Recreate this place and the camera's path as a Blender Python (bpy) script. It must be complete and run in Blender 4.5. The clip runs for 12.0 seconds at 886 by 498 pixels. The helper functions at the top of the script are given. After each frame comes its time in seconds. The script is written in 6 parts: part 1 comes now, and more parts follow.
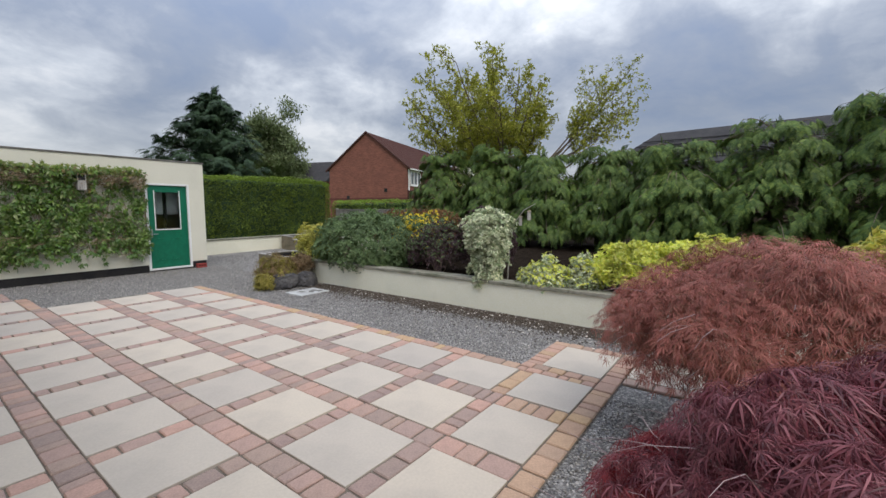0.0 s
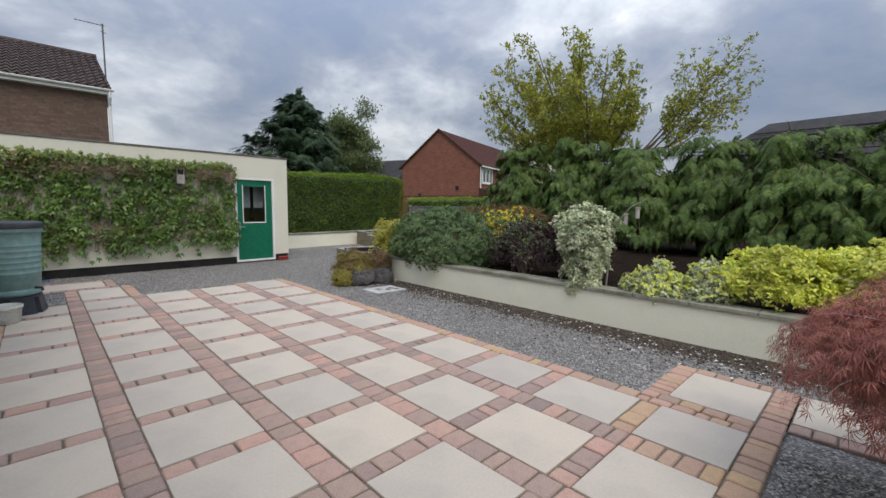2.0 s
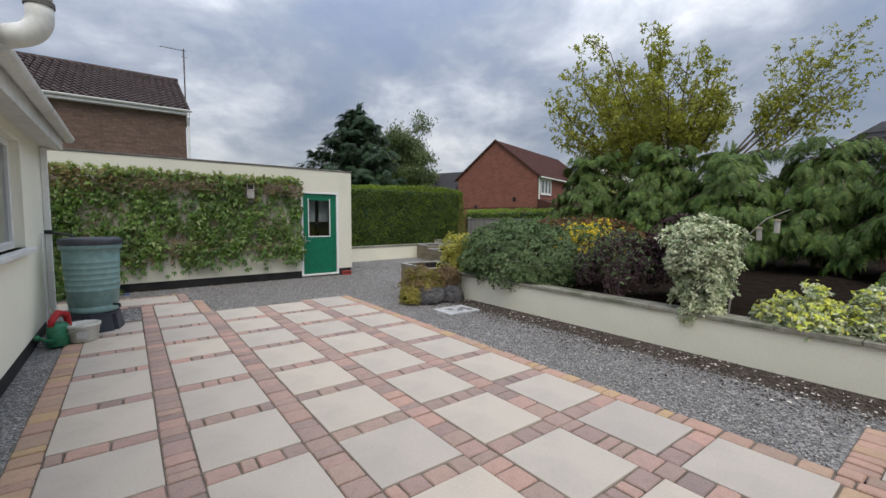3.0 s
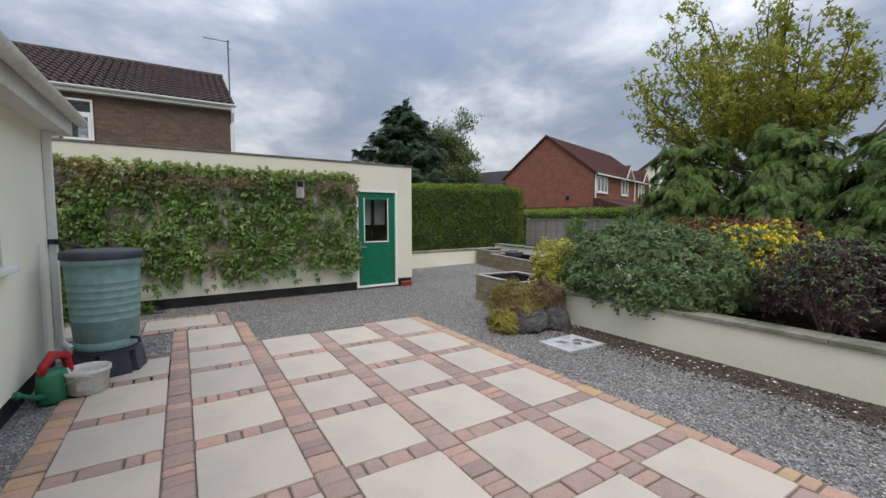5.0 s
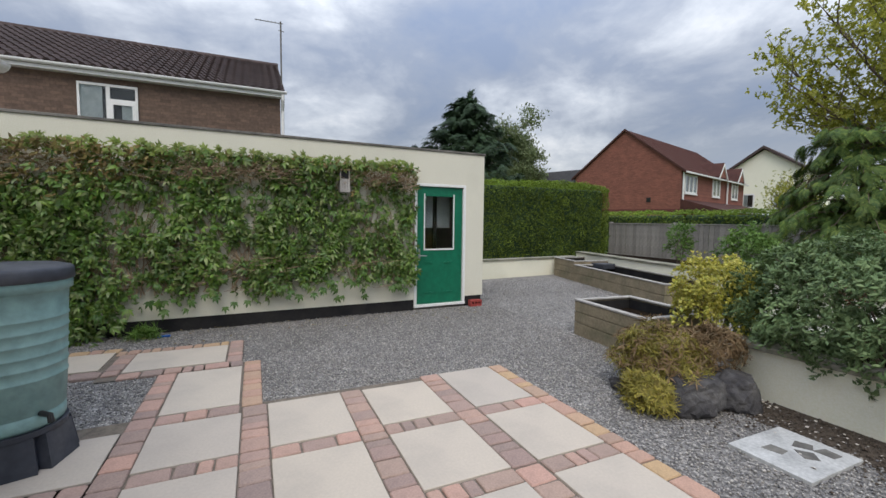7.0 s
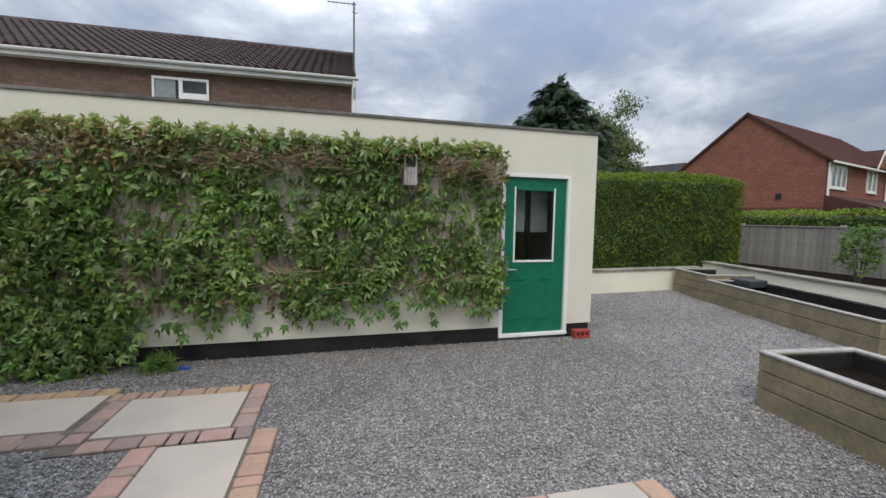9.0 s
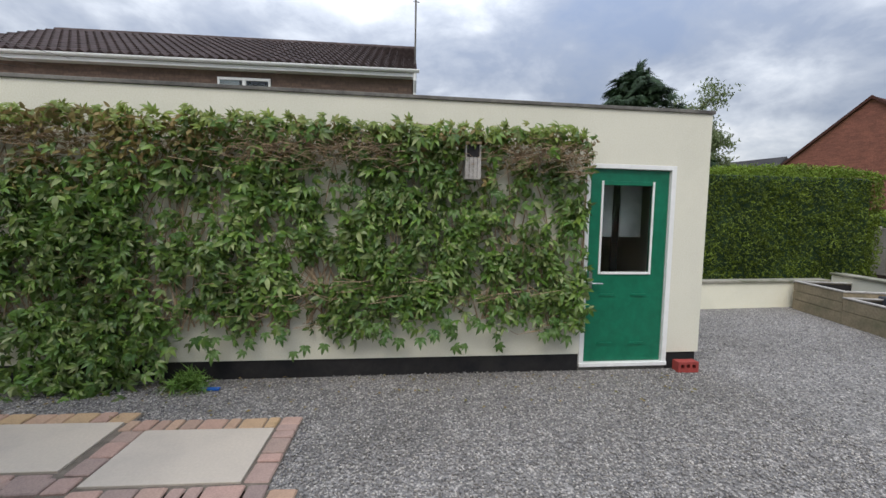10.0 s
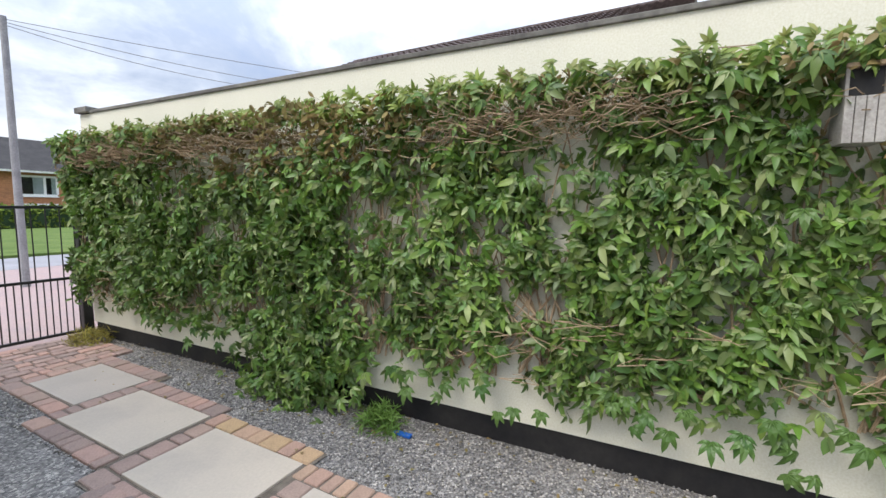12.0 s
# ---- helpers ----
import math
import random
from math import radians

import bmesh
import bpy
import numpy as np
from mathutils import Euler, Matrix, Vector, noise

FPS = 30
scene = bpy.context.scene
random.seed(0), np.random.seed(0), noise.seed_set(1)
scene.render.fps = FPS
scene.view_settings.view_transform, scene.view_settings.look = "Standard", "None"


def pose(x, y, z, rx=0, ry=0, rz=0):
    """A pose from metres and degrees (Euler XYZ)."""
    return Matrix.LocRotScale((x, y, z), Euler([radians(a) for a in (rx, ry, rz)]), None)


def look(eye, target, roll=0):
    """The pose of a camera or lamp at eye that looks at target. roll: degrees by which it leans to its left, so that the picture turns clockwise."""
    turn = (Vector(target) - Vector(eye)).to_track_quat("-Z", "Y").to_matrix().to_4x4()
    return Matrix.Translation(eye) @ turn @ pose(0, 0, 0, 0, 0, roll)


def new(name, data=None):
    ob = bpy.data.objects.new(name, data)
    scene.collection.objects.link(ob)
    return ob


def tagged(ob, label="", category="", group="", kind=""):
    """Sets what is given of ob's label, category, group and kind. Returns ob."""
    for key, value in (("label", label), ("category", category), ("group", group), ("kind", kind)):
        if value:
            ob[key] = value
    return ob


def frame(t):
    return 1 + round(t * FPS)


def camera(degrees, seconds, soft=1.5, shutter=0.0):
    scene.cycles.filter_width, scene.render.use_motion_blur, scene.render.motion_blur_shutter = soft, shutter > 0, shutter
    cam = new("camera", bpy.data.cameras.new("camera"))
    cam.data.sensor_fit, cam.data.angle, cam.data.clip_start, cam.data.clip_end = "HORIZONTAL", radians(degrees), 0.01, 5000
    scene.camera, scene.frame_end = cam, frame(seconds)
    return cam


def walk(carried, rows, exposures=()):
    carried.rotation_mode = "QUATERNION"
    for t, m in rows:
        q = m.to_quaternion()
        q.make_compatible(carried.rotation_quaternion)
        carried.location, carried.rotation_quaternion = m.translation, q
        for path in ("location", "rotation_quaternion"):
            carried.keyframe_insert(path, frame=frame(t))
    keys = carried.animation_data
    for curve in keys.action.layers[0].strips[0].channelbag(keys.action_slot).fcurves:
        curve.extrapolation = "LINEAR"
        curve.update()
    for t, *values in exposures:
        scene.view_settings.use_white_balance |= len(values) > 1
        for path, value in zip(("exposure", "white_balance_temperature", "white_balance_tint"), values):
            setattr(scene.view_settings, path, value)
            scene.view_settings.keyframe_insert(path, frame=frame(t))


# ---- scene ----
cam = camera(93.4, 12.0)
PATH = [
    (0, (0.261, 0.045, 1.481), (-0.929, 1.641, 1.289), 0.0),
    (0.5, (0.226, 0.066, 1.469), (-0.986, 1.645, 1.274), 0.1),
    (1, (0.137, 0.089, 1.463), (-1.12, 1.631, 1.259), 0.4),
    (1.5, (-0.033, 0.138, 1.433), (-1.368, 1.613, 1.225), 0.6),
    (2, (-0.285, 0.274, 1.429), (-1.713, 1.659, 1.229), 0.7),
    (2.5, (-0.582, 0.349, 1.445), (-2.103, 1.636, 1.27), 0.6),
    (3, (-0.984, 0.385, 1.447), (-2.576, 1.586, 1.301), 0.3),
    (5, (-2.794, 0.648, 1.461), (-4.485, 1.707, 1.319), -0.1),
    (5.5, (-3.293, 0.792, 1.449), (-5.008, 1.811, 1.3), 0.2),
    (6, (-3.761, 0.999, 1.45), (-5.508, 1.962, 1.304), 0.4),
    (6.5, (-4.241, 1.16, 1.443), (-6.024, 2.057, 1.305), 0.5),
    (7, (-4.669, 1.349, 1.472), (-6.488, 2.169, 1.336), 0.7),
    (9, (-6.261, 1.834, 1.517), (-8.2, 2.3, 1.367), 1.0),
    (9.5, (-6.679, 1.906, 1.535), (-8.644, 2.244, 1.379), 1.0),
    (10, (-7.071, 1.97, 1.52), (-9.058, 2.143, 1.368), 1.1),
    (10.5, (-7.455, 1.98, 1.55), (-9.447, 1.926, 1.375), 1.2),
    (11, (-7.795, 1.988, 1.542), (-9.76, 1.66, 1.373), 1.0),
    (11.5, (-8.101, 1.939, 1.593), (-9.996, 1.329, 1.395), 0.7),
    (12, (-8.42, 1.84, 1.572), (-10.179, 0.906, 1.378), 0.6),
]
EXPOSURES = [(0, 0.0), (2.5, -0.08), (5, -0.06), (7, 0.0), (9, 0.05), (10, 0.12), (11, 0.45), (12, 0.8)]
walk(cam, [(t, look(eye, target, roll)) for t, eye, target, roll in PATH], EXPOSURES)

# ---- light ----
world = bpy.data.worlds.new("overcast_sky")
scene.world = world
world.use_nodes = True
wn, wl = world.node_tree.nodes, world.node_tree.links
wn.clear()
SUN_EL, SUN_ROT = radians(52), radians(114)
w_out = wn.new("ShaderNodeOutputWorld")
w_bg = wn.new("ShaderNodeBackground")
w_sky = wn.new("ShaderNodeTexSky")
w_sky.sky_type, w_sky.sun_disc, w_sky.sun_elevation, w_sky.sun_rotation = "NISHITA", False, SUN_EL, SUN_ROT
w_sky.air_density, w_sky.dust_density = 1.0, 2.0
w_tc = wn.new("ShaderNodeTexCoord")
w_sep = wn.new("ShaderNodeSeparateXYZ")
wl.new(w_tc.outputs["Generated"], w_sep.inputs[0])


def wmath(op, a, b):
    n = wn.new("ShaderNodeMath")
    n.operation = op
    for i, v in enumerate((a, b)):
        if isinstance(v, (int, float)):
            n.inputs[i].default_value = v
        else:
            wl.new(v, n.inputs[i])
    return n.outputs[0]


# the cloud layer lies on a flat deck overhead
w_up = wmath("ADD", wmath("MAXIMUM", w_sep.outputs[2], 0.0), 0.30)
w_cx, w_cy = wmath("DIVIDE", w_sep.outputs[0], w_up), wmath("DIVIDE", w_sep.outputs[1], w_up)
w_vec = wn.new("ShaderNodeCombineXYZ")
wl.new(w_cx, w_vec.inputs[0])
wl.new(w_cy, w_vec.inputs[1])
w_vec.inputs[2].default_value = 3.3


def wnoise(scale, detail, rough, dist=0.0):
    n = wn.new("ShaderNodeTexNoise")
    n.inputs["Scale"].default_value, n.inputs["Detail"].default_value = scale, detail
    n.inputs["Roughness"].default_value, n.inputs["Distortion"].default_value = rough, dist
    wl.new(w_vec.outputs[0], n.inputs["Vector"])
    return n.outputs["Fac"]


w_mix = wmath("ADD", wmath("MULTIPLY", wnoise(1.25, 7, 0.55, 0.5), 0.7), wmath("MULTIPLY", wnoise(4.2, 6, 0.6, 0.3), 0.3))
w_ramp = wn.new("ShaderNodeValToRGB")
wl.new(w_mix, w_ramp.inputs[0])
cr = w_ramp.color_ramp
cr.elements[0].position, cr.elements[0].color = 0.36, (0.235, 0.29, 0.41, 1)
cr.elements[1].position, cr.elements[1].color = 0.66, (0.80, 0.82, 0.86, 1)
for p, c in ((0.45, (0.29, 0.335, 0.43, 1)), (0.52, (0.40, 0.44, 0.52, 1)), (0.585, (0.56, 0.60, 0.67, 1))):
    e = cr.elements.new(p)
    e.color = c
# a paler band of thin cloud near the horizon
w_hz = wmath("SUBTRACT", 1.0, wmath("MINIMUM", wmath("MULTIPLY", wmath("MAXIMUM", w_sep.outputs[2], 0.0), 5.0), 1.0))
w_hmix = wn.new("ShaderNodeMixRGB")
wl.new(wmath("MULTIPLY", w_hz, 0.5), w_hmix.inputs[0])
wl.new(w_ramp.outputs[0], w_hmix.inputs[1])
w_hmix.inputs[2].default_value = (0.86, 0.88, 0.90, 1)
w_scale = wn.new("ShaderNodeMixRGB")
w_scale.blend_type = "MULTIPLY"
w_scale.inputs[0].default_value = 1.0
wl.new(w_hmix.outputs[0], w_scale.inputs[1])
# an overcast deck is brightest overhead
w_zen = wmath("ADD", 1.0, wmath("MULTIPLY", wmath("POWER", wmath("MAXIMUM", w_sep.outputs[2], 0.0), 1.6), 4.0))
wl.new(wmath("MULTIPLY", w_zen, 7.6), w_scale.inputs[2])
w_blend = wn.new("ShaderNodeMixRGB")
w_blend.inputs[0].default_value = 0.88
wl.new(w_sky.outputs[0], w_blend.inputs[1])
wl.new(w_scale.outputs[0], w_blend.inputs[2])
wl.new(w_blend.outputs[0], w_bg.inputs["Color"])
w_bg.inputs["Strength"].default_value = 0.110
wl.new(w_bg.outputs[0], w_out.inputs[0])

sun = new("sun", bpy.data.lights.new("sun", "SUN"))
sun.data.energy, sun.data.angle, sun.data.color = 1.8, radians(40), (1.0, 0.93, 0.82)
sun.matrix_world = look((0, 0, 20), Vector((0, 0, 20)) - Vector((math.sin(SUN_ROT) * math.cos(SUN_EL), math.cos(SUN_ROT) * math.cos(SUN_EL), math.sin(SUN_EL))))


# ---- materials ----
def mat(name, c1, c2, scale=6.0, rough=0.8, bump=0.2, fine=None, spec=0.3, metal=0.0, vary="", vary_cols=None, bump_scale=None, depth=0.004, stain=None, grain=0.35):
    """Two scales of noise between c1 and c2, bump from the fine one; vary: '' | 'object' | 'island'."""
    m = bpy.data.materials.new(name)
    m.use_nodes = True
    nt = m.node_tree
    n, l = nt.nodes, nt.links
    b = n["Principled BSDF"]
    b.inputs["Roughness"].default_value, b.inputs["Metallic"].default_value = rough, metal
    b.inputs["Specular IOR Level"].default_value = spec
    tc = n.new("ShaderNodeTexCoord")

    def noise_tex(s, d=5.0, r=0.6):
        t = n.new("ShaderNodeTexNoise")
        t.inputs["Scale"].default_value, t.inputs["Detail"].default_value, t.inputs["Roughness"].default_value = s, d, r
        l.new(tc.outputs["Object"], t.inputs["Vector"])
        return t.outputs["Fac"]

    def mix(fac, a, c, mode="MIX"):
        x = n.new("ShaderNodeMixRGB")
        x.blend_type = mode
        for i, v in enumerate((fac, a, c)):
            if isinstance(v, (int, float)):
                x.inputs[i].default_value = v
            elif isinstance(v, tuple):
                x.inputs[i].default_value = (*v, 1)
            else:
                l.new(v, x.inputs[i])
        return x.outputs[0]

    def ramp(src, lo, hi):
        r = n.new("ShaderNodeMapRange")
        r.inputs[1].default_value, r.inputs[2].default_value = lo, hi
        l.new(src, r.inputs[0])
        return r.outputs[0]

    col = mix(ramp(noise_tex(scale), 0.35, 0.65), c1, c2)
    f = noise_tex(bump_scale or scale * 9)
    col = mix(grain, col, mix(ramp(f, 0.3, 0.7), (0.25, 0.25, 0.25), (0.78, 0.78, 0.78)), "OVERLAY")
    if vary:
        src = n.new("ShaderNodeObjectInfo").outputs["Random"] if vary == "object" else n.new("ShaderNodeNewGeometry").outputs["Random Per Island"]
        r = n.new("ShaderNodeValToRGB")
        r.color_ramp.interpolation = "LINEAR"
        cols = vary_cols or [(0.8, 0.8, 0.8), (1.15, 1.15, 1.15)]
        r.color_ramp.elements[0].color = (*cols[0], 1)
        r.color_ramp.elements[1].color = (*cols[-1], 1)
        for i, c in enumerate(cols[1:-1]):
            r.color_ramp.elements.new((i + 1) / (len(cols) - 1)).color = (*c, 1)
        l.new(src, r.inputs[0])
        col = mix(1.0, col, r.outputs[0], "MULTIPLY")
    if stain:
        s_col, s_scale, s_amt = stain
        col = mix(mix(1.0, (s_amt,) * 3, ramp(noise_tex(s_scale, 8.0, 0.7), 0.5, 0.72), "MULTIPLY"), col, s_col)
    l.new(col, b.inputs["Base Color"])
    if bump:
        bp = n.new("ShaderNodeBump")
        bp.inputs["Strength"].default_value, bp.inputs["Distance"].default_value = bump, depth
        l.new(f, bp.inputs["Height"])
        l.new(bp.outputs[0], b.inputs["Normal"])
    return m


def leaf_mat(name, cols, rough=0.5, thin=0.25, spec=0.3, gain=1.4):
    """Leaves: colour by island, some light let through."""
    m = bpy.data.materials.new(name)
    m.use_nodes = True
    n, l = m.node_tree.nodes, m.node_tree.links
    b, out = n["Principled BSDF"], n["Material Output"]
    b.inputs["Roughness"].default_value, b.inputs["Specular IOR Level"].default_value = rough, spec
    cols = [(c[0] * gain * 1.06, c[1] * gain, c[2] * gain * 0.82) for c in cols]
    r = n.new("ShaderNodeValToRGB")
    r.color_ramp.elements[0].color, r.color_ramp.elements[1].color = (*cols[0], 1), (*cols[-1], 1)
    for i, c in enumerate(cols[1:-1]):
        r.color_ramp.elements.new((i + 1) / (len(cols) - 1)).color = (*c, 1)
    l.new(n.new("ShaderNodeNewGeometry").outputs["Random Per Island"], r.inputs[0])
    tc = n.new("ShaderNodeTexCoord")
    t = n.new("ShaderNodeTexNoise")
    t.inputs["Scale"].default_value, t.inputs["Detail"].default_value = 2.2, 3.0
    l.new(tc.outputs["Object"], t.inputs["Vector"])
    mr = n.new("ShaderNodeMapRange")
    mr.inputs[1].default_value, mr.inputs[2].default_value, mr.inputs[3].default_value, mr.inputs[4].default_value = 0.3, 0.7, 0.72, 1.28
    l.new(t.outputs["Fac"], mr.inputs[0])
    mx = n.new("ShaderNodeMixRGB")
    mx.blend_type = "MULTIPLY"
    mx.inputs[0].default_value = 1.0
    l.new(r.outputs[0], mx.inputs[1])
    l.new(mr.outputs[0], mx.inputs[2])
    l.new(mx.outputs[0], b.inputs["Base Color"])
    tr = n.new("ShaderNodeBsdfTranslucent")
    l.new(mx.outputs[0], tr.inputs["Color"])
    ms = n.new("ShaderNodeMixShader")
    ms.inputs[0].default_value = thin
    l.new(b.outputs[0], ms.inputs[1])
    l.new(tr.outputs[0], ms.inputs[2])
    l.new(ms.outputs[0], out.inputs["Surface"])
    return m


def brick_mat(name, axes, c1, c2, mortar, w=0.225, h=0.075):
    m = mat(name, c1, c2, 1.5, 0.9, 0.3)
    n, l = m.node_tree.nodes, m.node_tree.links
    b = n["Principled BSDF"]
    base = b.inputs["Base Color"].links[0].from_socket
    tc, sep, com = n.new("ShaderNodeTexCoord"), n.new("ShaderNodeSeparateXYZ"), n.new("ShaderNodeCombineXYZ")
    l.new(tc.outputs["Object"], sep.inputs[0])
    l.new(sep.outputs[axes[0]], com.inputs[0])
    l.new(sep.outputs[axes[1]], com.inputs[1])
    t = n.new("ShaderNodeTexBrick")
    t.inputs["Scale"].default_value = 1.0
    t.inputs["Brick Width"].default_value, t.inputs["Row Height"].default_value, t.inputs["Mortar Size"].default_value = w, h, 0.006
    t.inputs["Color1"].default_value, t.inputs["Color2"].default_value = (0.82, 0.82, 0.82, 1), (1.2, 1.15, 1.1, 1)
    t.inputs["Mortar"].default_value = (*mortar, 1)
    l.new(com.outputs[0], t.inputs["Vector"])
    mx = n.new("ShaderNodeMixRGB")
    mx.blend_type = "MULTIPLY"
    mx.inputs[0].default_value = 1.0
    l.new(base, mx.inputs[1])
    l.new(t.outputs["Color"], mx.inputs[2])
    l.new(mx.outputs[0], b.inputs["Base Color"])
    return m


def glass_mat(name, tint=(0.9, 0.95, 0.93), rough=0.02):
    m = bpy.data.materials.new(name)
    m.use_nodes = True
    b = m.node_tree.nodes["Principled BSDF"]
    b.inputs["Base Color"].default_value = (*tint, 1)
    b.inputs["Roughness"].default_value, b.inputs["Transmission Weight"].default_value = rough, 1.0
    b.inputs["IOR"].default_value = 1.45
    return m


M_RENDER = mat("cream_masonry_paint", (0.72, 0.695, 0.58), (0.67, 0.65, 0.545), 0.8, 0.85, 0.25, bump_scale=90, depth=0.003, stain=((0.55, 0.53, 0.44), 1.1, 0.35))
# outbuilding cream made paler to offset the weak light on the bungalow wall
M_BUNGALOW = mat("brightened_cream_paint", (0.88, 0.86, 0.71), (0.85, 0.83, 0.69), 0.8, 0.85, 0.2, bump_scale=90, depth=0.002, stain=((0.72, 0.70, 0.58), 1.1, 0.25))
M_RENDERBED = mat("weathered_cream_paint", (0.84, 0.81, 0.66), (0.78, 0.76, 0.62), 0.9, 0.85, 0.25, bump_scale=80, depth=0.003, stain=((0.50, 0.48, 0.38), 1.3, 0.14))
M_PLINTH_FILL = mat("black_paint_and_hollow_fill", (0.012, 0.012, 0.014), (0.03, 0.028, 0.027), 3.0, 0.6, 0.4)
M_CAP = mat("grey_felt_capping", (0.09, 0.085, 0.08), (0.2, 0.19, 0.17), 2.5, 0.85, 0.4)
M_COPING = mat("mossy_concrete_coping", (0.30, 0.28, 0.23), (0.20, 0.20, 0.15), 3.0, 0.9, 0.5, stain=((0.09, 0.1, 0.05), 3.0, 0.7))
M_DOOR = mat("green_gloss_paint", (0.006, 0.135, 0.072), (0.008, 0.15, 0.082), 1.2, 0.33, 0.08, spec=0.5)
M_WHITE = mat("white_upvc", (0.82, 0.82, 0.80), (0.76, 0.76, 0.74), 1.5, 0.4, 0.05)
M_OLDWHITE = mat("weathered_white_upvc", (0.72, 0.72, 0.68), (0.6, 0.6, 0.56), 2.2, 0.5, 0.1, stain=((0.35, 0.34, 0.28), 2.0, 0.5))
M_SLAB = mat("buff_sandstone_slab", (0.50, 0.44, 0.372), (0.45, 0.398, 0.342), 1.6, 0.8, 0.12, grain=0.10, bump_scale=55, vary="object", vary_cols=[(0.9, 0.9, 0.92), (1.0, 1.0, 1.0), (1.1, 1.08, 1.04)], stain=((0.38, 0.335, 0.29), 1.4, 0.5))
PINKS = [(0.66, 0.67, 0.70), (1.12, 0.97, 0.93), (0.80, 0.79, 0.79), (1.0, 0.92, 0.90), (0.72, 0.72, 0.73), (0.98, 0.93, 0.87), (1.22, 1.0, 0.93), (0.85, 0.83, 0.80)]
BUFFS = [(0.92, 0.86, 0.80), (1.12, 0.98, 0.86), (1.12, 1.02, 0.72), (0.95, 0.82, 0.80), (1.15, 0.94, 0.90), (0.82, 0.76, 0.74)]
M_BLOCK = mat("tumbled_pink_grey_block", (0.40, 0.30, 0.258), (0.35, 0.265, 0.232), 9.0, 0.85, 0.5, bump_scale=70, vary="object", vary_cols=PINKS)
M_BUFF = mat("tumbled_buff_block", (0.43, 0.325, 0.256), (0.38, 0.288, 0.23), 9.0, 0.85, 0.5, bump_scale=70, vary="object", vary_cols=BUFFS)
M_BLOCKJ = mat("tumbled_pink_grey_block_far", (0.40, 0.30, 0.258), (0.35, 0.265, 0.232), 9.0, 0.85, 0.5, bump_scale=70, vary="island", vary_cols=PINKS)
M_BUFFJ = mat("tumbled_buff_block_far", (0.43, 0.325, 0.256), (0.38, 0.288, 0.23), 9.0, 0.85, 0.5, bump_scale=70, vary="island", vary_cols=BUFFS)
M_JOINT = mat("dark_jointing_sand", (0.12, 0.10, 0.08), (0.19, 0.16, 0.13), 14.0, 0.95, 0.5)
M_SOIL = mat("dark_bark_soil", (0.012, 0.009, 0.007), (0.03, 0.022, 0.016), 12.0, 1.0, 0.9, depth=0.02, spec=0.02)
M_GRASS = mat("mown_grass", (0.07, 0.12, 0.025), (0.12, 0.17, 0.04), 1.2, 0.95, 0.8, bump_scale=120, depth=0.02)
M_ROAD = mat("pale_tarmac_road", (0.22, 0.22, 0.24), (0.28, 0.28, 0.30), 0.8, 0.9, 0.3, bump_scale=60)
M_SLEEPER = mat("weathered_softwood", (0.28, 0.23, 0.155), (0.20, 0.168, 0.112), 4.0, 0.85, 0.5, bump_scale=28, vary="island", stain=((0.10, 0.11, 0.06), 2.5, 0.6))
M_FENCE = mat("grey_weathered_fence", (0.34, 0.315, 0.28), (0.25, 0.235, 0.21), 3.0, 0.9, 0.4, vary="object")
M_IRON = mat("black_iron_paint", (0.012, 0.012, 0.013), (0.02, 0.02, 0.02), 8.0, 0.45, 0.1, spec=0.5)
M_BUTT = mat("sage_green_plastic", (0.175, 0.295, 0.29), (0.20, 0.325, 0.315), 1.4, 0.45, 0.06, spec=0.4, stain=((0.22, 0.27, 0.25), 1.6, 0.35))
M_BUTTLID = mat("charcoal_plastic", (0.035, 0.04, 0.052), (0.055, 0.06, 0.075), 2.0, 0.5, 0.08, stain=((0.13, 0.13, 0.13), 2.2, 0.4))
M_TUB = mat("scuffed_white_plastic", (0.68, 0.68, 0.64), (0.55, 0.55, 0.50), 4.0, 0.5, 0.1, stain=((0.3, 0.29, 0.24), 3.0, 0.6))
M_CANG = mat("green_watering_can_plastic", (0.03, 0.16, 0.085), (0.04, 0.19, 0.10), 3.0, 0.4, 0.06)
M_CANR = mat("red_plastic", (0.42, 0.02, 0.025), (0.35, 0.018, 0.02), 3.0, 0.4, 0.06)
M_ROCK = mat("grey_garden_rock", (0.045, 0.043, 0.047), (0.09, 0.086, 0.085), 5.0, 0.9, 0.9, bump_scale=26, depth=0.02, stain=((0.19, 0.18, 0.17), 7.0, 0.5))
M_COVER = mat("pale_concrete_cover", (0.50, 0.50, 0.49), (0.40, 0.40, 0.39), 5.0, 0.8, 0.4, stain=((0.20, 0.20, 0.20), 3.5, 0.7))
M_REDBRICK = mat("red_engineering_brick", (0.34, 0.06, 0.05), (0.28, 0.05, 0.045), 8.0, 0.7, 0.3)
M_STONE = mat("grey_limestone_chippings", (0.30, 0.29, 0.278), (0.39, 0.378, 0.36), 30.0, 0.8, 0.3, vary="island", vary_cols=[(0.4, 0.4, 0.44), (0.8, 0.8, 0.82), (0.62, 0.6, 0.6), (1.0, 0.98, 0.95), (1.5, 1.45, 1.4)])
M_PALE = mat("pale_petals_and_stones", (0.68, 0.63, 0.56), (0.52, 0.46, 0.4), 20.0, 0.8, 0.2, vary="island")
M_BARK = mat("grey_brown_bark", (0.12, 0.09, 0.065), (0.19, 0.15, 0.115), 6.0, 0.9, 0.7, depth=0.01)
M_TWIG = mat("pale_maple_twig", (0.34, 0.24, 0.25), (0.45, 0.36, 0.36), 9.0, 0.6, 0.2)
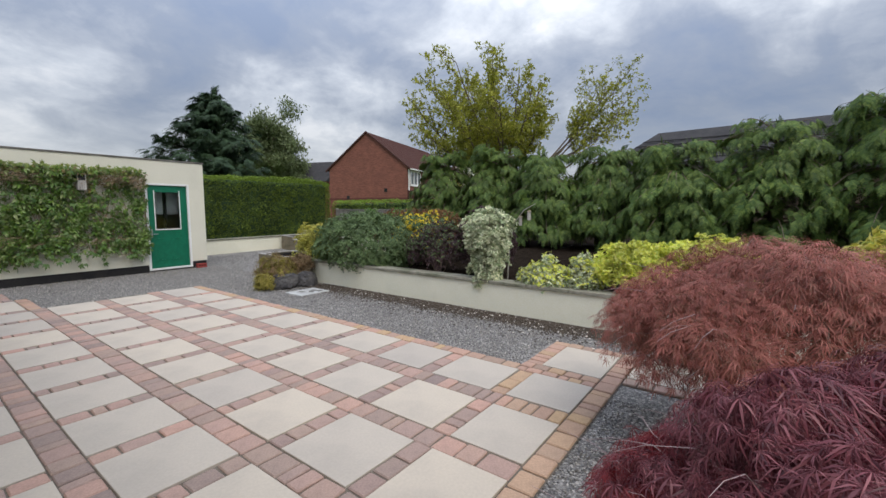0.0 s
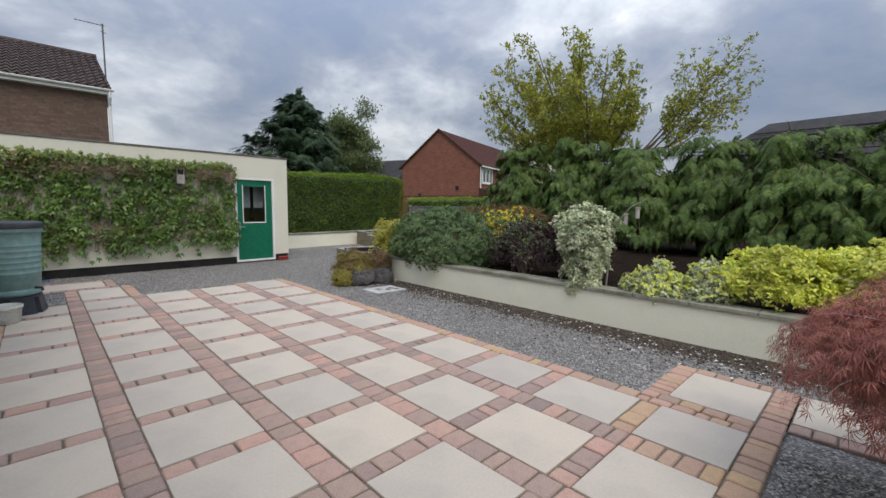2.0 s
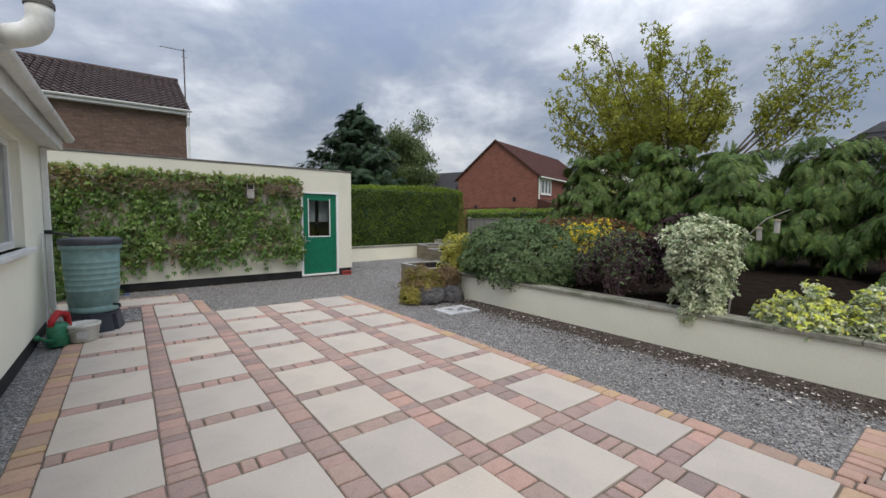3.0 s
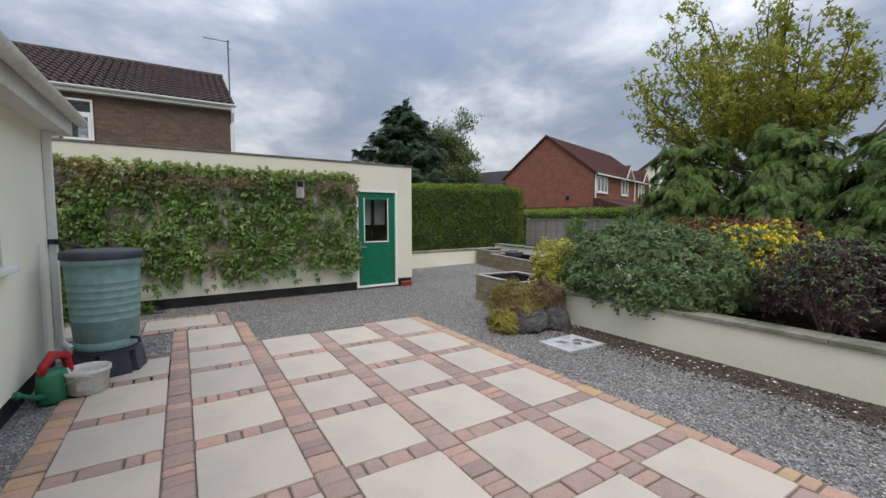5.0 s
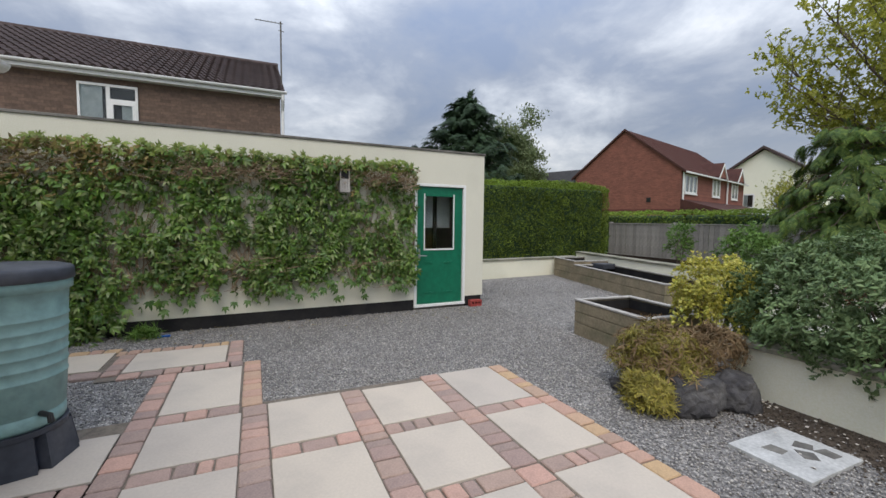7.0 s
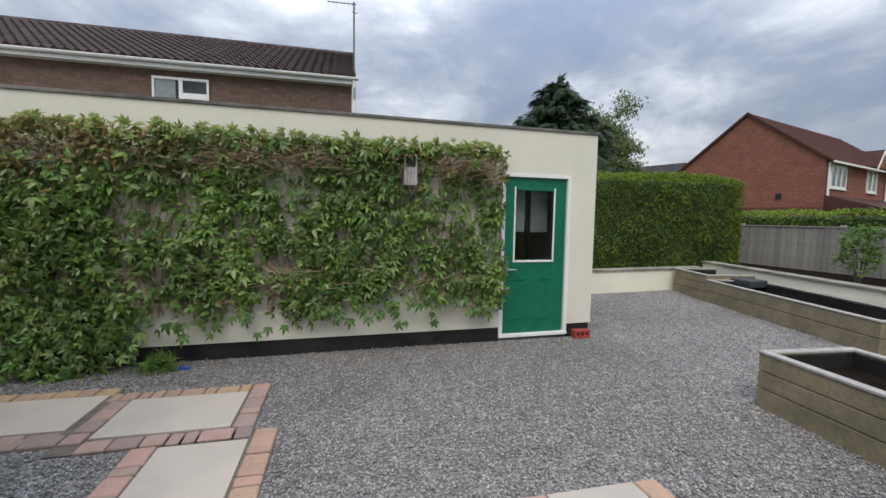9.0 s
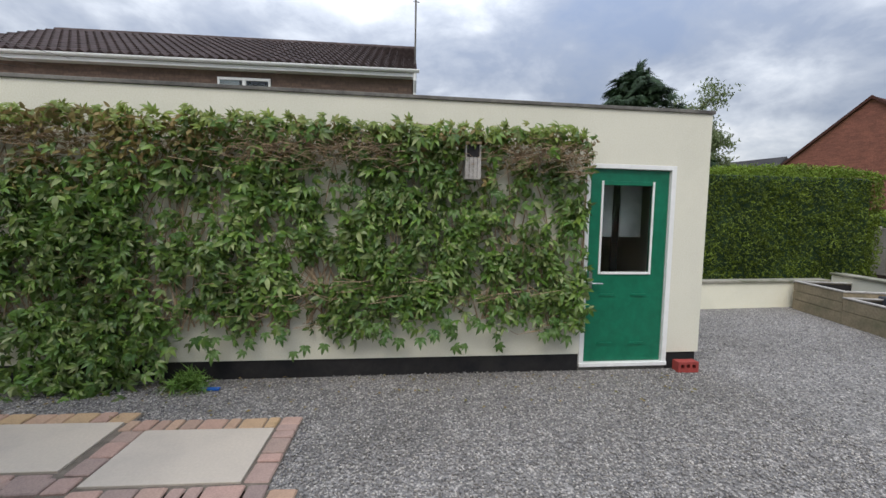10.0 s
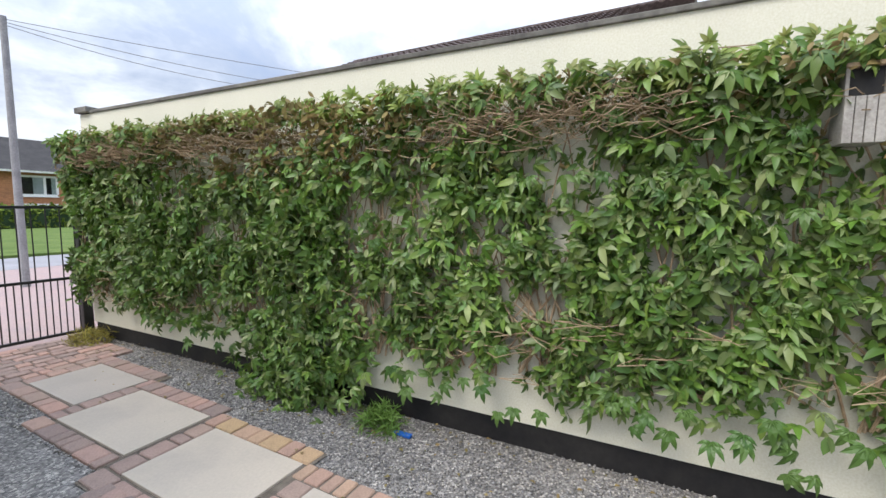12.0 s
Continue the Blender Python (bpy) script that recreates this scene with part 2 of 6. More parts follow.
M_VINE = mat("dry_brown_vine_stem", (0.27, 0.19, 0.12), (0.42, 0.32, 0.21), 8.0, 0.85, 0.4)
M_ROOFN = mat("brown_concrete_pantile", (0.062, 0.044, 0.042), (0.085, 0.062, 0.058), 2.5, 0.85, 0.3, vary="island")
M_ROOFNO = mat("brown_concrete_pantile_near", (0.062, 0.044, 0.042), (0.085, 0.062, 0.058), 2.5, 0.85, 0.3, vary="object")
M_ROOFR = mat("red_brown_roof_tile", (0.055, 0.021, 0.017), (0.078, 0.031, 0.024), 2.0, 0.85, 0.3, vary="island")
M_ROOFD = mat("dark_slate_roof", (0.032, 0.031, 0.033), (0.05, 0.047, 0.048), 2.0, 0.85, 0.3, vary="island")
M_NBRICK = brick_mat("brown_facing_brick", (1, 2), (0.155, 0.108, 0.084), (0.125, 0.088, 0.07), (0.9, 0.88, 0.85))
M_RBRICK = brick_mat("red_facing_brick", (0, 2), (0.24, 0.098, 0.072), (0.20, 0.082, 0.062), (1.05, 1.1, 1.12))
M_OBRICK = brick_mat("orange_facing_brick", (0, 2), (0.42, 0.20, 0.10), (0.36, 0.17, 0.09), (1.1, 1.15, 1.2))
M_GLASS = glass_mat("window_glass")
M_DARK = mat("dim_interior", (0.02, 0.022, 0.022), (0.035, 0.035, 0.035), 1.0, 0.9, 0.0)
M_CURTAIN = mat("pale_net_curtain", (0.55, 0.58, 0.6), (0.45, 0.48, 0.5), 1.0, 0.9, 0.0)
M_METAL = mat("brushed_steel", (0.55, 0.55, 0.54), (0.45, 0.45, 0.44), 6.0, 0.35, 0.05, metal=1.0)
M_BLUE = mat("blue_plastic", (0.02, 0.10, 0.38), (0.02, 0.12, 0.42), 6.0, 0.4, 0.0)
M_BOXWOOD = mat("pale_weathered_timber", (0.42, 0.40, 0.37), (0.30, 0.28, 0.26), 9.0, 0.85, 0.3)

L_CREEPER = leaf_mat("creeper_leaf", [(0.058, 0.125, 0.024), (0.078, 0.165, 0.030), (0.12, 0.21, 0.045), (0.06, 0.135, 0.038), (0.165, 0.25, 0.06), (0.04, 0.09, 0.024), (0.24, 0.30, 0.15), (0.035, 0.075, 0.022)], 0.42, 0.24, 0.45, 1.22)
L_CREEPERDRY = leaf_mat("creeper_dry_leaf", [(0.20, 0.14, 0.07), (0.24, 0.20, 0.085), (0.15, 0.15, 0.055), (0.27, 0.20, 0.11), (0.11, 0.12, 0.045)], 0.6, 0.2, 0.3, 1.0)
L_FRESH = leaf_mat("fresh_creeper_leaf", [(0.15, 0.22, 0.05), (0.21, 0.28, 0.07), (0.12, 0.19, 0.05), (0.24, 0.26, 0.09)], 0.45, 0.3, 0.35, 1.1)
L_MAPLE = leaf_mat("bronze_maple_leaf", [(0.240, 0.082, 0.079), (0.348, 0.126, 0.120), (0.168, 0.084, 0.060), (0.432, 0.168, 0.162), (0.276, 0.096, 0.096), (0.120, 0.060, 0.048)], 0.5, 0.25, 0.3, 1.12)
L_MAPLED = leaf_mat("purple_maple_leaf", [(0.126, 0.033, 0.054), (0.199, 0.056, 0.088), (0.080, 0.022, 0.038), (0.292, 0.106, 0.147), (0.159, 0.041, 0.065), (0.066, 0.020, 0.035)], 0.42, 0.25, 0.4, 1.2)
L_MAPLERED = leaf_mat("bright_red_maple_leaf", [(0.22, 0.025, 0.035), (0.15, 0.024, 0.04), (0.26, 0.05, 0.06)], 0.45, 0.3, 0.3, 1.2)
L_CYPRESS = leaf_mat("cypress_spray", [(0.041, 0.093, 0.023), (0.087, 0.163, 0.038), (0.142, 0.225, 0.052), (0.047, 0.109, 0.028), (0.190, 0.27, 0.062), (0.063, 0.129, 0.033)], 0.6, 0.15, 0.3, 0.8)
L_DARKCON_CORE = leaf_mat("dark_conifer_and_hedge_core", [(0.014, 0.032, 0.018), (0.022, 0.045, 0.024), (0.03, 0.058, 0.03)], 0.7, 0.1)
L_HEDGE = leaf_mat("clipped_hedge_leaf", [(0.066, 0.105, 0.018), (0.098, 0.149, 0.023), (0.141, 0.203, 0.029), (0.076, 0.119, 0.021)], 0.6, 0.15, 0.3, 1.2)
L_HEDGETOP = leaf_mat("fresh_hedge_leaf", [(0.12, 0.19, 0.03), (0.16, 0.24, 0.035), (0.09, 0.155, 0.025)], 0.6, 0.25)
L_GREY = leaf_mat("grey_green_leaf", [(0.10, 0.17, 0.085), (0.14, 0.22, 0.11), (0.045, 0.085, 0.036), (0.19, 0.27, 0.145), (0.07, 0.125, 0.055)], 0.6, 0.15, 0.3, 1.08)
L_GOLD = leaf_mat("golden_euonymus_leaf", [(0.46, 0.50, 0.08), (0.56, 0.58, 0.14), (0.34, 0.42, 0.06), (0.60, 0.61, 0.24), (0.24, 0.35, 0.06)], 0.45, 0.3)
L_YELLOW = leaf_mat("yellow_variegated_leaf", [(0.42, 0.38, 0.07), (0.30, 0.32, 0.06), (0.50, 0.46, 0.16), (0.18, 0.24, 0.05), (0.36, 0.31, 0.06)], 0.5, 0.25)
L_SILVER = leaf_mat("silver_variegated_leaf", [(0.50, 0.54, 0.46), (0.17, 0.25, 0.15), (0.60, 0.62, 0.54), (0.09, 0.15, 0.075), (0.55, 0.58, 0.48)], 0.5, 0.25)
L_PURPLE = leaf_mat("dark_purple_leaf", [(0.028, 0.018, 0.026), (0.05, 0.03, 0.042), (0.075, 0.045, 0.055), (0.035, 0.025, 0.03)], 0.5, 0.15)
L_FLOWER = leaf_mat("yellow_flower", [(0.52, 0.42, 0.03), (0.60, 0.48, 0.05), (0.36, 0.34, 0.04)], 0.5, 0.3)
L_RUST = leaf_mat("red_brown_leaf", [(0.16, 0.065, 0.04), (0.12, 0.055, 0.035), (0.10, 0.09, 0.04), (0.2, 0.085, 0.05)], 0.6, 0.2)
L_HEATHER = leaf_mat("heather_olive_leaf", [(0.20, 0.19, 0.045), (0.26, 0.235, 0.055), (0.16, 0.135, 0.05), (0.14, 0.15, 0.04)], 0.6, 0.2)
L_HEATHERBR = leaf_mat("heather_brown_leaf", [(0.12, 0.085, 0.055), (0.16, 0.11, 0.07), (0.10, 0.08, 0.05)], 0.7, 0.15)
L_SPRING = leaf_mat("young_yellow_green_leaf", [(0.20, 0.225, 0.040), (0.27, 0.285, 0.050), (0.15, 0.18, 0.036), (0.34, 0.345, 0.07)], 0.55, 0.4, 0.3, 1.35)
L_BIRCH = leaf_mat("birch_leaf", [(0.105, 0.14, 0.078), (0.14, 0.18, 0.10), (0.078, 0.11, 0.06)], 0.6, 0.25)
L_LAUREL = leaf_mat("mid_green_leaf", [(0.06, 0.125, 0.03), (0.09, 0.17, 0.04), (0.12, 0.21, 0.06)], 0.45, 0.25)

# ---- building blocks ----
RNG = np.random.default_rng(7)


class Geo:
    """Vertices and faces gathered for one mesh."""

    def __init__(self):
        self.v, self.f = [], []

    def add(self, verts, faces):
        o = len(self.v)
        self.v += [tuple(p) for p in verts]
        self.f += [tuple(i + o for i in f) for f in faces]
        return self

    def box(self, x0, x1, y0, y1, z0, z1, ch=0.0):
        """A box; ch chamfers its edges."""
        if ch <= 0:
            v = [(x, y, z) for x in (x0, x1) for y in (y0, y1) for z in (z0, z1)]
            return self.add(v, [(0, 1, 3, 2), (4, 6, 7, 5), (0, 4, 5, 1), (2, 3, 7, 6), (0, 2, 6, 4), (1, 5, 7, 3)])
        bm = bmesh.new()
        bmesh.ops.create_cube(bm, size=1)
        bmesh.ops.scale(bm, vec=(x1 - x0, y1 - y0, z1 - z0), verts=bm.verts)
        bmesh.ops.translate(bm, vec=((x0 + x1) / 2, (y0 + y1) / 2, (z0 + z1) / 2), verts=bm.verts)
        bmesh.ops.bevel(bm, geom=bm.edges[:], offset=ch, segments=2, affect="EDGES", profile=0.5)
        bm.verts.index_update()
        self.add([v.co[:] for v in bm.verts], [[v.index for v in f.verts] for f in bm.faces])
        bm.free()
        return self

    def tube(self, pts, radii, sides=8, caps=True):
        pts = [Vector(p) for p in pts]
        if not hasattr(radii, "__len__"):
            radii = [radii] * len(pts)
        o, ring = len(self.v), []
        side = None
        for i, p in enumerate(pts):
            d = (pts[min(i + 1, len(pts) - 1)] - pts[max(i - 1, 0)]).normalized()
            if side is None:
                side = d.orthogonal().normalized()
            side = (side - d * side.dot(d)).normalized()
            up = d.cross(side)
            for k in range(sides):
                a = 2 * math.pi * k / sides
                self.v.append(tuple(p + (side * math.cos(a) + up * math.sin(a)) * radii[i]))
        for i in range(len(pts) - 1):
            for k in range(sides):
                a, b = o + i * sides + k, o + i * sides + (k + 1) % sides
                self.f.append((a, b, b + sides, a + sides))
        if caps:
            self.f.append(tuple(o + k for k in reversed(range(sides))))
            self.f.append(tuple(o + (len(pts) - 1) * sides + k for k in range(sides)))
        return self

    def lathe(self, prof, cx=0, cy=0, sides=40, sx=1.0, sy=1.0):
        o = len(self.v)
        for r, z in prof:
            for k in range(sides):
                a = 2 * math.pi * k / sides
                self.v.append((cx + r * sx * math.cos(a), cy + r * sy * math.sin(a), z))
        for i in range(len(prof) - 1):
            for k in range(sides):
                a, b = o + i * sides + k, o + i * sides + (k + 1) % sides
                self.f.append((a, b, b + sides, a + sides))
        return self

    def ring(self, x0, x1, outer, inner):
        """A panel in the y-z plane with one opening; outer, inner: (y0, y1, z0, z1)."""
        def loop(r, x):
            return [(x, r[0], r[2]), (x, r[1], r[2]), (x, r[1], r[3]), (x, r[0], r[3])]
        v = loop(outer, x0) + loop(inner, x0) + loop(outer, x1) + loop(inner, x1)
        f = []
        for i in range(4):
            j = (i + 1) % 4
            f += [(i, j, 4 + j, 4 + i), (8 + i, 12 + i, 12 + j, 8 + j), (i, 8 + i, 8 + j, j), (4 + i, 4 + j, 12 + j, 12 + i)]
        return self.add(v, f)

    def prism(self, poly, axis, a, b):
        """A flat outline of (u, v) pushed along axis from a to b."""
        def put(u, v, w):
            return {"x": (w, u, v), "y": (u, w, v), "z": (u, v, w)}[axis]
        n = len(poly)
        v = [put(*p, a) for p in poly] + [put(*p, b) for p in poly]
        return self.add(v, [tuple(range(n)), tuple(range(2 * n - 1, n - 1, -1))] + [(i, i + n, (i + 1) % n + n, (i + 1) % n) for i in range(n)])


def mesh_of(name, geo, material, smooth=False):
    me = bpy.data.meshes.new(name)
    me.from_pydata(geo.v, [], geo.f)
    bm = bmesh.new()
    bm.from_mesh(me)
    bmesh.ops.recalc_face_normals(bm, faces=bm.faces)
    bm.to_mesh(me)
    bm.free()
    me.materials.append(material)
    if smooth:
        me.polygons.foreach_set("use_smooth", [True] * len(me.polygons))
    return me


BASE = {}


def thing(name, m, label, category, group="", kind=""):
    """A top-level Empty at the thing's base."""
    ob = new(name)
    ob.empty_display_size = 0.1
    ob.matrix_basis = m
    BASE[ob.name] = m
    return tagged(ob, label, category, group, kind)


def part(name, geo, material, parent, label="", smooth=False, local=False, kind=""):
    """One mesh under a thing or part; geo in world metres, or in the thing's own with local."""
    me = geo if isinstance(geo, bpy.types.Mesh) else mesh_of(name, geo, material, smooth)
    base = BASE[parent.name]
    if not local:
        me.transform(base.inverted())
    ob = new(name, me)
    ob.parent = parent
    BASE[ob.name] = base
    return tagged(ob, label, kind=kind)


def solid(name, geo, material, label, category="", kind="", smooth=False):
    """A top-level thing of one mesh."""
    ob = new(name, mesh_of(name, geo, material, smooth))
    BASE[ob.name] = Matrix()
    return tagged(ob, label, category, kind=kind)


def pieces(name, parent, entries, limit, near, joined_name, material_joined):
    """Pieces as objects that share meshes, the nearest to the line 'near' first; those past the limit are joined. entries: (mesh, matrix, joined material key)."""
    a, b = (Vector(p).to_2d() for p in near)
    def far(e):
        p = (BASE[parent.name] @ e[1]).translation.to_2d()
        s = max(0, min(1, (p - a).dot(b - a) / (b - a).length_squared))
        return (p - a - (b - a) * s).length
    entries = sorted(entries, key=far)
    for me, m, key in entries[:limit]:
        ob = new(name, me)
        ob.parent, ob.matrix_basis = parent, m
    rest = {}
    for me, m, key in entries[limit:]:
        g = rest.setdefault(key, Geo())
        g.add([m @ v.co for v in me.vertices], [list(p.vertices) for p in me.polygons])
    for key, g in rest.items():
        ob = part(joined_name, mesh_of(joined_name, g, material_joined[key]), None, parent, local=True, kind="stuff")


# ---- leaves ----
def leaf_oval(w=0.5, droop=0.12):
    return np.array([(0, 0, 0), (-w / 2, 0.45, 0.09), (0, 0.45, 0), (w / 2, 0.45, 0.09), (0, 1, -droop)]), [(0, 2, 1), (0, 3, 2), (1, 2, 4), (2, 3, 4)]


def leaf_round(w=0.6, fold=0.06):
    """A smooth oval leaflet with a short tip, folded a little along its midrib."""
    v = [(0, 0, 0), (0, 0.5, -fold * 0.3), (0, 1.0, -fold * 2.2)]
    side = [(0.30, 0.12), (0.5, 0.42), (0.36, 0.74)]
    v += [(w * a, b, fold - fold * 1.6 * b) for a, b in side] + [(-w * a, b, fold - fold * 1.6 * b) for a, b in side]
    return np.array(v), [(0, 3, 4, 1), (1, 4, 5, 2), (0, 1, 7, 6), (1, 2, 8, 7)]


def leaf_flat(w=0.5):
    """A small folded leaf of two faces."""
    return np.array([(0, 0, 0), (-w / 2, 0.45, 0.1), (w / 2, 0.45, 0.1), (0, 1, -0.08)]), [(0, 2, 1), (1, 2, 3)]


def leaf_needle(w=0.12):
    return np.array([(0, 0, 0), (-w / 2, 0.4, 0.02), (w / 2, 0.4, 0.02), (0, 1, -0.1)]), [(0, 2, 1), (1, 2, 3)]


def leaf_fan(lobes, spread, base, lengths, droop=0.0):
    """Leaflets from one stalk, as in creeper and maple."""
    bv, bf = base
    v, f = [], []
    for i in range(lobes):
        a = radians(spread * (i / (lobes - 1) - 0.5))
        s = lengths[i]
        ca, sa = math.cos(a), math.sin(a)
        o = len(v)
        for x, y, z in bv:
            X, Y = x * s, y * s
            v.append((X * ca + Y * sa, -X * sa + Y * ca, z * s - droop * (Y ** 2)))
        f += [tuple(k + o for k in t) for t in bf]
    return np.array(v), f


def leaf_spray(n=9, w=0.10, length=0.5, droop=0.35):
    """A flat conifer frond: a stalk with side shoots that hang at their tips."""
    v, f = [], []
    for i in range(n):
        y = (i + 0.5) / n * 0.8
        for s in (-1, 1):
            l = length * (1 - y) ** 0.8 * 0.75 + 0.06
            o = len(v)
            z = -droop * y * y
            v += [(0, y - w * 0.5, z), (0, y + w * 0.5, z), (s * l * 0.75, y + l * 0.75, z - droop * 0.25 * l - 0.02), (s * l * 0.35, y + l * 0.15, z + 0.015)]
            f += [(o, o + 3, o + 1), (o + 1, o + 3, o + 2)] if s > 0 else [(o, o + 1, o + 3), (o + 1, o + 2, o + 3)]
    o = len(v)
    v += [(-w * 0.35, 0.75, -droop * 0.56), (w * 0.35, 0.75, -droop * 0.56), (0, 1.05, -droop * 1.1)]
    f.append((o, o + 1, o + 2))
    return np.array(v), f


def leaf_tuft(n, base, spread=1.0, seed=1):
    """A small sprig of n leaves round one point."""
    g = np.random.default_rng(seed)
    bv, bf = base
    v, f = [], []
    for i in range(n):
        q = Euler((g.uniform(-0.9, 0.9) * spread, g.uniform(-0.9, 0.9) * spread, g.uniform(0, 6.28))).to_matrix()
        s = g.uniform(0.7, 1.1)
        o = len(v)
        v += [tuple(q @ (Vector(p) * s)) for p in bv]
        f += [tuple(k + o for k in t) for t in bf]
    return np.array(v), f


def unit(a):
    return a / np.maximum(np.linalg.norm(a, axis=-1, keepdims=True), 1e-9)


def scatter(name, P, along, normal, size, template, material):
    """One mesh of many leaves: each template's y runs along, its z along the normal."""
    V, F = template
    P, along, normal = np.asarray(P, float), unit(np.asarray(along, float)), np.asarray(normal, float)
    X = unit(np.cross(along, normal))
    Z = np.cross(X, along)
    S = np.asarray(size, float).reshape(-1, 1, 1)
    W = P[:, None, :] + S * (V[None, :, 0:1] * X[:, None, :] + V[None, :, 1:2] * along[:, None, :] + V[None, :, 2:3] * Z[:, None, :])
    n, k = len(P), len(V)
    fl = np.array([i for t in F for i in t])
    loops = (fl[None, :] + (np.arange(n) * k)[:, None]).ravel()
    lens = np.tile([len(t) for t in F], n)
    me = bpy.data.meshes.new(name)
    me.vertices.add(n * k)
    me.vertices.foreach_set("co", W.reshape(-1))
    me.loops.add(len(loops))
    me.loops.foreach_set("vertex_index", loops.astype(np.int32))
    me.polygons.add(len(lens))
    starts = np.concatenate([[0], np.cumsum(lens)[:-1]])
    me.polygons.foreach_set("loop_start", starts.astype(np.int32))
    me.update(calc_edges=True)
    me.validate()
    me.materials.append(material)
    return me


def lumps(D, seed, amp=0.25, freq=2.2):
    """Uneven radius by direction."""
    return np.array([1 + amp * noise.noise(Vector(d) * freq + Vector((seed * 7.3, seed * 3.1, seed))) for d in D])


def ball_points(n, seed, inner=0.55, amp=0.25, freq=2.2, flat=-0.3):
    """Directions and radii over an uneven mound."""
    g = np.random.default_rng(seed)
    D = unit(g.normal(size=(int(n * 1.8), 3)))
    D = D[D[:, 2] > flat][:n]
    R = lumps(D, seed, amp, freq) * (inner + (1 - inner) * g.random(len(D)) ** 0.45)
    return D, R, g


def pads(C, N, radius, per, g, droop=0.5, curl=0.5, spread=0.35):
    """Leaves laid in overlapping drooping clumps: points, directions and normals round each centre C facing N."""
    C, N = np.repeat(np.asarray(C, float), per, axis=0), np.repeat(unit(np.asarray(N, float)), per, axis=0)
    rad = np.repeat(np.broadcast_to(radius, (len(C) // per,)), per)
    n = len(C)
    t1 = unit(np.cross(N, np.array([0.31, 0.17, 0.93])))
    t2 = np.cross(N, t1)
    a, rho = g.uniform(0, 2 * math.pi, n), np.sqrt(g.random(n))
    off = t1 * np.cos(a)[:, None] + t2 * np.sin(a)[:, None]
    down = np.array([0, 0, -1.0])
    P = C + off * (rho * rad)[:, None] - N * (curl * rho ** 2 * rad)[:, None] + down * (droop * 0.35 * rho ** 2 * rad)[:, None] + N * g.normal(0, 0.10, n)[:, None] * rad[:, None]
    along = unit(off * (0.35 + rho)[:, None] + N * 0.25 + down * droop + g.normal(size=(n, 3)) * spread)
    return P, along, unit(N + g.normal(size=(n, 3)) * spread * 0.8 + np.array([0, 0, 0.25]))


def shrub(name, base, radii, n, template, material, size, label, category="shrub", seed=1, inner=0.5, amp=0.25, freq=2.2, lift=0.5, hang=0.0, stems=9, flat=-0.35, extra=()):
    """A bush: stems from the base and leaves over an uneven mound. extra: (share, template, material, size, part name)."""
    c = Vector(base) + Vector((0, 0, radii[2] * lift))
    ob = thing(name, Matrix.Translation(base), label, category)
    per = 14
    D, R, g = ball_points(max(12, n // per), seed, inner, amp, freq, flat)
    clump = (0.9 + 0.5 * g.random(len(D))) * 1.9 * float(np.mean(radii)) / math.sqrt(len(D)) * 1.6
    P, along, nor = pads(np.array(c) + D * R[:, None] * np.array(radii), D + np.array([0, 0, 0.5]), clump, per, g, 0.35 + hang, 0.35, 0.45)
    D = np.repeat(D, per, axis=0)
    keep = P[:, 2] > base[2] - (0.25 if hang else 0.0)
    P, D, along, nor = P[keep], D[keep], along[keep], nor[keep]
    sz = size * g.uniform(0.65, 1.25, len(P))
    part("foliage", scatter("foliage", P, along, nor, sz, template, material), None, ob, kind="stuff")
    for share, tpl, ma, s2, pname in extra:
        k = g.random(len(P)) < share
        k &= D[:, 2] > 0.0
        if k.sum():
            part(pname, scatter(pname, P[k] + D[k] * 0.04, along[k], nor[k], s2 * g.uniform(0.7, 1.2, k.sum()), tpl, ma), None, ob, kind="stuff")
    st = Geo()
    for i in range(stems):
        a = g.uniform(0, 6.28)
        tip = c + Vector((math.cos(a) * radii[0] * 0.7, math.sin(a) * radii[1] * 0.7, radii[2] * g.uniform(0.1, 0.7)))
        b0 = Vector(base) + Vector((math.cos(a) * radii[0] * 0.12, math.sin(a) * radii[1] * 0.12, -0.02))
        mid = b0.lerp(tip, 0.5) + Vector((0, 0, radii[2] * 0.15))
        st.tube([b0, mid, tip], [0.012, 0.008, 0.003], 5)
    part("stem", st, M_BARK, ob)
    return ob

# ---- ground ----
g = Geo()
R0 = 900
g.add([(-R0, -R0, -0.06), (R0, -R0, -0.06), (R0, R0, -0.06), (-R0, R0, -0.06)], [(0, 1, 2, 3)])
solid("ground", g, M_GRASS, "rough green grass stretching away round the garden", "ground", "structure")


